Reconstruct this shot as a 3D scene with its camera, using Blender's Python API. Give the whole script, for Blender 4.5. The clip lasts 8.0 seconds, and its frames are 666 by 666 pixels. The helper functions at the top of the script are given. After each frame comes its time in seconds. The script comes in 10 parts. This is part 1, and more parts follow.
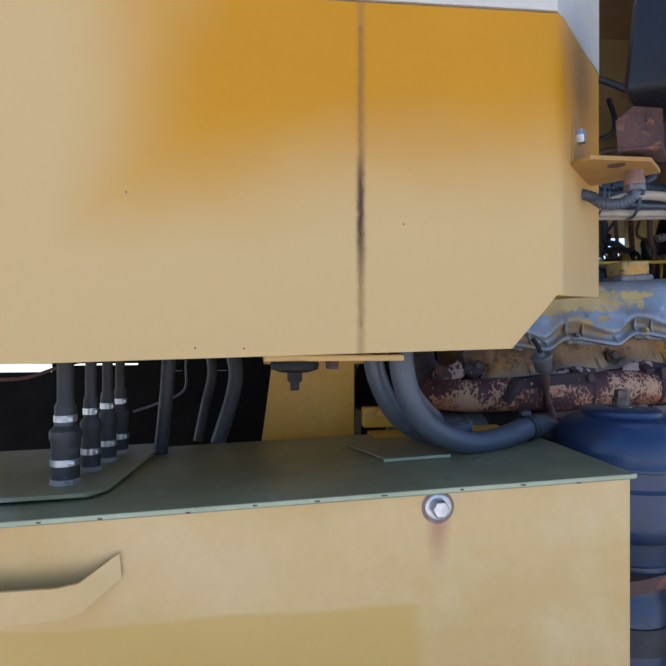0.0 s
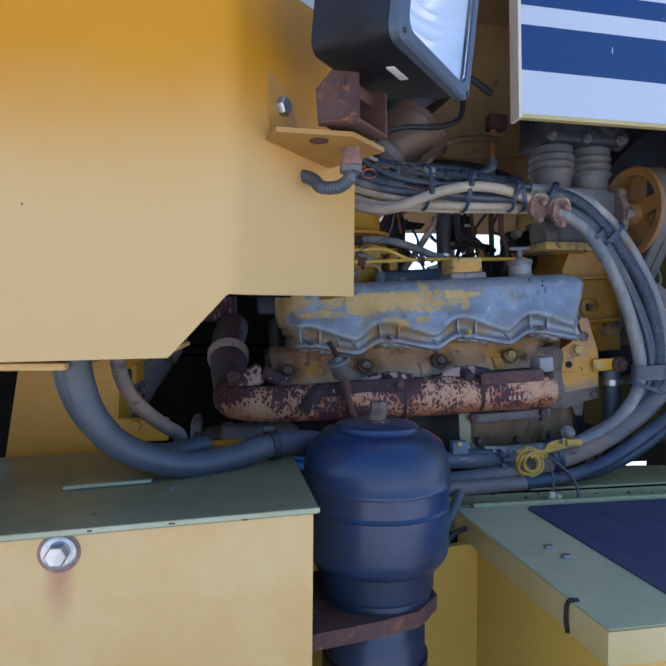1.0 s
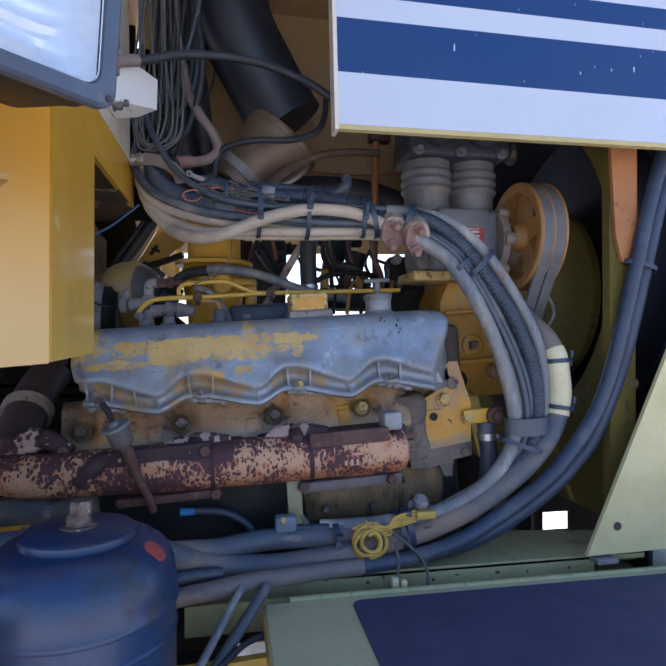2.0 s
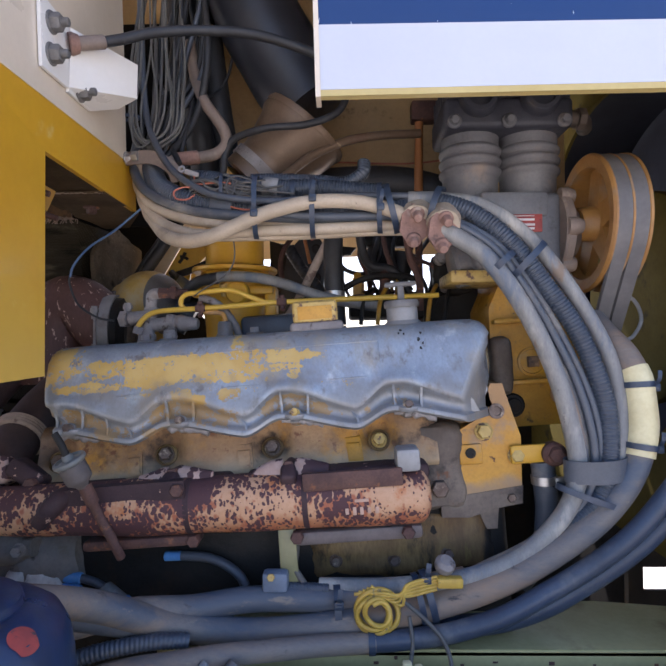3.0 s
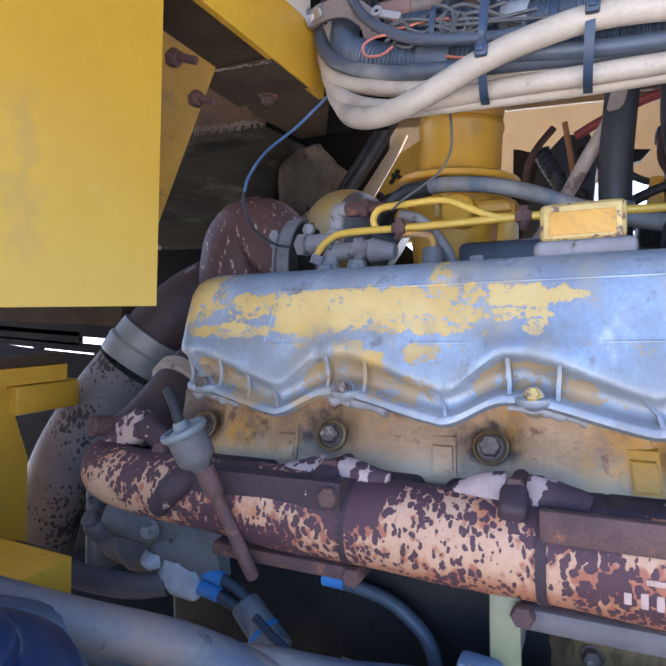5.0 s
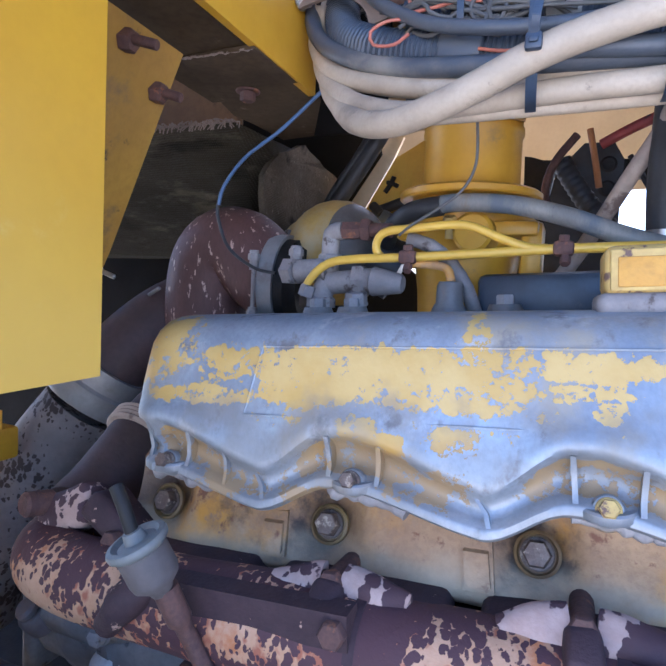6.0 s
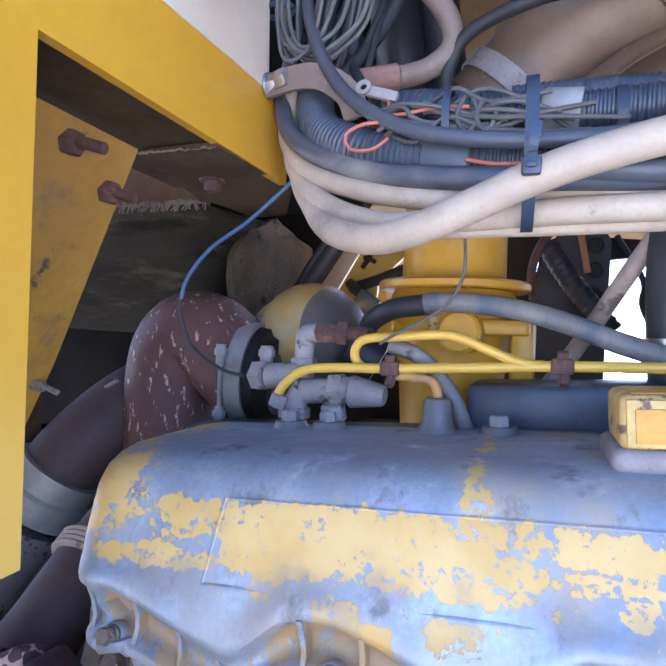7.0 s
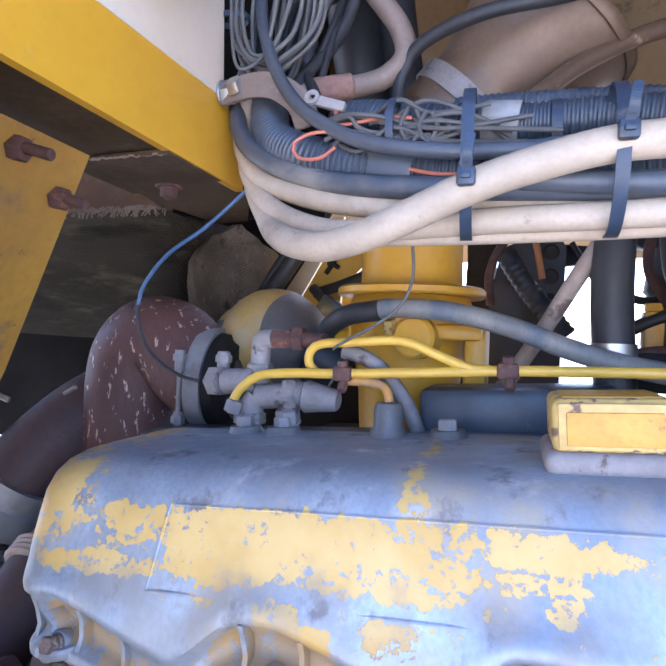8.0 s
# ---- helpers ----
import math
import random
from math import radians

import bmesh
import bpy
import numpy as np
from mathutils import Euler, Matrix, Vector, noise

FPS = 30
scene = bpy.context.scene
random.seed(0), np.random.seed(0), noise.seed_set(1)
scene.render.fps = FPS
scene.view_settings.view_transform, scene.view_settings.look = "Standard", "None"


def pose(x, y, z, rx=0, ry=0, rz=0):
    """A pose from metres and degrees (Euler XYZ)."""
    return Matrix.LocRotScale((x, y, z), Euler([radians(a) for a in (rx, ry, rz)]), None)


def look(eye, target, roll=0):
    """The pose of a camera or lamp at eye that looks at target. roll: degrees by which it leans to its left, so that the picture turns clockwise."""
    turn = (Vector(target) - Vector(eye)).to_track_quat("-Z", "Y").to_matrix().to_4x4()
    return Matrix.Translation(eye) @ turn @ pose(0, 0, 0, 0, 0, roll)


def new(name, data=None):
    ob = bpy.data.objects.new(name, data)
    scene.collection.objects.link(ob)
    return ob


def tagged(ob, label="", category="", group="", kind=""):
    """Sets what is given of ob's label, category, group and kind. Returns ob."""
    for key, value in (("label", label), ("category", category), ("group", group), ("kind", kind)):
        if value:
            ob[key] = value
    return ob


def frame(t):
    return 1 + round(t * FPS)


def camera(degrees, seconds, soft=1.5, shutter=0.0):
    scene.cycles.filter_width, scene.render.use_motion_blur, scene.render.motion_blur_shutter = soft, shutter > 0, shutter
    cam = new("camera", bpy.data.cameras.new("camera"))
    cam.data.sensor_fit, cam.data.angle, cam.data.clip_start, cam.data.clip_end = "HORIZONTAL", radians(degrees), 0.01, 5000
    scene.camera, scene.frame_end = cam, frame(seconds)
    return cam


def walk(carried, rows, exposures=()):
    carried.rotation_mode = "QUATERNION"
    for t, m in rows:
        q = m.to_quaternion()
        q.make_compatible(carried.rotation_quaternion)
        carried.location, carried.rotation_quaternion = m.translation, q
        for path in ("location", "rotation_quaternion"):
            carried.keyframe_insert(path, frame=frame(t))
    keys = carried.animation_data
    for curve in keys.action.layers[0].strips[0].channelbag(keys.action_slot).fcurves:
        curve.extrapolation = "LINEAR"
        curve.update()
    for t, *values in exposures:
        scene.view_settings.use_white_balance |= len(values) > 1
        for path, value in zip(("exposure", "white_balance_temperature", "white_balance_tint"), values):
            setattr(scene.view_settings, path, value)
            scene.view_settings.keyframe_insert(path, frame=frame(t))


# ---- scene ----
cam = camera(61.3, 8.0, soft=1.9)
METRES, EYE, TILT, LEAN, TURN = 2.5, 1.6, 0.0, 0.0, -7.8
ROWS = [
    (0.0, 0.0, 0.0, 0.0, -0.0, 0.0, -0.0),
    (0.5, 0.1173, 0.0171, 0.008, -0.92, -0.46, -0.37),
    (1.0, 0.2091, 0.0658, 0.007, -2.91, -0.45, -0.48),
    (1.5, 0.3139, 0.1152, 0.0295, -5.23, 0.11, -0.23),
    (2.8, 0.5028, 0.2479, 0.0595, 6.47, 0.98, 0.41),
    (3.0, 0.5087, 0.2706, 0.0601, 8.84, 1.05, 0.38),
    (3.5, 0.5451, 0.3348, 0.0535, 21.44, 0.91, -0.32),
    (4.0, 0.5518, 0.3842, 0.0411, 33.54, -1.35, -1.25),
    (4.2, 0.5364, 0.399, 0.0388, 36.29, -2.1, -1.4),
    (5.3, 0.4465, 0.4791, 0.0465, 31.39, -3.6, -2.75),
    (5.5, 0.4335, 0.4902, 0.0546, 30.66, -3.93, -2.85),
    (6.0, 0.4158, 0.5133, 0.0721, 30.39, -3.76, -2.7),
    (6.5, 0.4031, 0.5319, 0.094, 29.18, -1.9, -2.38),
    (7.0, 0.3971, 0.5442, 0.1169, 28.0, -0.48, -2.17),
    (7.5, 0.3982, 0.5441, 0.1196, 27.12, -0.3, -2.05),
    (8.0, 0.4111, 0.5477, 0.1182, 25.93, 0.03, -2.06),
]
walk(cam, [(t, pose(0, 0, EYE, TILT, LEAN, TURN) @ pose(METRES * x, METRES * y, METRES * z, 90 + pitch, roll, yaw)) for t, x, y, z, yaw, pitch, roll in ROWS],
     exposures=[(0.0, 1.18, 5200, 12), (0.5, 1.28, 5150, 12), (1.5, 1.24, 5050, 14), (3.0, 1.82, 5950, 20), (4.0, 2.24, 5800, 14), (4.2, 2.52, 5700, 14), (5.5, 2.60, 5000, 18), (6.5, 2.64, 5000, 18), (7.0, 2.88, 4950, 20), (8.0, 2.98, 5050, 21)])

# ---- world and sun ----
SUN_EL, SUN_AZ = radians(56), radians(-14)
world = bpy.data.worlds.new("world")
scene.world = world
world.use_nodes = True
wn = world.node_tree.nodes
sky = wn.new("ShaderNodeTexSky")
sky.sky_type, sky.sun_disc = "NISHITA", False
sky.sun_elevation, sky.sun_rotation = SUN_EL, SUN_AZ
sky.dust_density, sky.air_density = 2.0, 1.0
wn["Background"].inputs["Strength"].default_value = 0.13
world.node_tree.links.new(sky.outputs[0], wn["Background"].inputs["Color"])
sun_data = bpy.data.lights.new("sun", "SUN")
sun_data.energy, sun_data.angle, sun_data.color = 5.0, radians(0.53), (1.0, 0.94, 0.84)
sun = new("sun", sun_data)
sun_way = Vector((math.sin(SUN_AZ) * math.cos(SUN_EL), math.cos(SUN_AZ) * math.cos(SUN_EL), math.sin(SUN_EL)))
sun.matrix_basis = look(sun_way * 30, (0, 0, 0))


# ---- materials ----
def mat(name, col, col2=None, scale=6.0, rough=0.5, metal=0.0, bump=0.15, spots=(), coat=0.0, fine=90.0, vary=0.25, spec=0.5, aniso=(1, 1, 1)):
    """Two-scale procedural surface: broad mottling col/col2, fine grain, then spots (colour, scale, low, high, roughness)."""
    m = bpy.data.materials.new(name)
    m.use_nodes = True
    nt = m.node_tree
    N, L = nt.nodes, nt.links
    bsdf = N["Principled BSDF"]
    tc = N.new("ShaderNodeTexCoord")
    mp = N.new("ShaderNodeMapping")
    mp.inputs["Scale"].default_value = aniso
    L.new(tc.outputs["Object"], mp.inputs["Vector"])

    def noise_node(s, detail=5.0, rgh=0.6):
        n = N.new("ShaderNodeTexNoise")
        n.inputs["Scale"].default_value = s
        n.inputs["Detail"].default_value = detail
        n.inputs["Roughness"].default_value = rgh
        L.new(mp.outputs[0], n.inputs["Vector"])
        return n.outputs["Fac"]

    def remap(src, lo, hi, a=0.0, b=1.0):
        r = N.new("ShaderNodeMapRange")
        r.interpolation_type = "SMOOTHSTEP"
        for k, v in zip(("From Min", "From Max", "To Min", "To Max"), (lo, hi, a, b)):
            r.inputs[k].default_value = v
        L.new(src, r.inputs["Value"])
        return r.outputs[0]

    def mix(fac, a, b):
        x = N.new("ShaderNodeMix")
        x.data_type = "RGBA"
        for sock, v in ((x.inputs[0], fac), (x.inputs[6], a), (x.inputs[7], b)):
            if isinstance(v, tuple):
                sock.default_value = (*v, 1)
            elif isinstance(v, float):
                sock.default_value = v
            else:
                L.new(v, sock)
        return x.outputs[2]

    col2 = col2 or tuple(c * 0.72 for c in col)
    broad = noise_node(scale)
    grain = noise_node(fine, 3.0)
    c = mix(remap(broad, 0.3, 0.7), col, col2)
    dark = mix(1.0, c, tuple(v * 0.75 for v in col2))
    c = mix(remap(grain, 0.35, 0.75, 0.0, vary), c, dark)
    r = remap(broad, 0.2, 0.8, max(rough - 0.08, 0.02), min(rough + 0.1, 1.0))
    mt = None
    for colour, s, lo, hi, srough, *rest in spots:
        f = remap(noise_node(s, 8.0, 0.65), lo, hi)
        c = mix(f, c, colour)
        rr = N.new("ShaderNodeMix")
        L.new(f, rr.inputs[0])
        L.new(r, rr.inputs[2])
        rr.inputs[3].default_value = srough
        r = rr.outputs[0]
        if metal:
            mm = N.new("ShaderNodeMix")
            L.new(f, mm.inputs[0])
            if mt:
                L.new(mt, mm.inputs[2])
            else:
                mm.inputs[2].default_value = metal
            mm.inputs[3].default_value = rest[0] if rest else 0.0
            mt = mm.outputs[0]
    L.new(c, bsdf.inputs["Base Color"])
    L.new(r, bsdf.inputs["Roughness"])
    if mt:
        L.new(mt, bsdf.inputs["Metallic"])
    else:
        bsdf.inputs["Metallic"].default_value = metal
    bsdf.inputs["Coat Weight"].default_value = coat
    bsdf.inputs["Coat Roughness"].default_value = 0.12
    bsdf.inputs["Specular IOR Level"].default_value = spec
    if bump:
        b = N.new("ShaderNodeBump")
        b.inputs["Strength"].default_value = bump
        b.inputs["Distance"].default_value = 0.002
        add = N.new("ShaderNodeMath")
        L.new(broad, add.inputs[0])
        L.new(grain, add.inputs[1])
        L.new(add.outputs[0], b.inputs["Height"])
        L.new(b.outputs[0], bsdf.inputs["Normal"])
    return m


RUST = (0.10, 0.035, 0.018)
SOOT = (0.02, 0.017, 0.014)
M_TANK = mat("ochre_paint_tank", (0.55, 0.250, 0.004), (0.52, 0.225, 0.003), 2.0, 0.38, bump=0.03, spec=0.18, fine=40, vary=0.06,
             spots=[((0.25, 0.14, 0.06), 34, 0.745, 0.77, 0.8)])
M_PANEL = mat("yellow_paint_panel", (0.55, 0.305, 0.014), (0.49, 0.258, 0.012), 3.0, 0.4, bump=0.05, coat=0.15, fine=60, vary=0.15,
              spots=[((0.60, 0.48, 0.20), 5.0, 0.60, 0.75, 0.5), ((0.20, 0.12, 0.04), 30, 0.72, 0.78, 0.7)])
M_BOX = mat("faded_yellow_paint", (0.60, 0.40, 0.16), (0.54, 0.33, 0.095), 3.0, 0.4, bump=0.04, coat=0.1, fine=50, vary=0.12,
            spots=[((0.60, 0.435, 0.185), 2.6, 0.52, 0.78, 0.4), ((0.18, 0.09, 0.04), 45, 0.75, 0.78, 0.8)])
M_GREEN = mat("grey_green_deck_paint", (0.245, 0.232, 0.115), (0.185, 0.175, 0.085), 4.0, 0.35, bump=0.06, fine=70, vary=0.3,
              spots=[((0.30, 0.295, 0.19), 6, 0.56, 0.72, 0.4), ((0.10, 0.08, 0.05), 25, 0.66, 0.75, 0.6)])
M_DECK = mat("pale_green_deck_paint", (0.50, 0.475, 0.27), (0.43, 0.41, 0.225), 5.0, 0.4, bump=0.05, fine=80, vary=0.2,
             spots=[((0.12, 0.10, 0.06), 30, 0.72, 0.78, 0.7)])
M_EDGE = mat("pale_green_edge", (0.40, 0.41, 0.25), (0.32, 0.33, 0.19), 7.0, 0.45, spots=[((0.10, 0.06, 0.04), 40, 0.68, 0.74, 0.8)])
M_MAT = mat("navy_grip_mat", (0.052, 0.054, 0.105), (0.042, 0.044, 0.090), 8.0, 0.8, bump=0.6, fine=350, vary=0.5, spots=[((0.16, 0.17, 0.2), 60, 0.77, 0.8, 0.9)])
M_WHITE = mat("white_paint", (0.76, 0.74, 0.70), (0.70, 0.68, 0.63), 4.0, 0.3, bump=0.02, coat=0.3, vary=0.08, spots=[((0.4, 0.36, 0.3), 60, 0.76, 0.79, 0.6)])
M_WARMW = mat("warm_white_paint", (0.66, 0.57, 0.45), (0.60, 0.51, 0.39), 4.0, 0.32, bump=0.03, coat=0.25, vary=0.12, spots=[((0.40, 0.30, 0.2), 60, 0.745, 0.78, 0.6)])
M_CREAM = mat("cream_paint", (0.66, 0.58, 0.42), (0.58, 0.48, 0.32), 4.0, 0.4, bump=0.05, vary=0.15, spots=[((0.3, 0.2, 0.1), 50, 0.72, 0.76, 0.7)])
M_TAN = mat("tan_inner_paint", (0.46, 0.31, 0.145), (0.38, 0.25, 0.11), 3.0, 0.5, bump=0.08, vary=0.3, spots=[((0.16, 0.10, 0.05), 12, 0.62, 0.75, 0.8)])
M_ORANGE = mat("orange_brown_paint", (0.42, 0.17, 0.05), (0.33, 0.13, 0.04), 8.0, 0.55, spots=[((0.12, 0.06, 0.03), 18, 0.6, 0.7, 0.8)])
M_YEL = mat("engine_yellow_paint", (0.52, 0.27, 0.022), (0.40, 0.195, 0.018), 12.0, 0.45, bump=0.25, fine=160, vary=0.4,
            spots=[((0.40, 0.25, 0.09), 9, 0.52, 0.68, 0.7), ((0.15, 0.09, 0.05), 34, 0.60, 0.72, 0.8), ((0.06, 0.042, 0.028), 15, 0.61, 0.71, 0.8)])
M_PULL = mat("dusty_orange_pulley_paint", (0.36, 0.18, 0.045), (0.26, 0.125, 0.035), 9, 0.5, bump=0.15, vary=0.3, spots=[((0.26, 0.18, 0.11), 8, 0.52, 0.7, 0.75), ((0.06, 0.04, 0.03), 25, 0.68, 0.76, 0.8)])
M_HEAD = mat("grimy_yellow_cast_iron", (0.42, 0.26, 0.125), (0.28, 0.16, 0.08), 11.0, 0.6, bump=0.5, fine=130, vary=0.45,
             spots=[((0.52, 0.25, 0.03), 6, 0.50, 0.63, 0.5), ((0.30, 0.19, 0.11), 24, 0.56, 0.68, 0.8), ((0.20, 0.115, 0.060), 5, 0.50, 0.66, 0.75), ((0.055, 0.038, 0.03), 9, 0.52, 0.66, 0.8), ((0.17, 0.075, 0.04), 30, 0.57, 0.66, 0.8)])
M_ENDC = mat("grimy_ochre_end_casting", (0.56, 0.285, 0.025), (0.47, 0.225, 0.022), 9.0, 0.5, bump=0.35, fine=150, vary=0.4, spots=[((0.30, 0.20, 0.12), 7, 0.54, 0.68, 0.7), ((0.17, 0.11, 0.075), 12, 0.60, 0.70, 0.75), ((0.07, 0.03, 0.02), 34, 0.66, 0.71, 0.8)])
M_SCROLL = mat("dusty_faded_yellow_casting", (0.50, 0.33, 0.075), (0.40, 0.25, 0.055), 8.0, 0.5, bump=0.2, fine=150, vary=0.35, spots=[((0.42, 0.34, 0.19), 6, 0.50, 0.68, 0.7), ((0.14, 0.09, 0.05), 16, 0.64, 0.74, 0.8)])
# pipe yellow; its brightness also stands for sunlight on the box and bracket
M_PIPEY = mat("bright_yellow_pipe_and_sunlit_paint", (0.64, 0.41, 0.05), (0.56, 0.34, 0.04), 12.0, 0.4, bump=0.1, vary=0.2, spots=[((0.22, 0.13, 0.06), 30, 0.68, 0.75, 0.7)])
M_OLIVE = mat("olive_yellow_casting", (0.19, 0.135, 0.045), (0.11, 0.075, 0.03), 8.0, 0.6, bump=0.5, fine=120, vary=0.5,
              spots=[((0.03, 0.022, 0.015), 9, 0.52, 0.66, 0.75), ((0.10, 0.04, 0.02), 20, 0.62, 0.72, 0.8)])
M_RUSTP = mat("brown_rust_pipe", (0.120, 0.056, 0.046), (0.085, 0.043, 0.037), 10, 0.62, bump=0.35, fine=160, vary=0.4,
              spots=[((0.46, 0.33, 0.26), 75, 0.60, 0.62, 0.7)], aniso=(1, 1, 0.4))
M_RUST = mat("rusty_steel", (0.11, 0.05, 0.035), (0.07, 0.035, 0.03), 25, 0.75, bump=0.5, fine=200, vary=0.5, spots=[((0.22, 0.09, 0.04), 40, 0.58, 0.68, 0.85)])
M_SOOTP = mat("soot_brown_pipe", (0.080, 0.052, 0.050), (0.052, 0.036, 0.035), 8, 0.65, bump=0.3, vary=0.4)
M_RUSTF = mat("red_rust_flange", (0.29, 0.165, 0.125), (0.20, 0.115, 0.09), 30, 0.8, bump=0.5, fine=200, vary=0.4, spots=[((0.36, 0.30, 0.245), 14, 0.54, 0.70, 0.85), ((0.10, 0.06, 0.05), 30, 0.60, 0.70, 0.85)])
M_BLACK = mat("black_rubber", (0.028, 0.029, 0.032), (0.020, 0.020, 0.022), 20, 0.55, bump=0.15, fine=220, vary=0.3, spots=[((0.09, 0.085, 0.08), 30, 0.6, 0.8, 0.7)])
M_NAVYH = mat("blue_black_hose_rubber", (0.076, 0.087, 0.108), (0.050, 0.058, 0.072), 5, 0.45, bump=0.12, fine=200, vary=0.3, spots=[((0.20, 0.185, 0.165), 5, 0.54, 0.76, 0.7), ((0.03, 0.03, 0.032), 40, 0.66, 0.74, 0.6)], aniso=(1, 1, 1.3))
M_NAVYB = mat("navy_rubber_with_dust", (0.036, 0.052, 0.088), (0.026, 0.036, 0.058), 5, 0.45, bump=0.12, fine=200, vary=0.3, spots=[((0.15, 0.15, 0.15), 4, 0.52, 0.74, 0.7), ((0.03, 0.03, 0.032), 40, 0.66, 0.74, 0.6)])
M_GREYH = mat("dusty_grey_hose_rubber", (0.175, 0.145, 0.120), (0.105, 0.108, 0.115), 5, 0.6, bump=0.18, fine=200, vary=0.4, spots=[((0.25, 0.175, 0.12), 4, 0.48, 0.66, 0.8), ((0.062, 0.076, 0.102), 5, 0.50, 0.64, 0.55), ((0.20, 0.17, 0.14), 26, 0.60, 0.70, 0.8), ((0.045, 0.040, 0.040), 18, 0.60, 0.70, 0.7)], aniso=(0.45, 1.5, 1.5))
M_LGREY = mat("light_grey_hose_sheath", (0.245, 0.238, 0.218), (0.150, 0.150, 0.150), 10, 0.55, bump=0.15, fine=200, vary=0.35, spots=[((0.37, 0.345, 0.30), 6, 0.52, 0.68, 0.75), ((0.115, 0.135, 0.165), 9, 0.52, 0.66, 0.75), ((0.20, 0.15, 0.11), 14, 0.60, 0.72, 0.75), ((0.08, 0.075, 0.075), 40, 0.64, 0.72, 0.75)], aniso=(1.6, 1.6, 0.55))
M_BEIGE = mat("beige_hose_sheath", (0.46, 0.375, 0.275), (0.33, 0.265, 0.19), 6, 0.6, bump=0.15, fine=220, vary=0.25, spots=[((0.25, 0.20, 0.15), 7, 0.54, 0.74, 0.75), ((0.15, 0.12, 0.095), 30, 0.62, 0.72, 0.75)])
M_CORR = mat("dark_corrugated_conduit", (0.050, 0.064, 0.088), (0.036, 0.045, 0.062), 20, 0.4, bump=0.05, fine=150, vary=0.3, spots=[((0.13, 0.12, 0.11), 20, 0.62, 0.76, 0.7)])
M_WIRE = mat("dusty_grey_wire", (0.10, 0.096, 0.09), (0.07, 0.067, 0.064), 20, 0.6, bump=0.1)
M_LOOP = mat("pale_dusty_wire", (0.15, 0.145, 0.13), (0.09, 0.088, 0.082), 20, 0.6, bump=0.1, vary=0.3)
M_BLUEW = mat("blue_wire_sheath", (0.08, 0.15, 0.28), (0.06, 0.11, 0.22), 20, 0.4, bump=0.05)
M_BLUES = mat("bright_blue_sleeve", (0.10, 0.30, 0.62), (0.08, 0.22, 0.50), 30, 0.4, bump=0.05, spots=[((0.4, 0.45, 0.5), 40, 0.62, 0.70, 0.6)])
M_REDW = mat("red_orange_wire", (0.45, 0.14, 0.08), (0.34, 0.10, 0.06), 30, 0.5, bump=0.05)
M_YELW = mat("yellow_wire", (0.52, 0.34, 0.05), (0.40, 0.25, 0.04), 40, 0.5, bump=0.05, spots=[((0.15, 0.12, 0.06), 60, 0.6, 0.68, 0.7)])
M_PALE = mat("pale_yellow_sleeve", (0.66, 0.60, 0.36), (0.56, 0.48, 0.26), 14, 0.5, bump=0.05, spots=[((0.25, 0.18, 0.1), 25, 0.66, 0.75, 0.7)])
M_TIE = mat("black_nylon_tie", (0.034, 0.050, 0.082), (0.024, 0.035, 0.058), 30, 0.42, bump=0.05, spots=[((0.13, 0.12, 0.11), 30, 0.6, 0.74, 0.7)])
M_STEEL = mat("zinc_steel", (0.50, 0.50, 0.50), (0.36, 0.36, 0.36), 30, 0.35, metal=0.9, bump=0.08, fine=220, spots=[((0.2, 0.15, 0.11), 30, 0.62, 0.72, 0.7)])
M_BOLT = mat("worn_bolt_steel", (0.16, 0.12, 0.095), (0.11, 0.075, 0.06), 60, 0.55, metal=0.5, bump=0.3, fine=240, spots=[((0.34, 0.27, 0.2), 70, 0.56, 0.66, 0.6)])
M_BOLTY = mat("yellow_painted_bolt", (0.50, 0.35, 0.10), (0.40, 0.27, 0.08), 50, 0.5, bump=0.2, spots=[((0.12, 0.07, 0.05), 45, 0.55, 0.62, 0.7)])
M_GREYM = mat("grey_cast_metal", (0.150, 0.142, 0.134), (0.105, 0.098, 0.092), 8, 0.5, bump=0.25, fine=160, vary=0.35, spots=[((0.19, 0.17, 0.15), 9, 0.56, 0.72, 0.75)])
M_SHROUD = mat("olive_shroud_paint", (0.15, 0.118, 0.028), (0.115, 0.088, 0.022), 5, 0.8, bump=0.05, vary=0.3, spec=0.12, spots=[((0.05, 0.04, 0.02), 12, 0.58, 0.72, 0.7)])
M_RAIL = mat("olive_green_rail_paint", (0.42, 0.40, 0.19), (0.34, 0.32, 0.15), 5, 0.42, bump=0.05, fine=80, vary=0.25, spots=[((0.10, 0.08, 0.05), 26, 0.68, 0.75, 0.7)])
M_CORN = mat("pale_cream_yellow_paint", (0.60, 0.53, 0.27), (0.52, 0.45, 0.21), 6, 0.45, bump=0.05, vary=0.15, spots=[((0.28, 0.20, 0.10), 40, 0.70, 0.76, 0.8)])
M_LEDGE = mat("pale_olive_ledge_paint", (0.43, 0.40, 0.20), (0.35, 0.32, 0.15), 5, 0.42, bump=0.05, fine=80, vary=0.25, spots=[((0.22, 0.19, 0.09), 4, 0.54, 0.70, 0.6), ((0.10, 0.08, 0.05), 26, 0.70, 0.76, 0.7)])
M_BRHOSE = mat("brown_grey_dusty_hose", (0.24, 0.18, 0.14), (0.17, 0.13, 0.105), 10, 0.6, bump=0.12, fine=200, vary=0.3, spots=[((0.32, 0.26, 0.21), 14, 0.6, 0.74, 0.8)])
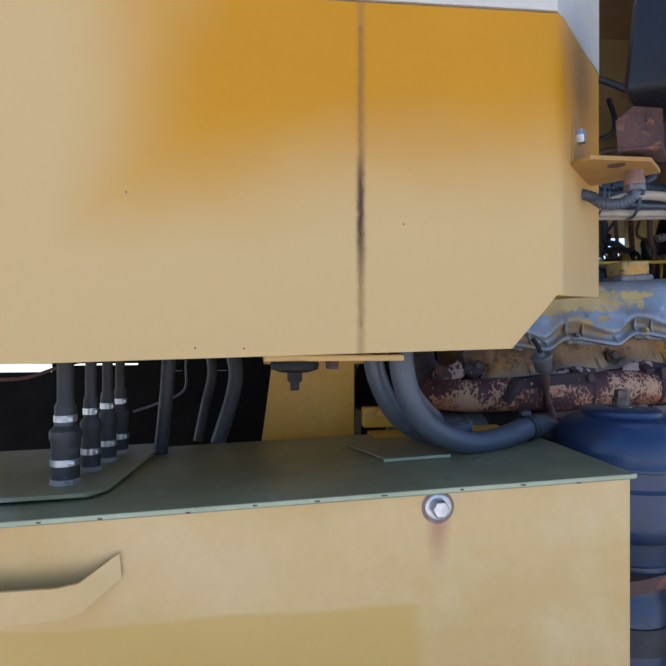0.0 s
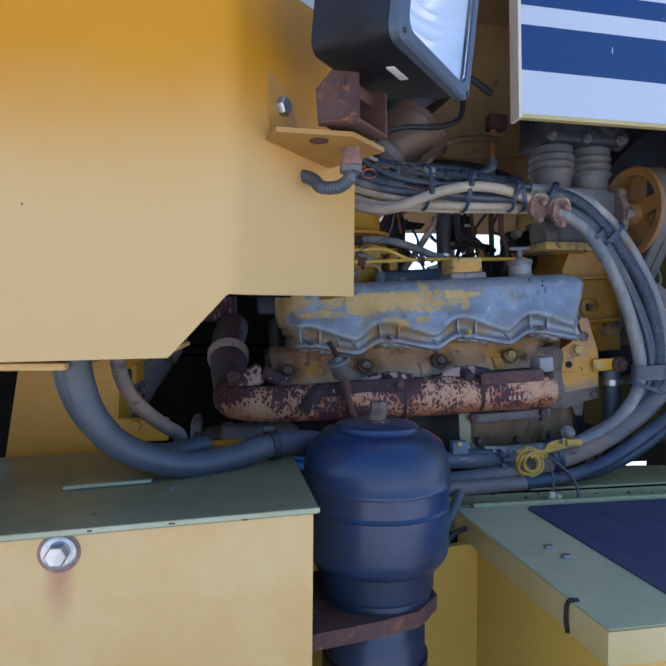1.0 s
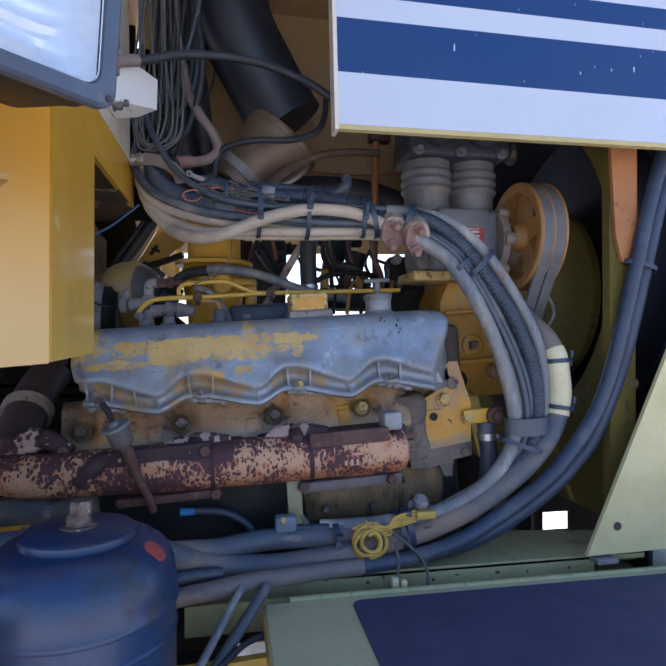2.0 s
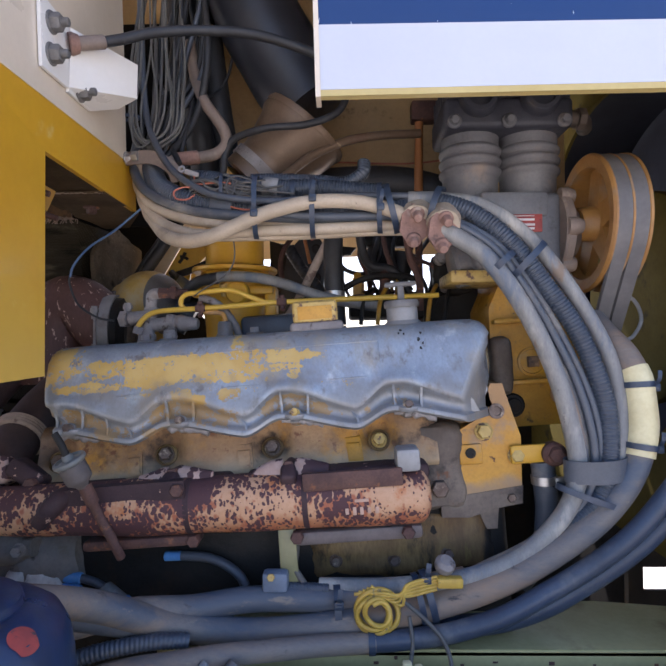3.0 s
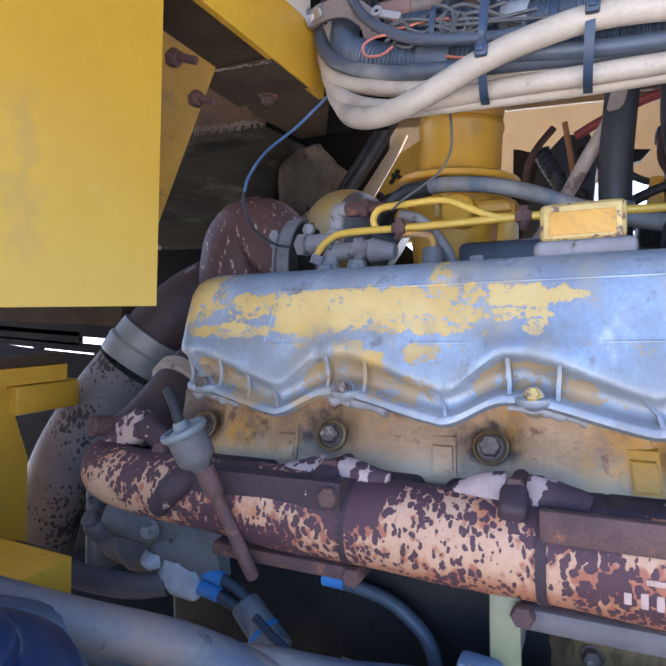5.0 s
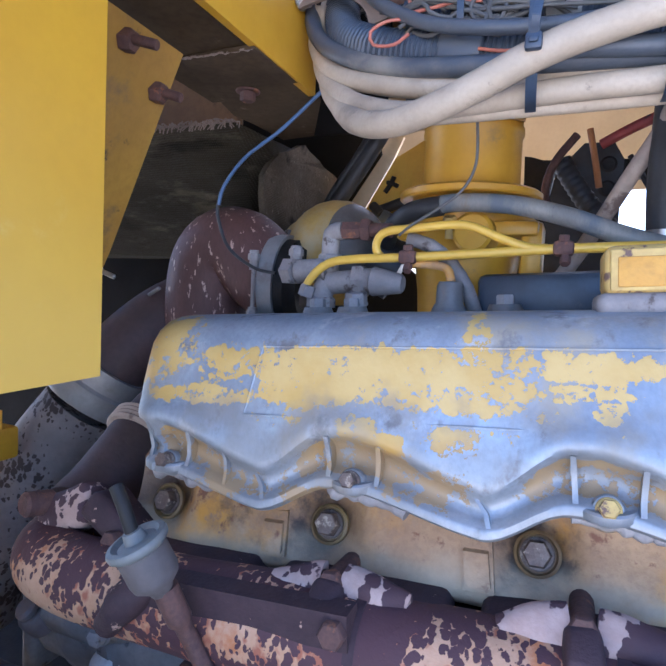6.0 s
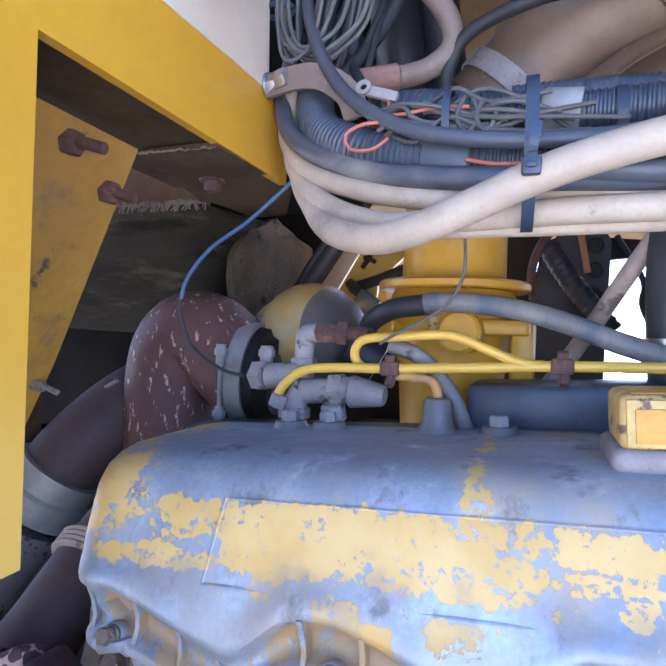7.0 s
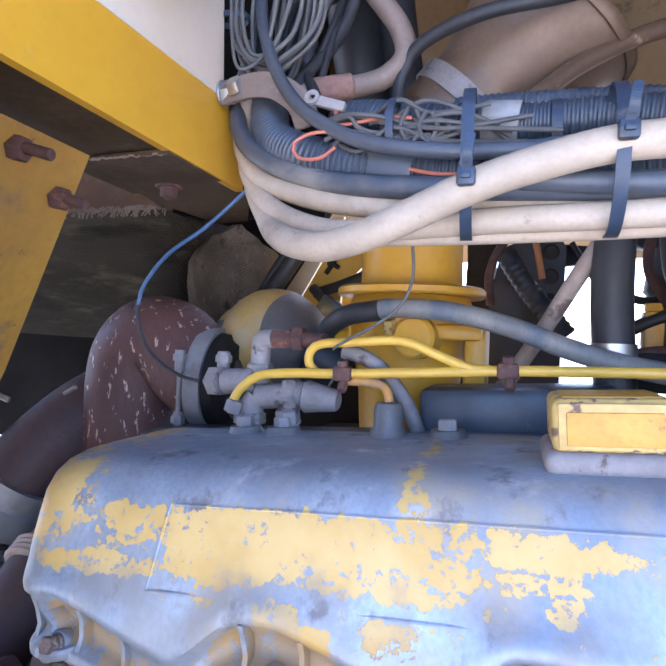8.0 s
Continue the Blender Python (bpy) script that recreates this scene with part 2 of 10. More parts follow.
M_GRIME = mat("brown_black_engine_grime", (0.24, 0.155, 0.055), (0.12, 0.068, 0.028), 9, 0.6, bump=0.6, fine=110, vary=0.5, spots=[((0.012, 0.010, 0.009), 7, 0.50, 0.62, 0.5), ((0.17, 0.12, 0.035), 10, 0.60, 0.70, 0.6), ((0.14, 0.055, 0.025), 26, 0.60, 0.70, 0.8)], aniso=(1.4, 1, 0.5))
M_STARTER = mat("dusty_grey_brown_casting", (0.235, 0.215, 0.195), (0.15, 0.138, 0.128), 7, 0.65, bump=0.4, fine=120, vary=0.4, spots=[((0.14, 0.125, 0.10), 9, 0.54, 0.7, 0.85), ((0.015, 0.014, 0.014), 12, 0.6, 0.7, 0.7)])
M_BELT = mat("worn_grey_belt", (0.13, 0.122, 0.12), (0.10, 0.095, 0.095), 20, 0.6, bump=0.08, vary=0.25)
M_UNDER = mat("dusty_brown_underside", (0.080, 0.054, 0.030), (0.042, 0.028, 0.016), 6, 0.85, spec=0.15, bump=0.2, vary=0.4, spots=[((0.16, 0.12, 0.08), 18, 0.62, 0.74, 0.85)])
# near-black colour stands in for unlit space behind the parts
M_WALL = mat("black_shade_fill", (0.010, 0.0088, 0.0078), (0.0065, 0.0058, 0.0052), 5, 0.9, bump=0.3, spec=0.1)
M_INPAN = mat("dirty_brown_inner_paint", (0.20, 0.105, 0.03), (0.12, 0.062, 0.02), 8, 0.6, bump=0.2, vary=0.4, spots=[((0.03, 0.02, 0.012), 9, 0.55, 0.70, 0.8)])
M_FRAME = mat("yellow_frame_paint", (0.60, 0.335, 0.022), (0.51, 0.27, 0.018), 6, 0.42, bump=0.06, fine=70, vary=0.2, spots=[((0.30, 0.19, 0.06), 10, 0.60, 0.74, 0.6), ((0.09, 0.06, 0.035), 26, 0.68, 0.76, 0.7)])
M_LIP = mat("tan_lid_lip_paint", (0.50, 0.40, 0.17), (0.42, 0.32, 0.11), 4, 0.42, bump=0.05, vary=0.15, spots=[((0.16, 0.10, 0.05), 34, 0.72, 0.77, 0.7)])
M_SADDLE = mat("chalky_blue_paint", (0.16, 0.20, 0.27), (0.12, 0.15, 0.20), 20, 0.55, bump=0.1, vary=0.3, spots=[((0.34, 0.33, 0.28), 40, 0.6, 0.68, 0.7)])
M_TAPE = mat("grubby_white_tape", (0.30, 0.30, 0.295), (0.20, 0.20, 0.20), 30, 0.6, bump=0.2, vary=0.3)
M_COMP = mat("sooty_grey_compressor_casting", (0.150, 0.150, 0.156), (0.098, 0.098, 0.106), 7, 0.55, bump=0.25, fine=160, vary=0.35, spots=[((0.21, 0.165, 0.135), 6, 0.50, 0.68, 0.75), ((0.06, 0.054, 0.05), 9, 0.58, 0.70, 0.7)])
# mustard darkened for dirt and for the shade the plate stands in
M_INNER = mat("dirty_shaded_mustard_plate", (0.40, 0.225, 0.028), (0.30, 0.160, 0.022), 5, 0.55, bump=0.1, vary=0.35, spots=[((0.17, 0.11, 0.05), 8, 0.53, 0.68, 0.75), ((0.07, 0.05, 0.035), 24, 0.62, 0.72, 0.8)])
M_SOOTC = mat("sooty_brown_casting", (0.18, 0.14, 0.105), (0.10, 0.075, 0.058), 9, 0.65, bump=0.5, fine=120, vary=0.4, spots=[((0.035, 0.028, 0.024), 10, 0.52, 0.66, 0.75), ((0.16, 0.075, 0.04), 28, 0.60, 0.70, 0.8)])
M_HEADC = mat("sooty_blue_grey_head", (0.042, 0.043, 0.055), (0.024, 0.025, 0.034), 7, 0.55, bump=0.3, fine=140, vary=0.4, spots=[((0.075, 0.062, 0.055), 8, 0.56, 0.70, 0.8)])
# navy-black puts the shade inside the shroud into the colour
M_CORE = mat("navy_black_shade", (0.012, 0.015, 0.030), (0.008, 0.010, 0.020), 4, 0.7, bump=0.2, vary=0.3)
M_FIT = mat("grimy_brass_fittings", (0.29, 0.265, 0.25), (0.19, 0.168, 0.16), 14, 0.7, metal=0.15, bump=0.3, fine=220, spots=[((0.08, 0.06, 0.05), 40, 0.58, 0.68, 0.8)])
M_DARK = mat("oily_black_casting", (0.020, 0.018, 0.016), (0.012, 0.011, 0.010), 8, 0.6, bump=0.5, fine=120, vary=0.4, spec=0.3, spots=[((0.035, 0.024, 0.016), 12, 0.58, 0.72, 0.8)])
M_BRPIPE = mat("dull_brown_steel_duct", (0.20, 0.135, 0.085), (0.135, 0.090, 0.058), 5, 0.42, metal=0.3, bump=0.12, fine=140, vary=0.35, spots=[((0.12, 0.07, 0.045), 8, 0.52, 0.68, 0.7), ((0.34, 0.25, 0.16), 30, 0.64, 0.74, 0.6)])
M_DUCT = mat("black_moulded_duct", (0.020, 0.022, 0.030), (0.016, 0.017, 0.022), 8, 0.45, bump=0.1, spots=[((0.07, 0.06, 0.055), 10, 0.62, 0.8, 0.7)])
M_CAN = mat("dark_blue_black_paint", (0.013, 0.032, 0.092), (0.014, 0.024, 0.050), 7, 0.34, bump=0.12, fine=120, vary=0.3, spec=0.5,
            spots=[((0.085, 0.085, 0.09), 5, 0.55, 0.76, 0.6), ((0.02, 0.02, 0.024), 12, 0.58, 0.72, 0.5), ((0.28, 0.11, 0.05), 30, 0.765, 0.79, 0.8)])
M_INSUL = mat("grimy_woven_heat_blanket", (0.062, 0.052, 0.033), (0.026, 0.022, 0.015), 4, 0.85, bump=1.0, fine=260, vary=0.6, spec=0.12, spots=[((0.15, 0.125, 0.08), 6, 0.55, 0.72, 0.85), ((0.22, 0.18, 0.12), 60, 0.71, 0.75, 0.9), ((0.006, 0.005, 0.004), 5, 0.58, 0.70, 0.9)], aniso=(0.5, 1, 2.2))
M_INSULB = mat("dusty_brown_heat_blanket", (0.155, 0.122, 0.082), (0.085, 0.066, 0.045), 8, 0.9, bump=1.0, fine=240, vary=0.6, spec=0.1, spots=[((0.19, 0.155, 0.105), 80, 0.60, 0.68, 0.9), ((0.03, 0.024, 0.018), 14, 0.58, 0.70, 0.9)])
def woven(m, scale):
    """Crossed threads pressed into the surface of a cloth."""
    nt = m.node_tree
    N, L = nt.nodes, nt.links
    bsdf = N["Principled BSDF"]
    tc = N.new("ShaderNodeTexCoord")
    total = None
    for axis in ("X", "Z"):
        w = N.new("ShaderNodeTexWave")
        w.bands_direction = axis
        w.inputs["Scale"].default_value, w.inputs["Distortion"].default_value, w.inputs["Detail"].default_value = scale, 3.0, 2.0
        L.new(tc.outputs["Object"], w.inputs["Vector"])
        total = w.outputs["Fac"] if total is None else add_node_math(nt, "MULTIPLY", total, w.outputs["Fac"])
    mx = N.new("ShaderNodeMix")
    mx.data_type = "RGBA"
    L.new(add_node_math(nt, "MULTIPLY", total, 0.38), mx.inputs[0])
    L.new(bsdf.inputs["Base Color"].links[0].from_socket, mx.inputs[6])
    mx.inputs[7].default_value = (0.10, 0.085, 0.06, 1)
    L.new(mx.outputs[2], bsdf.inputs["Base Color"])
    b = N.new("ShaderNodeBump")
    b.inputs["Strength"].default_value, b.inputs["Distance"].default_value = 0.9, 0.003
    L.new(total, b.inputs["Height"])
    L.new(b.outputs[0], bsdf.inputs["Normal"])


M_RED = mat("faded_red_paint", (0.33, 0.05, 0.038), (0.24, 0.045, 0.04), 40, 0.6, bump=0.2, spots=[((0.05, 0.04, 0.05), 60, 0.60, 0.68, 0.7)])
M_GROUND = mat("pale_gravel", (0.60, 0.55, 0.47), (0.50, 0.45, 0.38), 0.6, 0.95, bump=0.8, fine=14, vary=0.4, spots=[((0.5, 0.46, 0.4), 3, 0.5, 0.7, 0.95), ((0.20, 0.15, 0.11), 20, 0.57, 0.61, 0.95)])
M_LENS = mat("silver_reflector", (0.90, 0.90, 0.90), (0.84, 0.84, 0.85), 12, 0.42, metal=0.6, bump=0.1)
M_INKW = mat("pale_plate_ink", (0.70, 0.66, 0.64), (0.62, 0.58, 0.55), 30, 0.5, bump=0.0)
M_PINK = mat("pale_pink_cast_mark", (0.52, 0.35, 0.26), (0.42, 0.26, 0.18), 60, 0.75, bump=0.2)


def glass_mat():
    m = bpy.data.materials.new("clear_lens_glass")
    m.use_nodes = True
    b = m.node_tree.nodes["Principled BSDF"]
    b.inputs["Base Color"].default_value = (0.95, 0.97, 1, 1)
    b.inputs["Transmission Weight"].default_value = 1.0
    b.inputs["Roughness"].default_value = 0.08
    b.inputs["IOR"].default_value = 1.3
    return m


M_GLASS = glass_mat()


def add_node_math(nt, op, a, b):
    n = nt.nodes.new("ShaderNodeMath")
    n.operation = op
    for i, v in enumerate((a, b)):
        if isinstance(v, (int, float)):
            n.inputs[i].default_value = v
        else:
            nt.links.new(v, n.inputs[i])
    return n.outputs[0]


def peeled_mat():
    """Bare aluminium cover with old yellow paint left in islands: the far end, a long band on the face, and the skirt's troughs."""
    m = mat("bare_aluminium_with_peeling_paint", (0.335, 0.385, 0.440), (0.225, 0.25, 0.285), 7, 0.47, metal=0.42, bump=0.2, fine=200, vary=0.35,
            spots=[((0.50, 0.515, 0.54), 16, 0.56, 0.74, 0.46, 0.4), ((0.29, 0.25, 0.185), 6, 0.50, 0.70, 0.7), ((0.14, 0.13, 0.13), 22, 0.55, 0.70, 0.7), ((0.05, 0.045, 0.045), 70, 0.735, 0.76, 0.8)], aniso=(1, 1, 0.6))
    nt = m.node_tree
    N, L = nt.nodes, nt.links
    bsdf = N["Principled BSDF"]
    tc = N.new("ShaderNodeTexCoord")
    sep = N.new("ShaderNodeSeparateXYZ")
    L.new(tc.outputs["Object"], sep.inputs[0])
    calc = lambda op, x, y: add_node_math(nt, op, x, y)

    def noise_of(scale, detail, rgh):
        n = N.new("ShaderNodeTexNoise")
        n.inputs["Scale"].default_value, n.inputs["Detail"].default_value, n.inputs["Roughness"].default_value = scale, detail, rgh
        L.new(tc.outputs["Object"], n.inputs["Vector"])
        return n.outputs["Fac"]
    islands = ((-0.535, 0.134, 0.075, 0.040, 1.3), (-0.410, 0.116, 0.056, 0.024, 1.0), (-0.43, 0.082, 0.090, 0.013, 0.95), (-0.02, 0.121, 0.090, 0.017, 0.85), (-0.075, 0.126, 0.05, 0.016, 0.95), (-0.04, 0.098, 0.07, 0.010, 0.9), (0.005, 0.084, 0.022, 0.013, 0.8),
               (-0.235, 0.050, 0.030, 0.026, 0.80), (-0.203, 0.026, 0.024, 0.034, 0.9), (-0.138, 0.050, 0.030, 0.018, 0.8), (-0.155, 0.0, 0.045, 0.026, 0.60), (-0.28, -0.02, 0.06, 0.016, 0.6),
               (-0.39, -0.015, 0.060, 0.020, 0.6), (-0.552, 0.05, 0.020, 0.10, 0.9), (-0.10, 0.100, 0.06, 0.016, 1.0), (-0.118, 0.152, 0.014, 0.026, 1.0))
    field = None
    for u0, w0, ru, rw, strong in islands:
        du = calc("DIVIDE", calc("SUBTRACT", sep.outputs[0], u0), ru)
        dw = calc("DIVIDE", calc("SUBTRACT", sep.outputs[2], w0), rw)
        d = calc("SUBTRACT", strong, calc("ADD", calc("MULTIPLY", du, du), calc("MULTIPLY", dw, dw)))
        field = d if field is None else calc("MAXIMUM", field, d)
    # the raised panel kept its paint up to the moulded edge
    sides = (calc("DIVIDE", calc("ADD", sep.outputs[0], 0.362), 0.005), calc("DIVIDE", calc("SUBTRACT", -0.05, sep.outputs[0]), 0.10),
             calc("DIVIDE", calc("SUBTRACT", 0.139, sep.outputs[2]), 0.012), calc("DIVIDE", calc("SUBTRACT", sep.outputs[2], 0.074), 0.016))
    panel = sides[0]
    for s in sides[1:]:
        panel = calc("MINIMUM", panel, s)
    # the hollows of the skirt kept theirs too, less so towards the warm end
    hollow = calc("MINIMUM", calc("DIVIDE", calc("SUBTRACT", sep.outputs[1], 1.678), 0.006), calc("DIVIDE", calc("SUBTRACT", 0.058, sep.outputs[2]), 0.012))
    hollow = calc("MULTIPLY", calc("MINIMUM", hollow, calc("DIVIDE", calc("SUBTRACT", 0.12, sep.outputs[0]), 0.22)), 0.62)
    field = calc("MINIMUM", calc("MAXIMUM", calc("MAXIMUM", calc("MAXIMUM", field, panel), hollow), -1.0), 0.54)
    v = calc("MULTIPLY", field, 0.165)
    v = calc("ADD", v, calc("MULTIPLY", noise_of(15.0, 5.0, 0.6), 0.34))
    v = calc("ADD", v, calc("MULTIPLY", noise_of(150.0, 4.0, 0.6), 0.26))
    v = calc("ADD", v, calc("MULTIPLY", noise_of(58.0, 6.0, 0.7), 0.60))
    f = N.new("ShaderNodeMapRange")
    f.inputs["From Min"].default_value, f.inputs["From Max"].default_value = 0.626, 0.635
    L.new(v, f.inputs["Value"])
    f = f.outputs[0]
    tr = N.new("ShaderNodeValToRGB")
    tr.color_ramp.elements[0].color, tr.color_ramp.elements[1].color = (0.45, 0.295, 0.080, 1), (0.50, 0.350, 0.120, 1)
    tr.color_ramp.elements[0].position, tr.color_ramp.elements[1].position = 0.38, 0.6
    L.new(noise_of(14.0, 4.0, 0.6), tr.inputs[0])
    mixc = N.new("ShaderNodeMix")
    mixc.data_type = "RGBA"
    L.new(f, mixc.inputs[0])
    L.new(bsdf.inputs["Base Color"].links[0].from_socket, mixc.inputs[6])
    # deeper ochre down in the skirt, paler on the face
    low = N.new("ShaderNodeMapRange")
    low.inputs["From Min"].default_value, low.inputs["From Max"].default_value = 0.055, 0.030
    L.new(sep.outputs[2], low.inputs["Value"])
    deep = N.new("ShaderNodeMix")
    deep.data_type = "RGBA"
    L.new(low.outputs[0], deep.inputs[0])
    L.new(tr.outputs[0], deep.inputs[6])
    deep.inputs[7].default_value = (0.34, 0.19, 0.035, 1)
    L.new(deep.outputs[2], mixc.inputs[7])
    L.new(mixc.outputs[2], bsdf.inputs["Base Color"])
    mm = N.new("ShaderNodeMix")
    L.new(f, mm.inputs[0])
    L.new(bsdf.inputs["Metallic"].links[0].from_socket, mm.inputs[2])
    mm.inputs[3].default_value = 0.0
    L.new(mm.outputs[0], bsdf.inputs["Metallic"])
    # paint stands proud of the metal
    b2 = N.new("ShaderNodeBump")
    b2.inputs["Strength"].default_value, b2.inputs["Distance"].default_value = 0.5, 0.0012
    L.new(f, b2.inputs["Height"])
    L.new(bsdf.inputs["Normal"].links[0].from_socket, b2.inputs["Normal"])
    L.new(b2.outputs[0], bsdf.inputs["Normal"])
    return m


M_COVER = peeled_mat()
woven(M_INSUL, 80.0)
woven(M_INSULB, 90.0)



def stain_and_sheen_tint(m, colour, amount, scale, rules, join="MAXIMUM", ragged_by=0.5):
    """Stains, wear and painted-in reflections: mixes colour over m where the sum of soft steps along x and z, ragged by
    broad noise, is high.
    """
    nt = m.node_tree
    N, L = nt.nodes, nt.links
    bsdf = N["Principled BSDF"]
    tc = N.new("ShaderNodeTexCoord")
    sep = N.new("ShaderNodeSeparateXYZ")
    L.new(tc.outputs["Object"], sep.inputs[0])
    nz = N.new("ShaderNodeTexNoise")
    nz.inputs["Scale"].default_value, nz.inputs["Detail"].default_value = scale, 4.0
    L.new(tc.outputs["Object"], nz.inputs["Vector"])
    ragged = add_node_math(nt, "MULTIPLY", add_node_math(nt, "SUBTRACT", nz.outputs["Fac"], 0.5), ragged_by)
    total = None
    for axis, lo, hi in rules:
        r = N.new("ShaderNodeMapRange")
        r.interpolation_type = "SMOOTHSTEP"
        r.inputs["From Min"].default_value, r.inputs["From Max"].default_value = lo, hi
        L.new(add_node_math(nt, "ADD", sep.outputs[axis], ragged), r.inputs["Value"])
        total = r.outputs[0] if total is None else add_node_math(nt, join, total, r.outputs[0])
    mx = N.new("ShaderNodeMix")
    mx.data_type = "RGBA"
    L.new(add_node_math(nt, "MULTIPLY", total, amount), mx.inputs[0])
    L.new(bsdf.inputs["Base Color"].links[0].from_socket, mx.inputs[6])
    mx.inputs[7].default_value = (*colour, 1)
    L.new(mx.outputs[2], bsdf.inputs["Base Color"])


stain_and_sheen_tint(M_ENDC, (0.27, 0.155, 0.075), 0.80, 18, ((2, -0.075, -0.020),), "MAXIMUM", 0.10)
stain_and_sheen_tint(M_ENDC, (0.25, 0.18, 0.12), 0.80, 18, ((2, -0.175, -0.205),), "MAXIMUM", 0.07)
stain_and_sheen_tint(M_COVER, (0.195, 0.172, 0.145), 0.52, 22, ((2, 0.095, 0.025),), "MAXIMUM", 0.26)
# head casting: darker at its left end, paler down its lower ledge
stain_and_sheen_tint(M_HEAD, (0.055, 0.043, 0.036), 0.70, 16, ((0, -0.50, -0.56),), "MAXIMUM", 0.10)
stain_and_sheen_tint(M_HEAD, (0.49, 0.39, 0.25), 0.60, 24, ((2, -0.080, -0.125),), "MAXIMUM", 0.06)
# tank's pale lower and left part: ground and sky reflection painted into the colour
stain_and_sheen_tint(M_TANK, (0.585, 0.405, 0.172), 0.86, 1.6, ((2, 2.03, 1.75), (0, -0.02, -0.32)), "MAXIMUM", 0.36)
# side panel's paler lower half is reflected light put into the paint
stain_and_sheen_tint(M_PANEL, (0.56, 0.385, 0.075), 0.65, 2.2, ((2, 1.98, 1.66),), "MAXIMUM", 0.3)
stain_and_sheen_tint(M_PANEL, (0.30, 0.22, 0.11), 0.26, 38, ((1, 1.33, 1.352), (1, 1.374, 1.352), (2, 1.70, 1.76), (2, 1.93, 1.86)), "MULTIPLY", 0.10)
stain_and_sheen_tint(M_TANK, (0.24, 0.13, 0.05), 0.5, 40, ((0, 0.168, 0.180), (0, 0.192, 0.180), (1, 0.99, 0.98)), "MULTIPLY", 0.010)
stain_and_sheen_tint(M_TANK, (0.10, 0.055, 0.035), 0.95, 60, ((0, 0.168, 0.1785), (0, 0.189, 0.1795), (2, 1.66, 1.80), (2, 1.93, 1.84)), "MULTIPLY", 0.012)
stain_and_sheen_tint(M_BOX, (0.50, 0.30, 0.05), 0.8, 6, ((2, 1.140, 1.128), (0, 0.30, 0.26)), "MULTIPLY", 0.03)
stain_and_sheen_tint(M_BOX, (0.36, 0.15, 0.07), 0.85, 30, ((0, 0.285, 0.312), (0, 0.340, 0.312), (2, 1.17, 1.285), (2, 1.31, 1.285)), "MULTIPLY", 0.01)


def drop_rust(m, dark, lo, hi, size=62.0, rise=None):
    """Small dark rust drops eating into paler flaking paint; broad noise lets them run together."""
    nt = m.node_tree
    N, L = nt.nodes, nt.links
    bsdf = N["Principled BSDF"]
    tc = N.new("ShaderNodeTexCoord")
    mp = N.new("ShaderNodeMapping")
    mp.inputs["Scale"].default_value = (1.0, 0.7, 0.62)
    mp.inputs["Rotation"].default_value = (0, 0.35, 0)
    L.new(tc.outputs["Object"], mp.inputs[0])
    wob = N.new("ShaderNodeTexNoise")
    wob.inputs["Scale"].default_value, wob.inputs["Detail"].default_value = 70.0, 5.0
    L.new(tc.outputs["Object"], wob.inputs["Vector"])
    shift = N.new("ShaderNodeVectorMath")
    shift.operation = "MULTIPLY_ADD"
    shift.inputs[1].default_value = (0.013, 0.013, 0.013)
    L.new(wob.outputs["Color"], shift.inputs[0])
    L.new(mp.outputs[0], shift.inputs[2])
    vo = N.new("ShaderNodeTexVoronoi")
    vo.inputs["Scale"].default_value = size
    L.new(shift.outputs[0], vo.inputs["Vector"])
    bn = N.new("ShaderNodeTexNoise")
    bn.inputs["Scale"].default_value, bn.inputs["Detail"].default_value = 9.0, 4.0
    L.new(tc.outputs["Object"], bn.inputs["Vector"])
    fn = N.new("ShaderNodeTexNoise")
    fn.inputs["Scale"].default_value, fn.inputs["Detail"].default_value = 120.0, 3.0
    L.new(tc.outputs["Object"], fn.inputs["Vector"])
    v = add_node_math(nt, "SUBTRACT", add_node_math(nt, "MULTIPLY", bn.outputs["Fac"], 2.4), vo.outputs["Distance"])
    v = add_node_math(nt, "ADD", v, add_node_math(nt, "MULTIPLY", fn.outputs["Fac"], 0.35))
    if rise:
        sep = N.new("ShaderNodeSeparateXYZ")
        L.new(tc.outputs["Object"], sep.inputs[0])
        up = N.new("ShaderNodeMapRange")
        for k, q in zip(("From Min", "From Max", "To Min", "To Max"), rise):
            up.inputs[k].default_value = q
        L.new(sep.outputs[2], up.inputs["Value"])
        v = add_node_math(nt, "ADD", v, up.outputs[0])
    r = N.new("ShaderNodeMapRange")
    r.inputs["From Min"].default_value, r.inputs["From Max"].default_value = lo, hi
    L.new(v, r.inputs["Value"])
    mx = N.new("ShaderNodeMix")
    mx.data_type = "RGBA"
    L.new(r.outputs[0], mx.inputs[0])
    L.new(bsdf.inputs["Base Color"].links[0].from_socket, mx.inputs[6])
    mx.inputs[7].default_value = (*dark, 1)
    L.new(mx.outputs[2], bsdf.inputs["Base Color"])
    b2 = N.new("ShaderNodeBump")
    b2.inputs["Strength"].default_value, b2.inputs["Distance"].default_value = 0.4, -0.0008
    L.new(r.outputs[0], b2.inputs["Height"])
    L.new(bsdf.inputs["Normal"].links[0].from_socket, b2.inputs["Normal"])
    L.new(b2.outputs[0], bsdf.inputs["Normal"])
    return m


# flaking heat paint: pale salmon ground, orange-red where it thins, dark brown rust drops
M_MANI = mat("flaking_salmon_and_rust", (0.52, 0.305, 0.175), (0.45, 0.225, 0.105), 9, 0.72, bump=0.4, fine=140, vary=0.3, spots=[((0.42, 0.15, 0.05), 8, 0.53, 0.64, 0.8), ((0.57, 0.43, 0.34), 6, 0.58, 0.70, 0.7)])
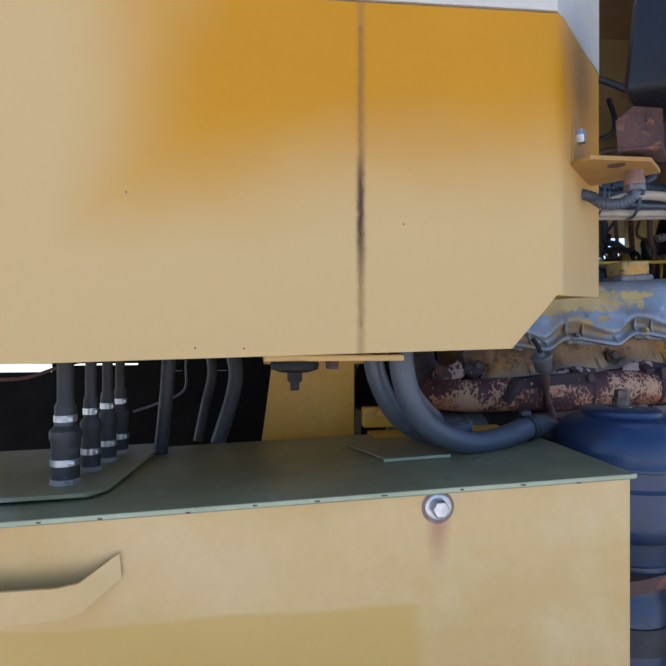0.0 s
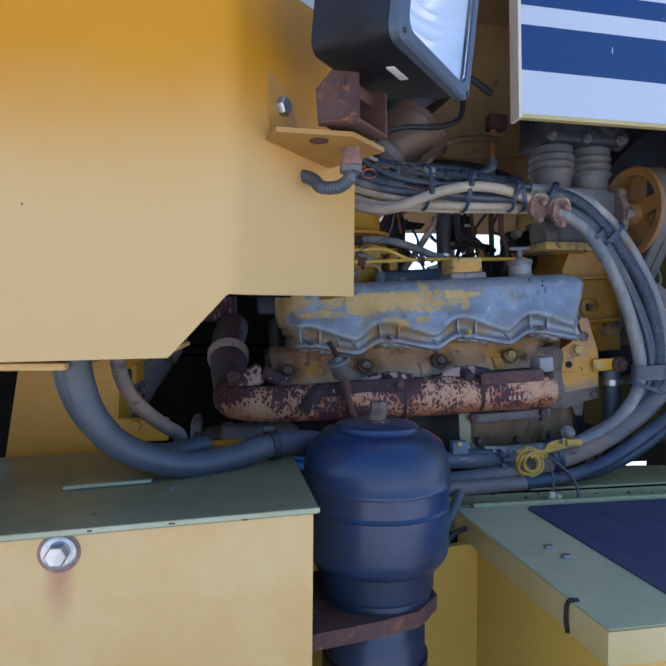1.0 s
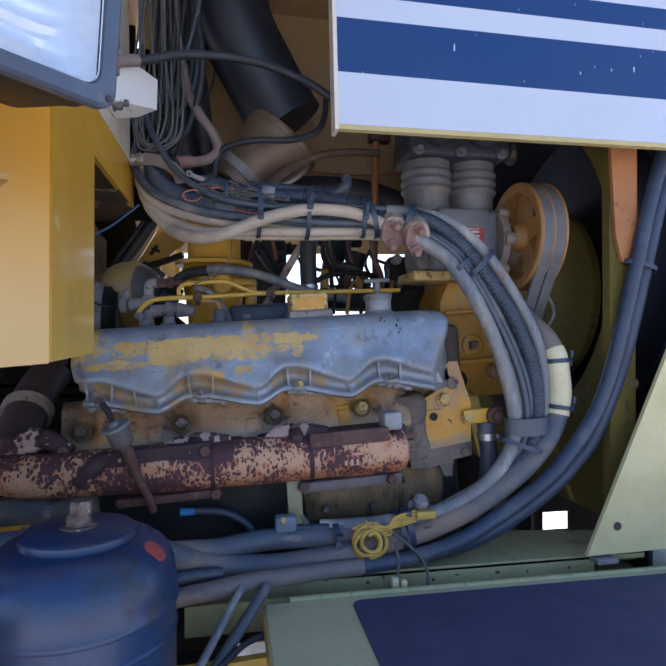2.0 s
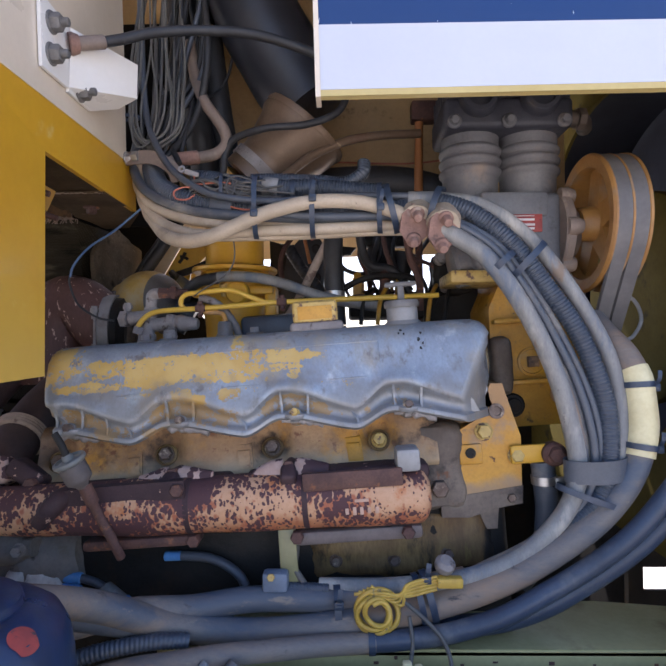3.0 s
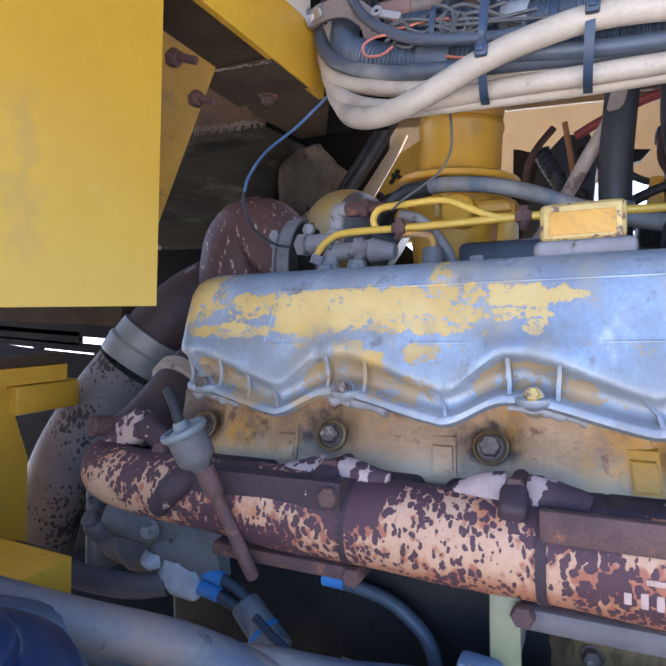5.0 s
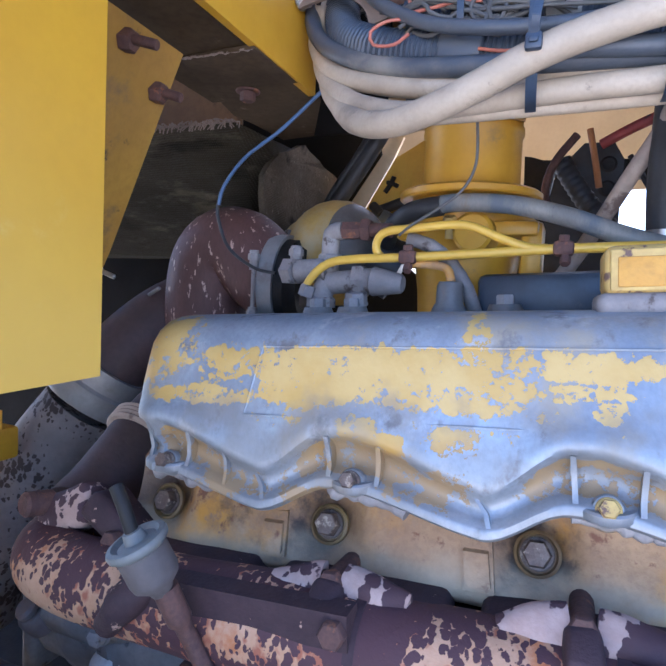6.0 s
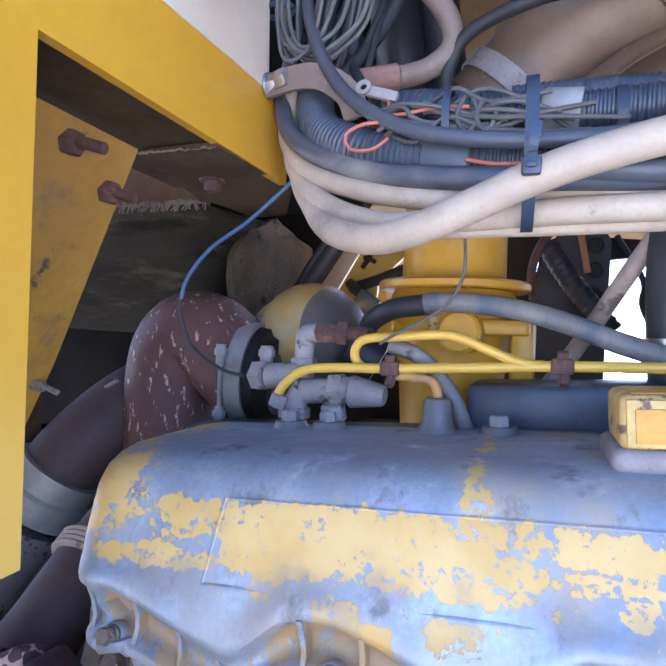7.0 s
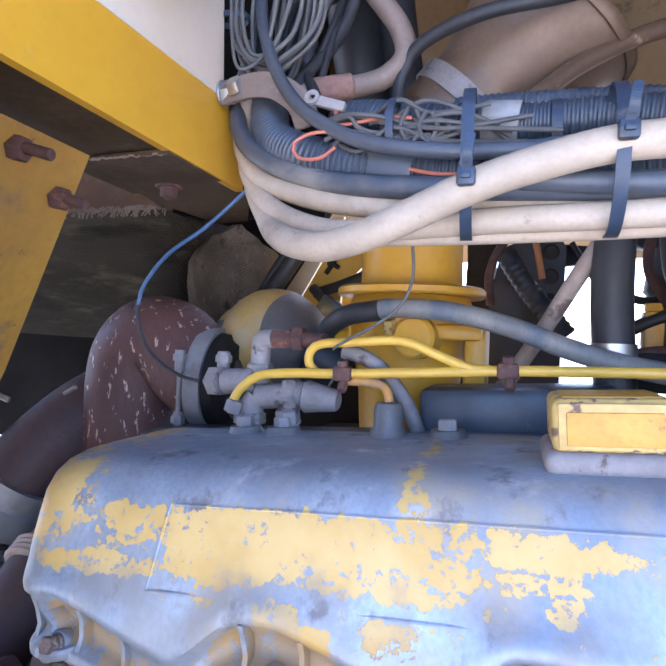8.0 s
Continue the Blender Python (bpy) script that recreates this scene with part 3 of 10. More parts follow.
stain_and_sheen_tint(M_MANI, (0.34, 0.12, 0.045), 0.85, 14, ((2, -0.190, -0.222),), "MAXIMUM", 0.06)
drop_rust(M_MANI, (0.32, 0.105, 0.05), 0.82, 1.06, 80.0)
drop_rust(M_MANI, (0.070, 0.028, 0.030), 0.885, 0.925, 128.0, (-0.166, -0.124, 0.0, 0.34))
M_COLLAR = mat("dull_aluminised_collar", (0.33, 0.325, 0.32), (0.25, 0.245, 0.24), 7, 0.55, metal=0.25, bump=0.12, vary=0.3, spots=[((0.20, 0.175, 0.16), 12, 0.56, 0.70, 0.7)])
M_LAMP = mat("black_lamp_moulding", (0.010, 0.011, 0.015), (0.008, 0.009, 0.012), 8, 0.5, bump=0.1, spec=0.35, spots=[((0.04, 0.038, 0.038), 10, 0.62, 0.8, 0.7)])
M_BEZEL = mat("blue_grey_bezel_paint", (0.075, 0.092, 0.13), (0.055, 0.068, 0.098), 10, 0.45, bump=0.1)
# ochre paint darkened to hold the bracket's shade
M_BRK = mat("shaded_ochre_bracket_paint", (0.46, 0.25, 0.045), (0.36, 0.19, 0.04), 7, 0.45, bump=0.06, vary=0.2, spots=[((0.16, 0.09, 0.05), 22, 0.66, 0.74, 0.8)])
M_RING = mat("dusty_tan_joint_ring", (0.38, 0.31, 0.26), (0.28, 0.225, 0.19), 20, 0.7, bump=0.3, vary=0.3, spots=[((0.14, 0.10, 0.085), 24, 0.58, 0.68, 0.8)])
M_STUB = mat("dusty_brown_grey_stub", (0.15, 0.12, 0.11), (0.10, 0.08, 0.075), 9, 0.65, bump=0.3, vary=0.35, spots=[((0.21, 0.17, 0.15), 8, 0.54, 0.70, 0.8)])
M_CUP = mat("brown_grey_dusty_steel", (0.115, 0.098, 0.092), (0.075, 0.062, 0.058), 12, 0.65, bump=0.25, vary=0.35)
M_CUPRIM = mat("green_grey_dusty_steel", (0.155, 0.160, 0.150), (0.105, 0.108, 0.102), 14, 0.6, bump=0.2, vary=0.35)
M_SENS = mat("dusty_pale_blue_casting", (0.62, 0.64, 0.63), (0.46, 0.48, 0.48), 30, 0.6, bump=0.4, vary=0.4, spots=[((0.12, 0.11, 0.10), 30, 0.60, 0.70, 0.8)])
M_LAG = drop_rust(mat("speckled_sooty_pipe", (0.255, 0.23, 0.22), (0.17, 0.15, 0.145), 8, 0.7, bump=0.3, vary=0.3), (0.05, 0.036, 0.034), 1.04, 1.12, 110.0)
M_RUSTD = mat("dark_purple_rust", (0.050, 0.024, 0.026), (0.036, 0.018, 0.020), 18, 0.75, bump=0.5, fine=180, vary=0.4, spots=[((0.42, 0.27, 0.20), 36, 0.635, 0.66, 0.8)])
M_EAR = drop_rust(mat("pale_flaking_ear", (0.46, 0.33, 0.27), (0.36, 0.23, 0.18), 20, 0.75, bump=0.4, fine=150, vary=0.3), (0.060, 0.028, 0.030), 0.84, 0.89, 70.0)


def band_mat():
    """White hood sheet with painted blue bands at fixed heights, chipped along the left."""
    m = mat("white_hood_paint", (0.50, 0.515, 0.56), (0.47, 0.485, 0.53), 4, 0.35, bump=0.02, coat=0.1, vary=0.05)
    nt = m.node_tree
    N, L = nt.nodes, nt.links
    bsdf = N["Principled BSDF"]
    tc = N.new("ShaderNodeTexCoord")
    sep = N.new("ShaderNodeSeparateXYZ")
    L.new(tc.outputs["Object"], sep.inputs[0])
    z = add_node_math(nt, "SUBTRACT", sep.outputs[2], 2.0)
    total = None
    for lo, hi in ((0.318, 0.440), (0.492, 0.545), (0.60, 0.70)):
        a = add_node_math(nt, "GREATER_THAN", z, lo)
        b = add_node_math(nt, "LESS_THAN", z, hi)
        ab = add_node_math(nt, "MULTIPLY", a, b)
        total = ab if total is None else add_node_math(nt, "ADD", total, ab)
    nz = N.new("ShaderNodeTexNoise")
    nz.inputs["Scale"].default_value, nz.inputs["Detail"].default_value = 34, 6
    mp = N.new("ShaderNodeMapping")
    mp.inputs["Scale"].default_value = (2.2, 1, 0.7)
    L.new(tc.outputs["Object"], mp.inputs[0])
    L.new(mp.outputs[0], nz.inputs["Vector"])
    ok = add_node_math(nt, "LESS_THAN", nz.outputs["Fac"], 0.715)
    total = add_node_math(nt, "MULTIPLY", total, ok)
    mx = N.new("ShaderNodeMix")
    mx.data_type = "RGBA"
    L.new(total, mx.inputs[0])
    L.new(bsdf.inputs["Base Color"].links[0].from_socket, mx.inputs[6])
    mx.inputs[7].default_value = (0.008, 0.031, 0.115, 1)
    L.new(mx.outputs[2], bsdf.inputs["Base Color"])
    return m


M_HOOD = band_mat()


# ---- mesh tools ----
def world_of(ob):
    return (world_of(ob.parent) @ ob.matrix_parent_inverse @ ob.matrix_basis) if ob.parent else ob.matrix_basis


def part(name, bm, material, parent=None, label="", m=None, angle=38):
    me = bpy.data.meshes.new(name)
    bmesh.ops.recalc_face_normals(bm, faces=bm.faces)
    bm.to_mesh(me)
    bm.free()
    me.shade_smooth()
    me.set_sharp_from_angle(angle=radians(angle))
    me.materials.append(material)
    ob = new(name, me)
    if m is not None:
        ob.matrix_basis = m
    if parent:
        ob.parent = parent
        ob.matrix_parent_inverse = world_of(parent).inverted()
    if label:
        ob["label"] = label
    return ob


def thing(name, base, label, category, group="", kind=""):
    e = new(name)
    e.empty_display_size = 0.05
    e.matrix_basis = pose(*base)
    return tagged(e, label, category, group, kind)


def B():
    return bmesh.new()


def box(bm, c, s, bevel=0.0, rot=None, seg=2):
    g = bmesh.ops.create_cube(bm, size=1.0)
    vs = g["verts"]
    for v in vs:
        v.co = Vector((v.co.x * s[0], v.co.y * s[1], v.co.z * s[2]))
    if bevel:
        es = list({e for v in vs for e in v.link_edges})
        r = bmesh.ops.bevel(bm, geom=es, offset=bevel, segments=seg, affect="EDGES", profile=0.5)
        vs = list({v for f in r["faces"] for v in f.verts} | {v for v in vs if v.is_valid})
    m = Matrix.Translation(c) @ (rot.to_4x4() if rot else Matrix.Identity(4))
    bmesh.ops.transform(bm, matrix=m, verts=vs)
    return vs


def frame_of(n):
    n = Vector(n).normalized()
    a = Vector((0, 0, 1)) if abs(n.z) < 0.9 else Vector((1, 0, 0))
    u = n.cross(a).normalized()
    return n, u, n.cross(u).normalized()


def lathe(bm, prof, origin=(0, 0, 0), axis=(0, 0, 1), seg=28):
    """Turned shape: prof rows (radius, height along axis); ends close where the radius is 0."""
    n, u, v = frame_of(axis)
    o = Vector(origin)
    rings = []
    for r, h in prof:
        if r <= 1e-6:
            rings.append([bm.verts.new(o + n * h)])
        else:
            rings.append([bm.verts.new(o + n * h + (u * math.cos(a) + v * math.sin(a)) * r) for a in (2 * math.pi * k / seg for k in range(seg))])
    for p, q in zip(rings, rings[1:]):
        for k in range(seg):
            j = (k + 1) % seg
            if len(p) == 1 and len(q) == 1:
                continue
            if len(p) == 1:
                bm.faces.new((p[0], q[j], q[k]))
            elif len(q) == 1:
                bm.faces.new((p[k], p[j], q[0]))
            else:
                bm.faces.new((p[k], p[j], q[j], q[k]))
    return rings


def cyl(bm, p0, p1, r0, r1=None, seg=20, bevel=0.0):
    r1 = r0 if r1 is None else r1
    p0, p1 = Vector(p0), Vector(p1)
    h = (p1 - p0).length
    b = bevel
    prof = [(0, 0), (r0 - b, 0), (r0, b), (r1, h - b), (r1 - b, h), (0, h)] if b else [(0, 0), (r0, 0), (r1, h), (0, h)]
    lathe(bm, prof, p0, p1 - p0, seg)


def smooth_path(pts, step):
    """Catmull-Rom through the points, sampled about every step metres."""
    P = [Vector(p) for p in pts]
    P = [P[0] * 2 - P[1]] + P + [P[-1] * 2 - P[-2]]
    out = []
    for i in range(1, len(P) - 2):
        a, b, c, d = P[i - 1:i + 3]
        n = max(2, int((c - b).length / step + 0.5))
        for k in range(n):
            t = k / n
            out.append(0.5 * ((2 * b) + (c - a) * t + (2 * a - 5 * b + 4 * c - d) * t * t + (3 * b - a - 3 * c + d) * t ** 3))
    out.append(P[-2].copy())
    return out


def sweep(bm, path, r, seg=12, rfun=None, caps=True, flat=1.0):
    """A tube along a dense path. rfun(distance) scales the radius."""
    rings, dist, side = [], 0.0, None
    for i, p in enumerate(path):
        t = (path[min(i + 1, len(path) - 1)] - path[max(i - 1, 0)]).normalized()
        if side is None:
            side = t.orthogonal().normalized()
        side = (side - t * side.dot(t)).normalized()
        up = t.cross(side)
        if i:
            dist += (p - path[i - 1]).length
        rr = r * (rfun(dist) if rfun else 1.0)
        rings.append([bm.verts.new(p + (side * math.cos(a) + up * math.sin(a) * flat) * rr) for a in (2 * math.pi * k / seg for k in range(seg))])
    for p, q in zip(rings, rings[1:]):
        for k in range(seg):
            j = (k + 1) % seg
            bm.faces.new((p[k], p[j], q[j], q[k]))
    if caps:
        bm.faces.new(rings[0][::-1])
        bm.faces.new(rings[-1])


def tube(bm, pts, r, seg=12, step=0.02, rfun=None, caps=True):
    sweep(bm, smooth_path(pts, step), r, seg, rfun, caps)


def ridged(bm, pts, r, pitch=0.007, seg=14):
    """Corrugated conduit: every other ring stands proud."""
    path = smooth_path(pts, pitch / 4)
    wave = (1.0, 0.92, 0.92, 1.0)
    rings = iter(range(len(path)))
    sweep(bm, path, r, seg, rfun=lambda d: wave[next(rings) % 4])


def hexbolt(bm, p, n, af, h, washer=0.0):
    """Hex head af across flats on a flange washer, standing on p along n."""
    n, u, v = frame_of(n)
    p = Vector(p)
    if washer:
        lathe(bm, [(0, 0), (washer, 0), (washer, 0.0025), (washer - 0.001, 0.0035), (0, 0.0035)], p, n, 24)
        p = p + n * 0.0034
    R6 = af / math.sqrt(3)
    lathe(bm, [(0, 0), (R6, 0), (R6, h * 0.82), (R6 * 0.86, h), (0, h)], p, n, 6)


def prism(bm, poly, thick):
    """A plate: polygon of 3D points pushed along the vector thick."""
    t = Vector(thick)
    a = [bm.verts.new(Vector(p)) for p in poly]
    b = [bm.verts.new(Vector(p) + t) for p in poly]
    bm.faces.new(a)
    bm.faces.new(b[::-1])
    for i in range(len(a)):
        j = (i + 1) % len(a)
        bm.faces.new((a[i], b[i], b[j], a[j]))
    return a + b


def soften(bm, w=0.004, seg=2, min_angle=30):
    es = [e for e in bm.edges if len(e.link_faces) == 2 and e.calc_face_angle(0) > radians(min_angle)]
    bmesh.ops.bevel(bm, geom=es, offset=w, segments=seg, affect="EDGES", profile=0.5, clamp_overlap=True)


def band(bm, c, axis, up, ru, rv, width, thick, seg=32, start=0.0):
    """A strap laid round a bundle: oval loop of rectangular section."""
    t = Vector(axis).normalized()
    u = Vector(up)
    u = (u - t * u.dot(t)).normalized()
    v = t.cross(u)
    c = Vector(c)
    loops = []
    for k in range(seg):
        a = 2 * math.pi * k / seg
        d = u * math.cos(a) * ru + v * math.sin(a) * rv
        e = d + d.normalized() * thick
        loops.append([bm.verts.new(c + x + t * s * width / 2) for x, s in ((d, -1), (d, 1), (e, 1), (e, -1))])
    for k in range(seg):
        p, q = loops[k], loops[(k + 1) % seg]
        for i in range(4):
            j = (i + 1) % 4
            bm.faces.new((p[i], p[j], q[j], q[i]))
    return c + u * 0


def hose(name, pts, r, material, label, category="hose", group="", kind="", corrugated=0.0, seg=14):
    bm = B()
    if corrugated:
        ridged(bm, pts, r, corrugated, seg)
    else:
        tube(bm, pts, r, seg, step=max(0.008, r * 0.7))
    return tagged(part(name, bm, material), label, category, group, kind)


ENG = pose(1.25, 0, 1.604, 0, -3.75, 0)      # the engine's own axes: along, across, up; it sits nose-high

# ---- ground ----
bm = B()
prism(bm, [(-2500, -2500, 0), (2500, -2500, 0), (2500, 2500, 0), (-2500, 2500, 0)], (0, 0, -0.5))
tagged(part("ground", bm, M_GROUND), "pale sunlit gravel yard around the parked machine", "ground", kind="structure")


# ---- side tank with white upper body ----
def side_tank():
    t = thing("side_tank", (-0.3, 1.1, 1.55), "ochre yellow painted steel side tank with chamfered corner and painted-in pale reflection", "machine body panel")
    low = lambda x: 1.572 + 0.026 * (x - 0.455)
    # one sheet, folded with a soft bend at the corner; its foot is cut off at a slant
    cols = [(-1.6, 0.955, low(-1.6), 2.13), (-0.6, 0.955, low(-0.6), 2.153), (0.2, 0.955, low(0.2), 2.172), (0.455, 0.955, 1.572, 2.178)]
    for k in range(1, 7):
        x = 0.455 + 0.073 * k / 6
        cols.append((x, 0.955, 1.572 + (x - 0.455) * 1.116, 2.179))
    for k in range(1, 8):
        a = radians(46.2 * k / 7)
        x = 0.528 + 0.050 * math.sin(a)
        cols.append((x, 0.955 + 0.050 * (1 - math.cos(a)), min(1.669, 1.572 + (x - 0.455) * 1.116), 2.181))
    x0, y0 = cols[-1][:2]
    for k in range(1, 5):
        f = k / 4
        cols.append((x0 + (0.796 - x0) * f, y0 + (1.221 - y0) * f, 1.669 + 0.015 * f, 2.181 + 0.023 * f))
    bm = B()
    front_v = [[bm.verts.new((x, y, z0)), bm.verts.new((x, y, z0 + 0.004)), bm.verts.new((x, y, z1))] for x, y, z0, z1 in cols]
    back_v = [[bm.verts.new((x - 0.004, y + 0.010, z0)), bm.verts.new((x - 0.004, y + 0.010, z1))] for x, y, z0, z1 in cols]
    for i in range(len(cols) - 1):
        f, g, h, j = front_v[i], front_v[i + 1], back_v[i], back_v[i + 1]
        bm.faces.new((f[0], g[0], g[1], f[1]))
        bm.faces.new((f[1], g[1], g[2], f[2]))
        bm.faces.new((h[0], h[1], j[1], j[0]))
        bm.faces.new((f[0], h[0], j[0], g[0]))
        bm.faces.new((f[2], g[2], j[1], h[1]))
    for f, h in ((front_v[0], back_v[0]), (front_v[-1], back_v[-1])):
        bm.faces.new((f[0], f[1], f[2], h[1], h[0]))
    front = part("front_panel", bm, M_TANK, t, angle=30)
    # side facing the engine, with the cut below its upper beam
    bm = B()
    prism(bm, [(0.798, 1.226, 1.686), (0.790, 1.546, 1.692), (0.790, 1.546, 2.118), (0.800, 1.985, 2.106), (0.800, 1.985, 2.226), (0.798, 1.226, 2.210)], (-0.012, 0, 0))
    soften(bm, 0.003, 3)
    part("side_panel", bm, M_PANEL, t, "yellow side panel with a square cut-out under its upper beam")
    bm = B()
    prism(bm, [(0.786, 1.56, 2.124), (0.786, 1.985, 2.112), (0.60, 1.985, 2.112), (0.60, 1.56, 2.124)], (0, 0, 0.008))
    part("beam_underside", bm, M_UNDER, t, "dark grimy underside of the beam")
    bm = B()
    prism(bm, [(-1.6, 0.968, low(-1.6) + 0.002), (0.450, 0.968, 1.574), (0.450, 1.54, 1.574), (-1.6, 1.54, low(-1.6) + 0.002)], (0, 0, 0.008))
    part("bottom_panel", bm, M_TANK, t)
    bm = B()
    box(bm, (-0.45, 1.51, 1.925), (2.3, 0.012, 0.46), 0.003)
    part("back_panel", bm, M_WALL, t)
    # weld seam with rust weeping from it
    bm = B()
    path = [Vector((0.180 + 0.0012 * math.sin(k * 1.7), 0.9545, 2.13 - k * 0.008)) for k in range(66)]
    sweep(bm, path, 0.0035, 8, flat=0.5, rfun=lambda d: 0.8 + 0.35 * noise.noise((d * 60, 0, 0)))
    part("weld_seam", bm, M_TANK, front, "weld seam bleeding dark rust")
    for x, z in ((-0.10, 1.575), (-0.02, 1.574), (-0.21, 1.83), (0.255, 1.79)):
        bm = B()
        lathe(bm, [(0, 0), (0.0016, 0), (0, 0.001)], (x, 0.9548, z), (0, -1, 0), 8)
        part("paint_chip", bm, M_RUST, front)
    # white upper body
    bm = B()
    prism(bm, [(-1.6, 0.953, 2.134), (0.541, 0.953, 2.184), (0.541, 0.953, 2.95), (-1.6, 0.953, 2.95)], (0, 0.012, 0))
    prism(bm, [(0.544, 0.957, 2.184), (0.797, 1.221, 2.208), (0.797, 1.221, 2.95), (0.544, 0.957, 2.95)], (-0.007, 0.009, 0))
    prism(bm, [(0.7990, 1.224, 2.206), (0.8010, 1.90, 2.2195), (0.8010, 1.915, 2.24), (0.8010, 1.90, 2.50), (0.8010, 1.86, 2.95), (0.7990, 1.224, 2.95)], (-0.012, 0, 0))
    soften(bm, 0.003)
    part("upper_panel", bm, M_WARMW, t, "white painted upper body sheet")
    # inner plate behind the cut, leaning outwards, with studs
    lean = lambda z: 0.681 - 0.455 * (2.11 - z)
    bm = B()
    prism(bm, [(lean(z), y, z) for y, z in ((1.48, 2.118), (1.797, 2.110), (1.797, 1.83), (1.785, 1.70), (1.48, 1.70))], (-0.012, 0, 0))
    soften(bm, 0.002)
    plate = part("inner_plate", bm, M_INNER, t, "ochre inner plate with studs through it")
    for i, (y, z, ln) in enumerate(((1.695, 2.088, 0.036), (1.772, 2.052, 0.030), (1.778, 1.803, 0.026))):
        bm = B()
        k = 1.0 if i < 2 else 0.55
        x = lean(z) - 0.002
        hexbolt(bm, (x, y, z), (1, 0.1, -0.2), 0.026 * k, 0.016, 0.0)
        cyl(bm, (x + 0.012, y, z), (x + 0.012 + ln, y + 0.006, z - 0.010), 0.0068 * k, seg=12, bevel=0.001)
        part("stud", bm, M_RUST if i < 2 else M_STEEL, plate, "rusty stud and nut" if i < 2 else "")
    bm = B()
    hexbolt(bm, (0.70, 1.94, 2.108), (0, 0, -1), 0.022, 0.014, 0.02)
    part("stud", bm, M_RUST, plate)
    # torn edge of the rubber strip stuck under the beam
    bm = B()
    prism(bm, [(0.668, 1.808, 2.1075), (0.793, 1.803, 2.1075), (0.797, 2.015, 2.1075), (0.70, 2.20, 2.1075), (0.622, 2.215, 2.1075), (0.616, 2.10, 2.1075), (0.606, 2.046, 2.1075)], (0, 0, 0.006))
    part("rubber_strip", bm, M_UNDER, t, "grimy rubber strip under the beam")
    bm = B()
    path = [Vector((0.672 + 0.0045 * k, 1.806 + 0.004 * noise.noise((k * 0.7, 0.2, 0)), 2.1085 + 0.0025 * noise.noise((k * 0.9, 3.0, 0)))) for k in range(27)]
    sweep(bm, path, 0.0019, 8, rfun=lambda d: 0.7 + 0.9 * abs(noise.noise((d * 160, 1, 0))))
    part("torn_edge", bm, M_BRHOSE, t, "torn tan edge of the rubber strip")
    return t


side_tank()


# ---- light bracket, work light and its conduit ----
def light_bracket():
    t = thing("light_bracket", (0.62, 0.99, 1.93), "yellow bent steel bracket bolted to the tank's angled side", "bracket")
    s = Vector((0.694, 0.720, 0)).normalized()
    n = Vector((s.y, -s.x, 0))
    o = Vector((0.60, 1.0145, 1.93)) - n * 0.0
    bm = B()
    prism(bm, [o + n * 0.0015, o + s * 0.085 + n * 0.0015, o + s * 0.085 + Vector((0, 0, 0.02)) + n * 0.0015, o + s * 0.05 + Vector((0, 0, 0.085)) + n * 0.0015, o + Vector((0, 0, 0.105)) + n * 0.0015], n * 0.007)
    soften(bm, 0.002)
    part("upright", bm, M_BRK, t)
    bm = B()
    prism(bm, [o + n * 0.0015, o + s * 0.185 + n * 0.002, o + s * 0.153 + n * 0.137, o + s * 0.058 + n * 0.132, o - s * 0.024 + n * 0.043], (0, 0, -0.008))
    soften(bm, 0.002)
    sh = part("shelf", bm, M_BRK, t)
    bm = B()
    cyl(bm, o + s * 0.045 + n * 0.075 + Vector((0, 0, -0.0088)), o + s * 0.045 + n * 0.075 + Vector((0, 0, -0.0075)), 0.016, seg=20)
    part("rusty_hole", bm, M_RUST, sh, "rust-rimmed bolt hole")
    bm = B()
    hexbolt(bm, o + s * 0.03 + Vector((0, 0, 0.055)) + n * 0.0085, n, 0.026, 0.014, 0.0)
    part("bolt", bm, M_STEEL, t, "zinc hex bolt")
    return t, o, s, n


BR, BO, BS, BN = light_bracket()


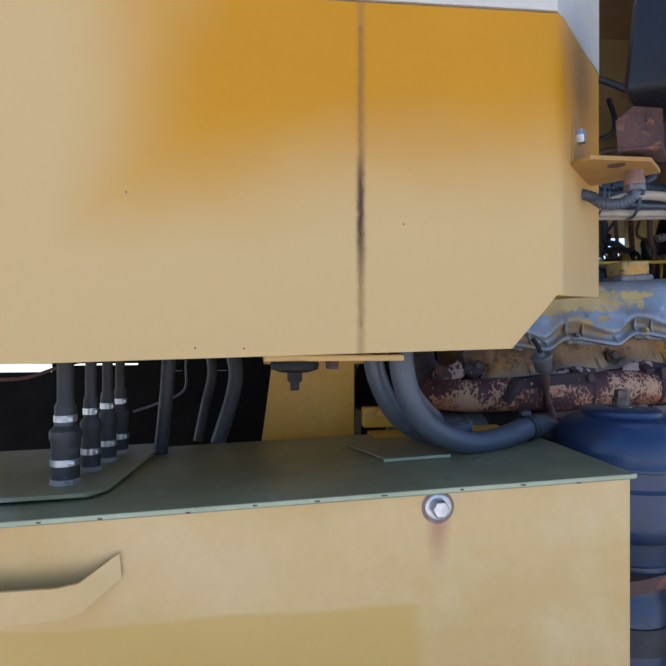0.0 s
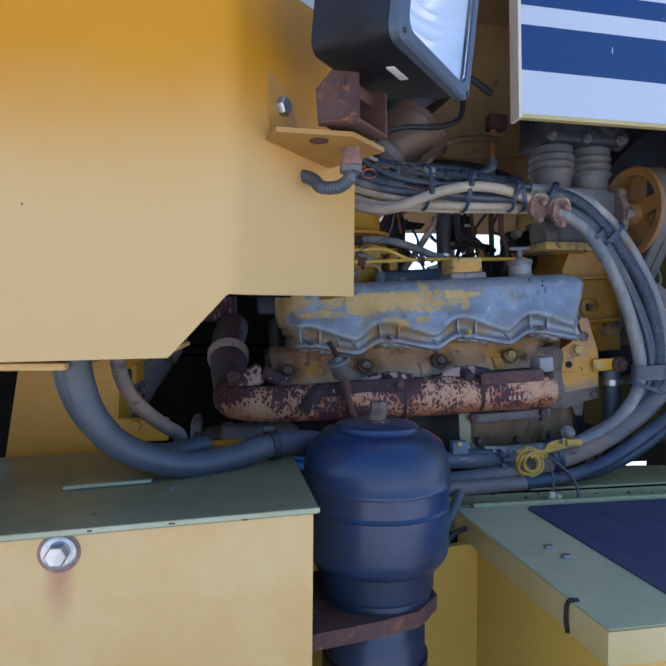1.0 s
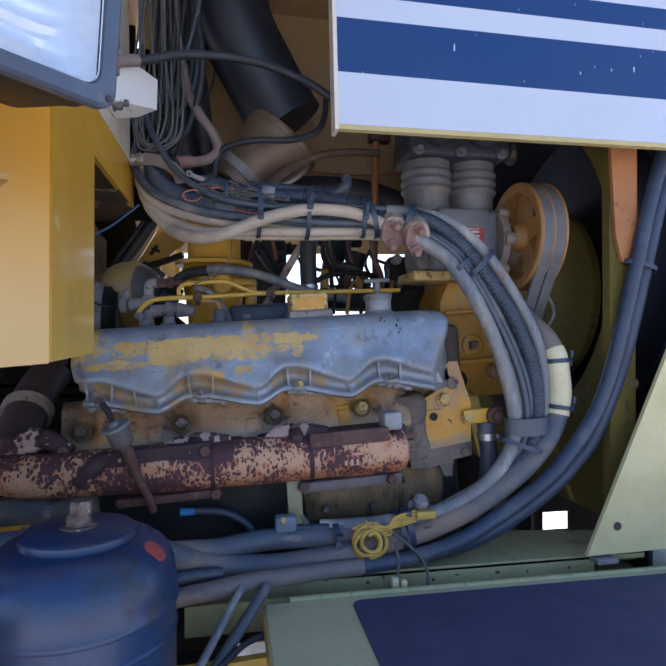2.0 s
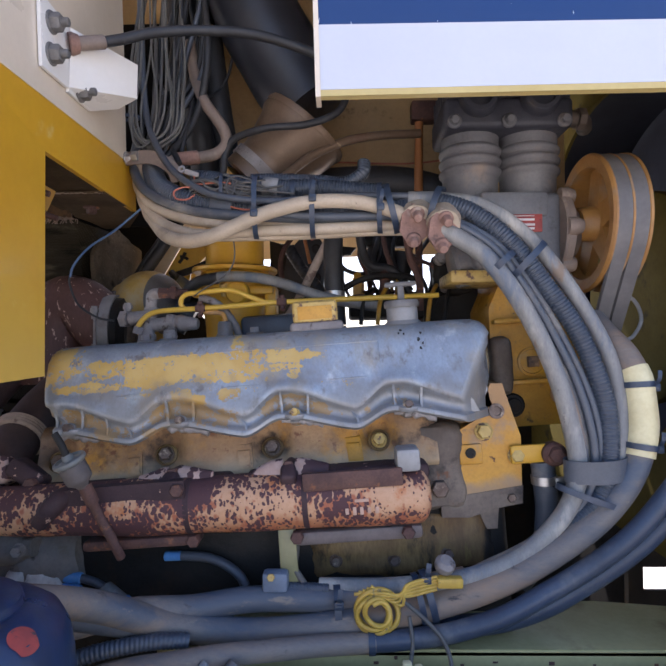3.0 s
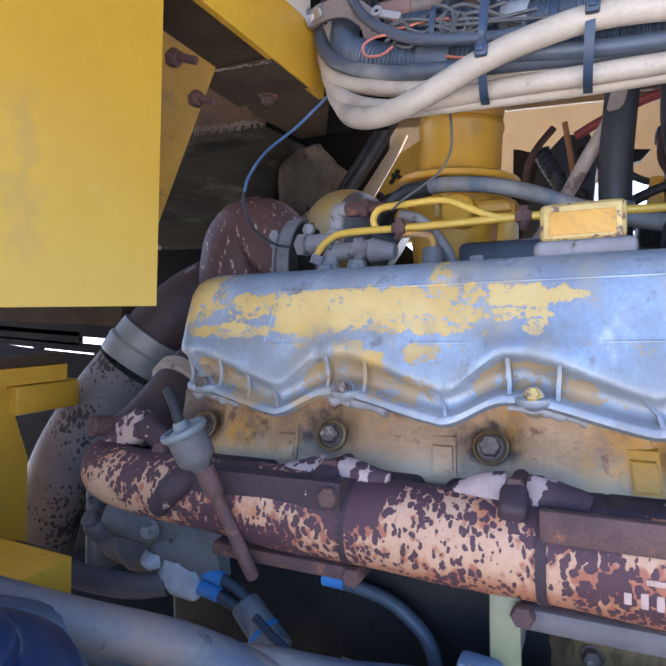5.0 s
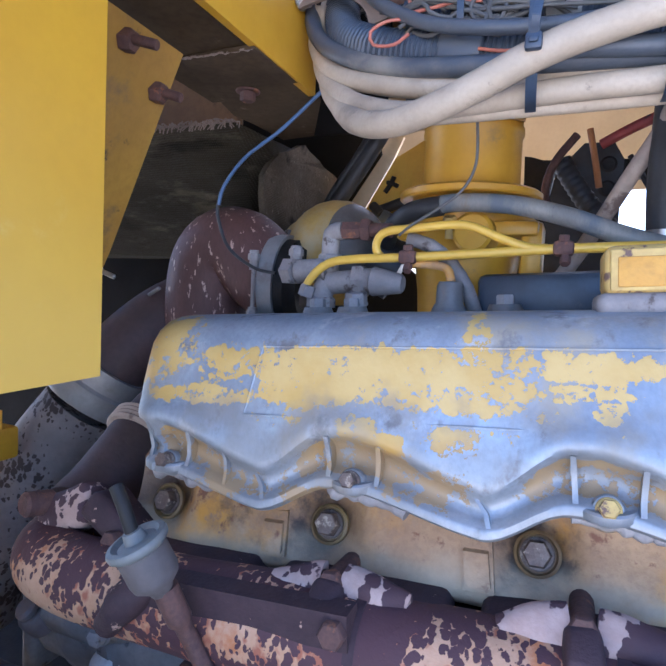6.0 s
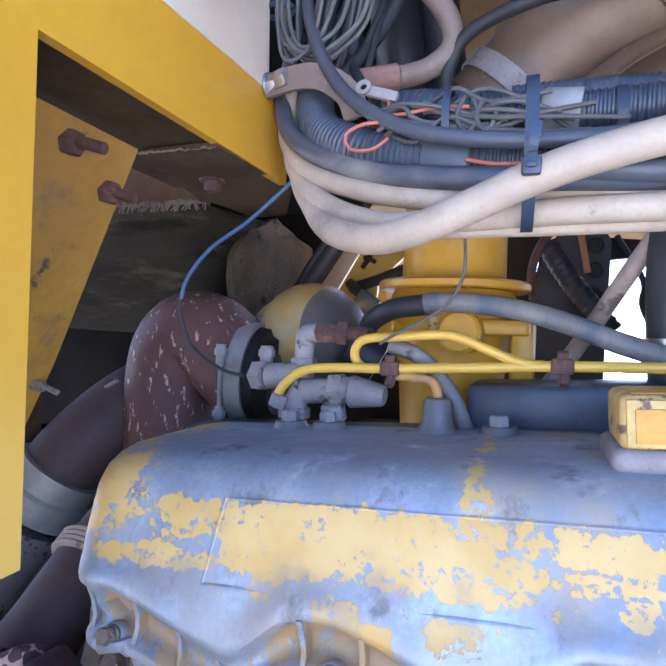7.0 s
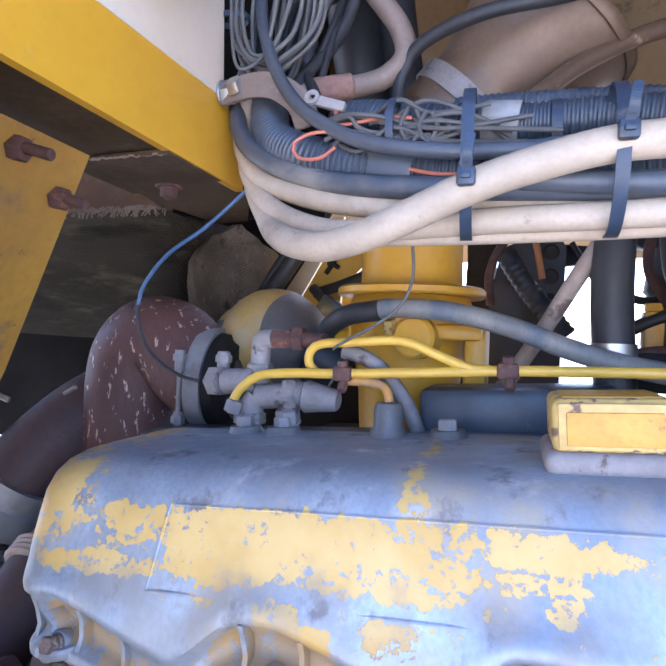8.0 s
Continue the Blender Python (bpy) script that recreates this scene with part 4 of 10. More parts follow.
def work_light():
    t = thing("work_light", (0.76, 1.02, 1.94), "black rectangular work light with silver reflector on a rusty yoke", "work light")
    c = Vector((0.850, 0.893, 2.105))                      # middle of the glass
    s = Vector((0.694, 0.720, 0)).normalized()             # along the glass
    n = Vector((s.y, -s.x, -0.10)).normalized()            # the way it shines
    up = s.cross(n) * -1
    up = up if up.z > 0 else -up
    R = Matrix((s, up, n)).transposed()
    m = Matrix.Translation(c) @ R.to_4x4()
    W, H = 0.125, 0.098

    def loop(bm, w, h, z, r=0.02, k=5):
        out = []
        for cx, cy, a0 in ((w - r, h - r, 0), (-w + r, h - r, 90), (-w + r, -h + r, 180), (w - r, -h + r, 270)):
            for i in range(k):
                a = radians(a0 + 90 * i / (k - 1))
                out.append(bm.verts.new(m @ Vector((cx + r * math.cos(a), cy + r * math.sin(a), z))))
        return out

    def skin(bm, loops, cap0=False, cap1=False):
        for p, q in zip(loops, loops[1:]):
            for i in range(len(p)):
                j = (i + 1) % len(p)
                bm.faces.new((p[i], p[j], q[j], q[i]))
        if cap0:
            bm.faces.new(loops[0])
        if cap1:
            bm.faces.new(loops[-1])
    bm = B()
    skin(bm, [loop(bm, 0.098, 0.082, -0.160), loop(bm, 0.108, 0.092, -0.152), loop(bm, 0.119, 0.097, -0.06), loop(bm, W, H, -0.05), loop(bm, W, H, -0.012), loop(bm, W - 0.004, H - 0.004, -0.010)], True)
    part("housing", bm, M_LAMP, t, "black moulded housing")
    bm = B()
    skin(bm, [loop(bm, W, H, -0.012), loop(bm, W + 0.006, H + 0.006, -0.008), loop(bm, W + 0.006, H + 0.006, 0.006), loop(bm, W + 0.002, H + 0.002, 0.010), loop(bm, W - 0.016, H - 0.014, 0.010), loop(bm, W - 0.018, H - 0.016, 0.002)])
    part("bezel", bm, M_BEZEL, t, "dull blue-grey front bezel")
    bm = B()
    rows, cols = 20, 24
    grid = []
    for j in range(rows + 1):
        row = []
        for i in range(cols + 1):
            x, y = (i / cols * 2 - 1), (j / rows * 2 - 1)
            row.append(bm.verts.new(m @ Vector((x * (W - 0.016), y * (H - 0.014), -0.055 * (1 - max(abs(x) ** 4, abs(y) ** 3)) - 0.004 + 0.003 * math.sin(y * 26) * (1 - abs(x) ** 4)))))
        grid.append(row)
    for j in range(rows):
        for i in range(cols):
            bm.faces.new((grid[j][i], grid[j][i + 1], grid[j + 1][i + 1], grid[j + 1][i]))
    part("reflector", bm, M_LENS, t, "silver ribbed reflector")
    bm = B()
    g0 = loop(bm, W - 0.018, H - 0.016, 0.003)
    g1 = loop(bm, W - 0.018, H - 0.016, 0.007)
    skin(bm, [g0, g1], True, True)
    g = part("glass", bm, M_GLASS, t, "clear front glass")
    g.visible_shadow = False
    # yoke: two cheeks and a cross strap
    f = Vector((0.745, 0.985, 1.938))
    for k, off in enumerate((-0.045, 0.045)):
        bm = B()
        b0 = f + s * off
        prism(bm, [b0 + n * 0.03, b0 - n * 0.045, b0 - n * 0.05 + Vector((0, 0, 0.06)), b0 - n * 0.02 + Vector((0, 0, 0.085)), b0 + n * 0.028 + Vector((0, 0, 0.075))], s * 0.006)
        soften(bm, 0.002)
        part("yoke", bm, M_RUST, t, "brown rusty yoke plate")
    bm = B()
    box(bm, f + Vector((0, 0, 0.004)) - n * 0.005, (0.10, 0.07, 0.006), 0.002, R @ Matrix.Rotation(radians(90), 3, "X"))
    box(bm, f + Vector((0, 0, 0.062)) + n * 0.005, (0.10, 0.006, 0.02), 0.002, R @ Matrix.Rotation(radians(90), 3, "X"))
    part("yoke_strap", bm, M_RUST, t)
    bm = B()
    box(bm, c - up * 0.098 - n * 0.055 - s * 0.01, (0.05, 0.003, 0.014), 0.001, R)
    part("rating_label", bm, M_INKW, t, "small pale rating label")
    for x in (-1, 1):
        for y in (-1, 1):
            bm = B()
            cyl(bm, m @ Vector((x * (W - 0.006), y * (H - 0.006), 0.009)), m @ Vector((x * (W - 0.006), y * (H - 0.006), 0.013)), 0.004, seg=10, bevel=0.001)
            part("bezel_screw", bm, M_BLACK, t)


work_light()


def light_conduit():
    t = thing("light_conduit", (0.742, 1.03, 1.91), "short ribbed black conduit with grey gland under the bracket", "cable conduit")
    bm = B()
    lathe(bm, [(0, 0), (0.019, 0), (0.019, 0.012), (0.016, 0.016), (0.016, 0.03), (0, 0.03)], (0.745, 1.025, 1.893), (0, 0, 1), 20)
    part("gland", bm, M_RUSTF, t, "dull red threaded gland")
    bm = B()
    hexbolt(bm, (0.745, 1.025, 1.882), (0, 0, 1), 0.034, 0.012)
    part("gland_nut", bm, M_GREYM, t)
    bm = B()
    ridged(bm, [(0.745, 1.025, 1.884), (0.743, 1.028, 1.872), (0.727, 1.042, 1.861), (0.702, 1.062, 1.864), (0.690, 1.078, 1.880), (0.675, 1.088, 1.888), (0.660, 1.095, 1.887)], 0.0118, 0.006, 16)
    part("ribbed_sleeve", bm, M_NAVYH, t)


light_conduit()


# ---- lower box with grey-green top ----
def lower_box():
    t = thing("equipment_box", (-0.3, 1.2, 0.75), "pale yellow steel equipment box with grey-green top plate", "storage box")
    top = lambda x: 1.3215 + 0.0365 * x
    bm = B()
    prism(bm, [(-1.6, 0.937, 0.55), (0.672, 0.937, 0.55), (0.672, 0.937, top(0.672) - 0.008), (-1.6, 0.937, top(-1.6) - 0.008)], (0, 0.50, 0))
    soften(bm, 0.006, 3)
    part("body", bm, M_BOX, t)
    bm = B()
    prism(bm, [(-1.6, 0.932, top(-1.6)), (0.679, 0.932, top(0.679)), (0.679, 1.285, top(0.679) + 0.002), (0.50, 1.46, top(0.5)), (-1.6, 1.46, top(-1.6))], (0, 0, -0.010))
    soften(bm, 0.004, 3)
    part("top_plate", bm, M_GREEN, t, "worn grey-green painted top plate")
    bm = B()
    prism(bm, [(-1.6, 0.9300, top(-1.6) - 0.0008), (0.681, 0.9300, top(0.681) - 0.0008), (0.681, 0.9300, top(0.681) - 0.0075), (-1.6, 0.9300, top(-1.6) - 0.0075)], (0, 0.004, 0))
    soften(bm, 0.0012)
    part("top_edge", bm, M_EDGE, t, "pale worn front edge of the top plate")
    bm = B()
    lathe(bm, [(0, 0), (0.0235, 0), (0.0235, 0.003), (0.022, 0.004), (0.016, 0.004), (0.016, 0.006), (0, 0.006)], (0.311, 0.9365, 1.300), (0, -1, 0), 32)
    hexbolt(bm, (0.311, 0.931, 1.300), (0, -1, 0), 0.027, 0.014)
    part("bolt", bm, M_STEEL, t, "bright zinc bolt and washer with a rust ring")
    bm = B()
    lathe(bm, [(0, 0), (0.029, 0), (0.027, 0.0012), (0, 0.0012)], (0.311, 0.9368, 1.2995), (0, -1, 0), 32)
    part("rust_ring", bm, M_RUSTF, t, "red-brown rust ring")
    # bent strap handle
    bm = B()
    prism(bm, [(-0.75, 0.895, 1.212), (-0.30, 0.895, 1.214), (-0.268, 0.900, 1.218), (-0.215, 0.930, 1.250), (-0.212, 0.930, 1.212), (-0.265, 0.90, 1.172), (-0.30, 0.895, 1.165), (-0.75, 0.895, 1.160)], (0, 0.006, 0))
    soften(bm, 0.0015)
    part("handle", bm, M_BOX, t, "bent flat-bar handle")
    bm = B()
    prism(bm, [(-0.75, 0.901, 1.160), (-0.30, 0.901, 1.165), (-0.27, 0.905, 1.172), (-0.29, 0.936, 1.175), (-0.75, 0.936, 1.170)], (0, 0, 0.004))
    part("handle_web", bm, M_BOX, t)
    for k in range(9):
        bm = B()
        x = -0.35 + k * 0.115 + random.uniform(-0.02, 0.02)
        box(bm, (x, 0.931, top(x) - 0.007 + random.uniform(-0.002, 0.003)), (random.uniform(0.005, 0.012), 0.003, 0.003), 0.001)
        part("paint_chip", bm, M_RUST, t)
    # cover plate let onto the top
    bm = B()
    prism(bm, [(-1.5, 1.017, 1.283), (-0.289, 1.017, 1.317), (-0.262, 1.05, 1.318), (-0.225, 1.44, 1.320), (-1.5, 1.44, 1.285)], (0, 0, 0.007))
    soften(bm, 0.002)
    part("cover_plate", bm, M_GREEN, t)
    bm = B()
    prism(bm, [(0.27, 1.145, 1.3335), (0.405, 1.150, 1.3385), (0.33, 1.33, 1.3365), (0.21, 1.33, 1.332)], (0, 0, 0.004))
    soften(bm, 0.001)
    pl = part("mount_plate", bm, M_GREEN, t)
    bm = B()
    prism(bm, [(0.262, 1.138, 1.3325), (0.408, 1.143, 1.338), (0.410, 1.150, 1.338), (0.266, 1.146, 1.333)], (0, 0, 0.0055))
    soften(bm, 0.0015)
    part("plate_edge", bm, M_EDGE, pl, "pale worn plate edge")
    bm = B()
    hexbolt(bm, (0.45, 1.10, top(0.45)), (0, 0, 1), 0.012, 0.005)
    part("small_bolt", bm, M_GREYM, t)


lower_box()

# hose ends standing on the box's cover plate
for i, (x, y, r, zt) in enumerate(((-0.350, 1.10, 0.0235, 1.60), (-0.330, 1.19, 0.0175, 1.60), (-0.318, 1.27, 0.0175, 1.60), (-0.310, 1.35, 0.017, 1.60))):
    t = thing("hose_end", (x, y, 1.318), "black rubber hose end with steel clamps standing on the box", "hose", "hose ends on the box")
    z0 = 1.316 + 0.03 * (x + 0.3)
    bm = B()
    lathe(bm, [(0, 0), (r * 1.15, 0), (r * 1.15, 0.012), (r * 0.95, 0.015), (0, 0.015)], (x, y, z0 + 0.004), (0, 0, 1), 20)
    part("ferrule", bm, M_FIT, t, "brass-coloured ferrule")
    bm = B()
    lathe(bm, [(0, 0.012), (r, 0.012), (r * 1.06, 0.02), (r * 1.06, 0.085), (r * 1.18, 0.09), (r * 1.18, 0.105), (r * 0.8, 0.115), (r * 0.8, 0.15), (r * 0.62, 0.16), (r * 0.62, zt - z0), (0, zt - z0)], (x, y, z0), (0, 0, 1), 20)
    part("rubber_hose", bm, M_BLACK, t)
    for zc in (0.048, 0.128):
        bm = B()
        rr = r * 1.06 if zc < 0.1 else r * 0.8
        band(bm, (x, y, z0 + zc), (0, 0, 1), (1, 0, 0), rr, rr, 0.012, 0.0015, 20)
        box(bm, (x + rr * 0.7, y - rr * 0.8, z0 + zc), (0.012, 0.009, 0.010), 0.002)
        part("clamp", bm, M_STEEL, t, "steel hose clamp")

# pedestal and rubber mount carrying the tank
t = thing("tank_mount", (0.15, 1.62, 1.10), "yellow welded pedestal with rubber mount under the tank", "mounting bracket")
bm = B()
prism(bm, [(-0.010, 1.573, 1.10), (0.276, 1.573, 1.10), (0.276, 1.573, 1.518), (0.045, 1.573, 1.518)], (0, 0.016, 0))
soften(bm, 0.003)
part("front_plate", bm, M_FRAME, t)
bm = B()
prism(bm, [(0.277, 1.590, 1.518), (0.277, 1.694, 1.518), (0.277, 1.742, 1.366), (0.277, 1.737, 1.08), (0.277, 1.590, 1.08)], (-0.014, 0, 0))
soften(bm, 0.003)
web = part("side_plate", bm, M_FRAME, t)
bm = B()
hexbolt(bm, (0.278, 1.641, 1.490), (1, 0, 0), 0.032, 0.012, 0.021)
part("bolt", bm, M_DARK, web, "black hex bolt")
bm = B()
box(bm, (0.287, 1.610, 1.332), (0.020, 0.072, 0.096), 0.005)
part("gusset", bm, M_OLIVE, web, "olive gusset block")
bm = B()
box(bm, (0.150, 1.26, 1.552), (0.27, 0.40, 0.012), 0.003)
part("top_flange", bm, M_TANK, t)
bm = B()
prism(bm, [(0.02, 1.468, 1.519), (0.285, 1.468, 1.519), (0.318, 1.800, 1.524), (0.02, 1.84, 1.524)], (0, 0, 0.033))
soften(bm, 0.005, 3)
bar = part("rear_bar", bm, M_FRAME, t)
bm = B()
prism(bm, [(0.02, 1.475, 1.5535), (0.283, 1.475, 1.5535), (0.314, 1.797, 1.5585), (0.02, 1.835, 1.5585)], (0, 0, 0.022))
soften(bm, 0.004)
part("top_pad", bm, M_UNDER, bar, "dusty dark rubber pad on the bar")
bm = B()
box(bm, (0.262, 1.775, 1.489), (0.075, 0.150, 0.060), 0.008)
part("corner_block", bm, M_FRAME, bar)
bm = B()
lathe(bm, [(0, 0), (0.045, 0), (0.048, -0.006), (0.046, -0.016), (0.03, -0.022), (0, -0.022)], (0.075, 1.10, 1.546), (0, 0, 1), 28)
hexbolt(bm, (0.075, 1.10, 1.524), (0, 0, -1), 0.028, 0.02)
cyl(bm, (0.075, 1.10, 1.504), (0.075, 1.10, 1.488), 0.009, seg=12)
part("rubber_mount", bm, M_DARK, t, "black rubber mount with bolt")
bm = B()
hexbolt(bm, (0.150, 1.11, 1.546), (0, 0, -1), 0.024, 0.014, 0.016)
part("flange_bolt", bm, M_RUST, t)
bm = B()
box(bm, (0.345, 1.500, 1.372), (0.12, 0.03, 0.055), 0.006)
hexbolt(bm, (0.33, 1.484, 1.385), (0, -1, 0), 0.024, 0.014)
part("lug", bm, M_FRAME, t, "pale yellow lug with a bolt")

# hoses hanging in the gap behind the mount and rising to the tank
hose("hose", [(-0.20, 1.35, 1.60), (-0.205, 1.36, 1.50), (-0.215, 1.37, 1.40), (-0.225, 1.38, 1.31)], 0.016, M_BLACK, "black rubber hose standing in the gap under the tank", group="hoses under the tank")
hose("hose", [(-0.14, 1.56, 1.62), (-0.12, 1.58, 1.50), (-0.14, 1.60, 1.40), (-0.16, 1.60, 1.30)], 0.013, M_BLACK, "black rubber hose standing in the gap under the tank", group="hoses under the tank")
hose("hose", [(-0.09, 1.50, 1.62), (-0.055, 1.50, 1.52), (-0.06, 1.50, 1.44), (-0.10, 1.50, 1.31)], 0.019, M_BLACK, "black rubber hose standing in the gap under the tank", group="hoses under the tank")
hose("cable", [(-0.80, 1.26, 1.60), (-0.66, 1.28, 1.515), (-0.52, 1.30, 1.50), (-0.44, 1.32, 1.522), (-0.36, 1.34, 1.55), (-0.30, 1.34, 1.605)], 0.004, M_RUST, "thin brown cable sagging under the tank", "cable")
hose("cable", [(-0.138, 1.568, 1.58), (-0.19, 1.60, 1.53), (-0.20, 1.62, 1.44), (-0.28, 1.63, 1.40), (-0.34, 1.63, 1.38)], 0.0035, M_WIRE, "thin grey wire hanging under the tank", "cable")

# large hoses from under the tank to the engine bay
hose("large_hose", [(0.285, 1.10, 1.60), (0.295, 1.11, 1.52), (0.318, 1.12, 1.455), (0.365, 1.14, 1.400), (0.455, 1.17, 1.362), (0.545, 1.205, 1.362), (0.634, 1.245, 1.378), (0.74, 1.34, 1.36), (0.83, 1.45, 1.30), (0.95, 1.55, 1.23), (1.05, 1.60, 1.205)], 0.0255, M_NAVYH, "large blue-black rubber hose curving from the tank over the box", "hose", "large hoses")
hose("large_hose", [(0.245, 1.18, 1.60), (0.255, 1.19, 1.52), (0.285, 1.20, 1.45), (0.335, 1.22, 1.395), (0.41, 1.25, 1.365), (0.50, 1.30, 1.37)], 0.022, M_NAVYH, "large blue-black rubber hose beside its twin under the tank", "hose", "large hoses")
hose("hose", [(0.33, 1.24, 1.60), (0.335, 1.25, 1.53), (0.36, 1.27, 1.47), (0.405, 1.30, 1.42), (0.44, 1.33, 1.39), (0.445, 1.36, 1.36)], 0.015, M_GREYH, "grey rubber hose dropping behind the large hoses", "hose", "large hoses")
t = thing("hose_clip", (0.634, 1.245, 1.35), "black rubber clip round the large hose", "hose clip")
bm = B()
band(bm, (0.634, 1.245, 1.379), (0.9, 0.4, 0.1), (0, 0, 1), 0.0262, 0.0262, 0.018, 0.004, 28)
box(bm, (0.625, 1.245, 1.412), (0.025, 0.02, 0.014), 0.004)
part("clip_band", bm, M_BLACK, t)


# ---- canister ----
def canister():
    c = (0.845, 1.21)
    t = thing("canister", (c[0], c[1], 0.70), "dark blue-black steel hydraulic canister with bolted lid", "pressure canister")
    bm = B()
    prof = [(0, 0.70), (0.098, 0.70), (0.102, 0.71), (0.102, 1.010), (0.094, 1.022), (0.094, 1.046), (0.112, 1.062), (0.1128, 1.096), (0.1165, 1.099), (0.118, 1.103), (0.118, 1.142), (0.120, 1.148), (0.136, 1.156), (0.1455, 1.170), (0.1480, 1.188),
            (0.1480, 1.262), (0.1490, 1.263), (0.1502, 1.266), (0.1490, 1.269), (0.1472, 1.271), (0.1472, 1.305), (0.1512, 1.307), (0.1520, 1.311), (0.1512, 1.315), (0.1497, 1.318), (0.1492, 1.335), (0.144, 1.366), (0.132, 1.390), (0.112, 1.405), (0.092, 1.412), (0.088, 1.411), (0.086, 1.413), (0.085, 1.421), (0.081, 1.4245), (0.040, 1.428), (0, 1.428)]
    lathe(bm, prof, (c[0], c[1], 0), (0, 0, 1), 64)
    part("shell", bm, M_CAN, t)
    bm = B()
    hexbolt(bm, (c[0], c[1], 1.4275), (0, 0, 1), 0.034, 0.018, 0.028)
    hexbolt(bm, (c[0] + 0.003, c[1], 1.4485), (0, 0, 1), 0.030, 0.020)
    part("lid_bolt", bm, M_BOLT, t, "grey hex bolt and nut")
    bm = B()
    ctr = Vector((c[0] + 0.118, c[1] - 0.036, 1.392))
    n, u, v = frame_of((0.62, -0.19, 0.76))
    prof_at = lambda rr: 1.411 - 0.021 * max(0.0, (rr - 0.092) / 0.040) ** 1.6
    ring = []
    for k in range(24):
        a = 2 * math.pi * k / 24
        q = ctr + (u * math.cos(a) + v * math.sin(a)) * 0.0185
        rr = math.hypot(q.x - c[0], q.y - c[1])
        if rr > 0.132:
            f = min(1.0, max(0.0, (1.390 - q.z) / 0.055))
            lim = 0.1325 + 0.016 * f ** 0.6
            k2 = lim / rr
            q = Vector((c[0] + (q.x - c[0]) * k2, c[1] + (q.y - c[1]) * k2, q.z + 0.001))
        else:
            q.z = prof_at(rr) + 0.0012
        ring.append(bm.verts.new(q))
    mid = bm.verts.new(Vector((c[0] + 0.1215, c[1] - 0.037, 1.3965)))
    for k in range(24):
        bm.faces.new((ring[k], ring[(k + 1) % 24], mid))
    part("red_spot", bm, M_RED, t, "round faded red paint spot")
    bm = B()
    ring = []
    for k in range(20):
        a = 2 * math.pi * k / 20
        g = 0.355 + math.cos(a) * 0.115 * (1 + 0.12 * math.sin(3 * a))
        ring.append(bm.verts.new((c[0] + 0.1512 * math.cos(g), c[1] + 0.1512 * math.sin(g), 1.292 + 0.017 * math.sin(a))))
    mid = bm.verts.new((c[0] + 0.1516 * math.cos(0.355), c[1] + 0.1516 * math.sin(0.355), 1.292))
    for k in range(20):
        bm.faces.new((ring[k], ring[(k + 1) % 20], mid))
    part("red_spot", bm, M_RED, t, "round faded red paint spot")
    bm = B()
    prism(bm, [(0.678, 1.06, 1.050), (0.82, 1.085, 1.050), (0.90, 1.10, 1.054), (0.96, 1.16, 1.054), (0.96, 1.26, 1.054), (0.678, 1.33, 1.050)], (0, 0, 0.03))
    soften(bm, 0.004)
    part("saddle", bm, M_RUST, t, "rusty brown steel saddle clamp")
    bm = B()
    band(bm, (c[0], c[1], 1.064), (0, 0, 1), (1, 0, 0), 0.1125, 0.1125, 0.024, 0.005, 48)
    part("saddle_band", bm, M_RUST, t)
    bm = B()
    band(bm, (c[0], c[1], 0.93), (0, 0, 1), (1, 0, 0), 0.102, 0.102, 0.06, 0.006, 48)
    part("lower_band", bm, M_BLACK, t)


canister()


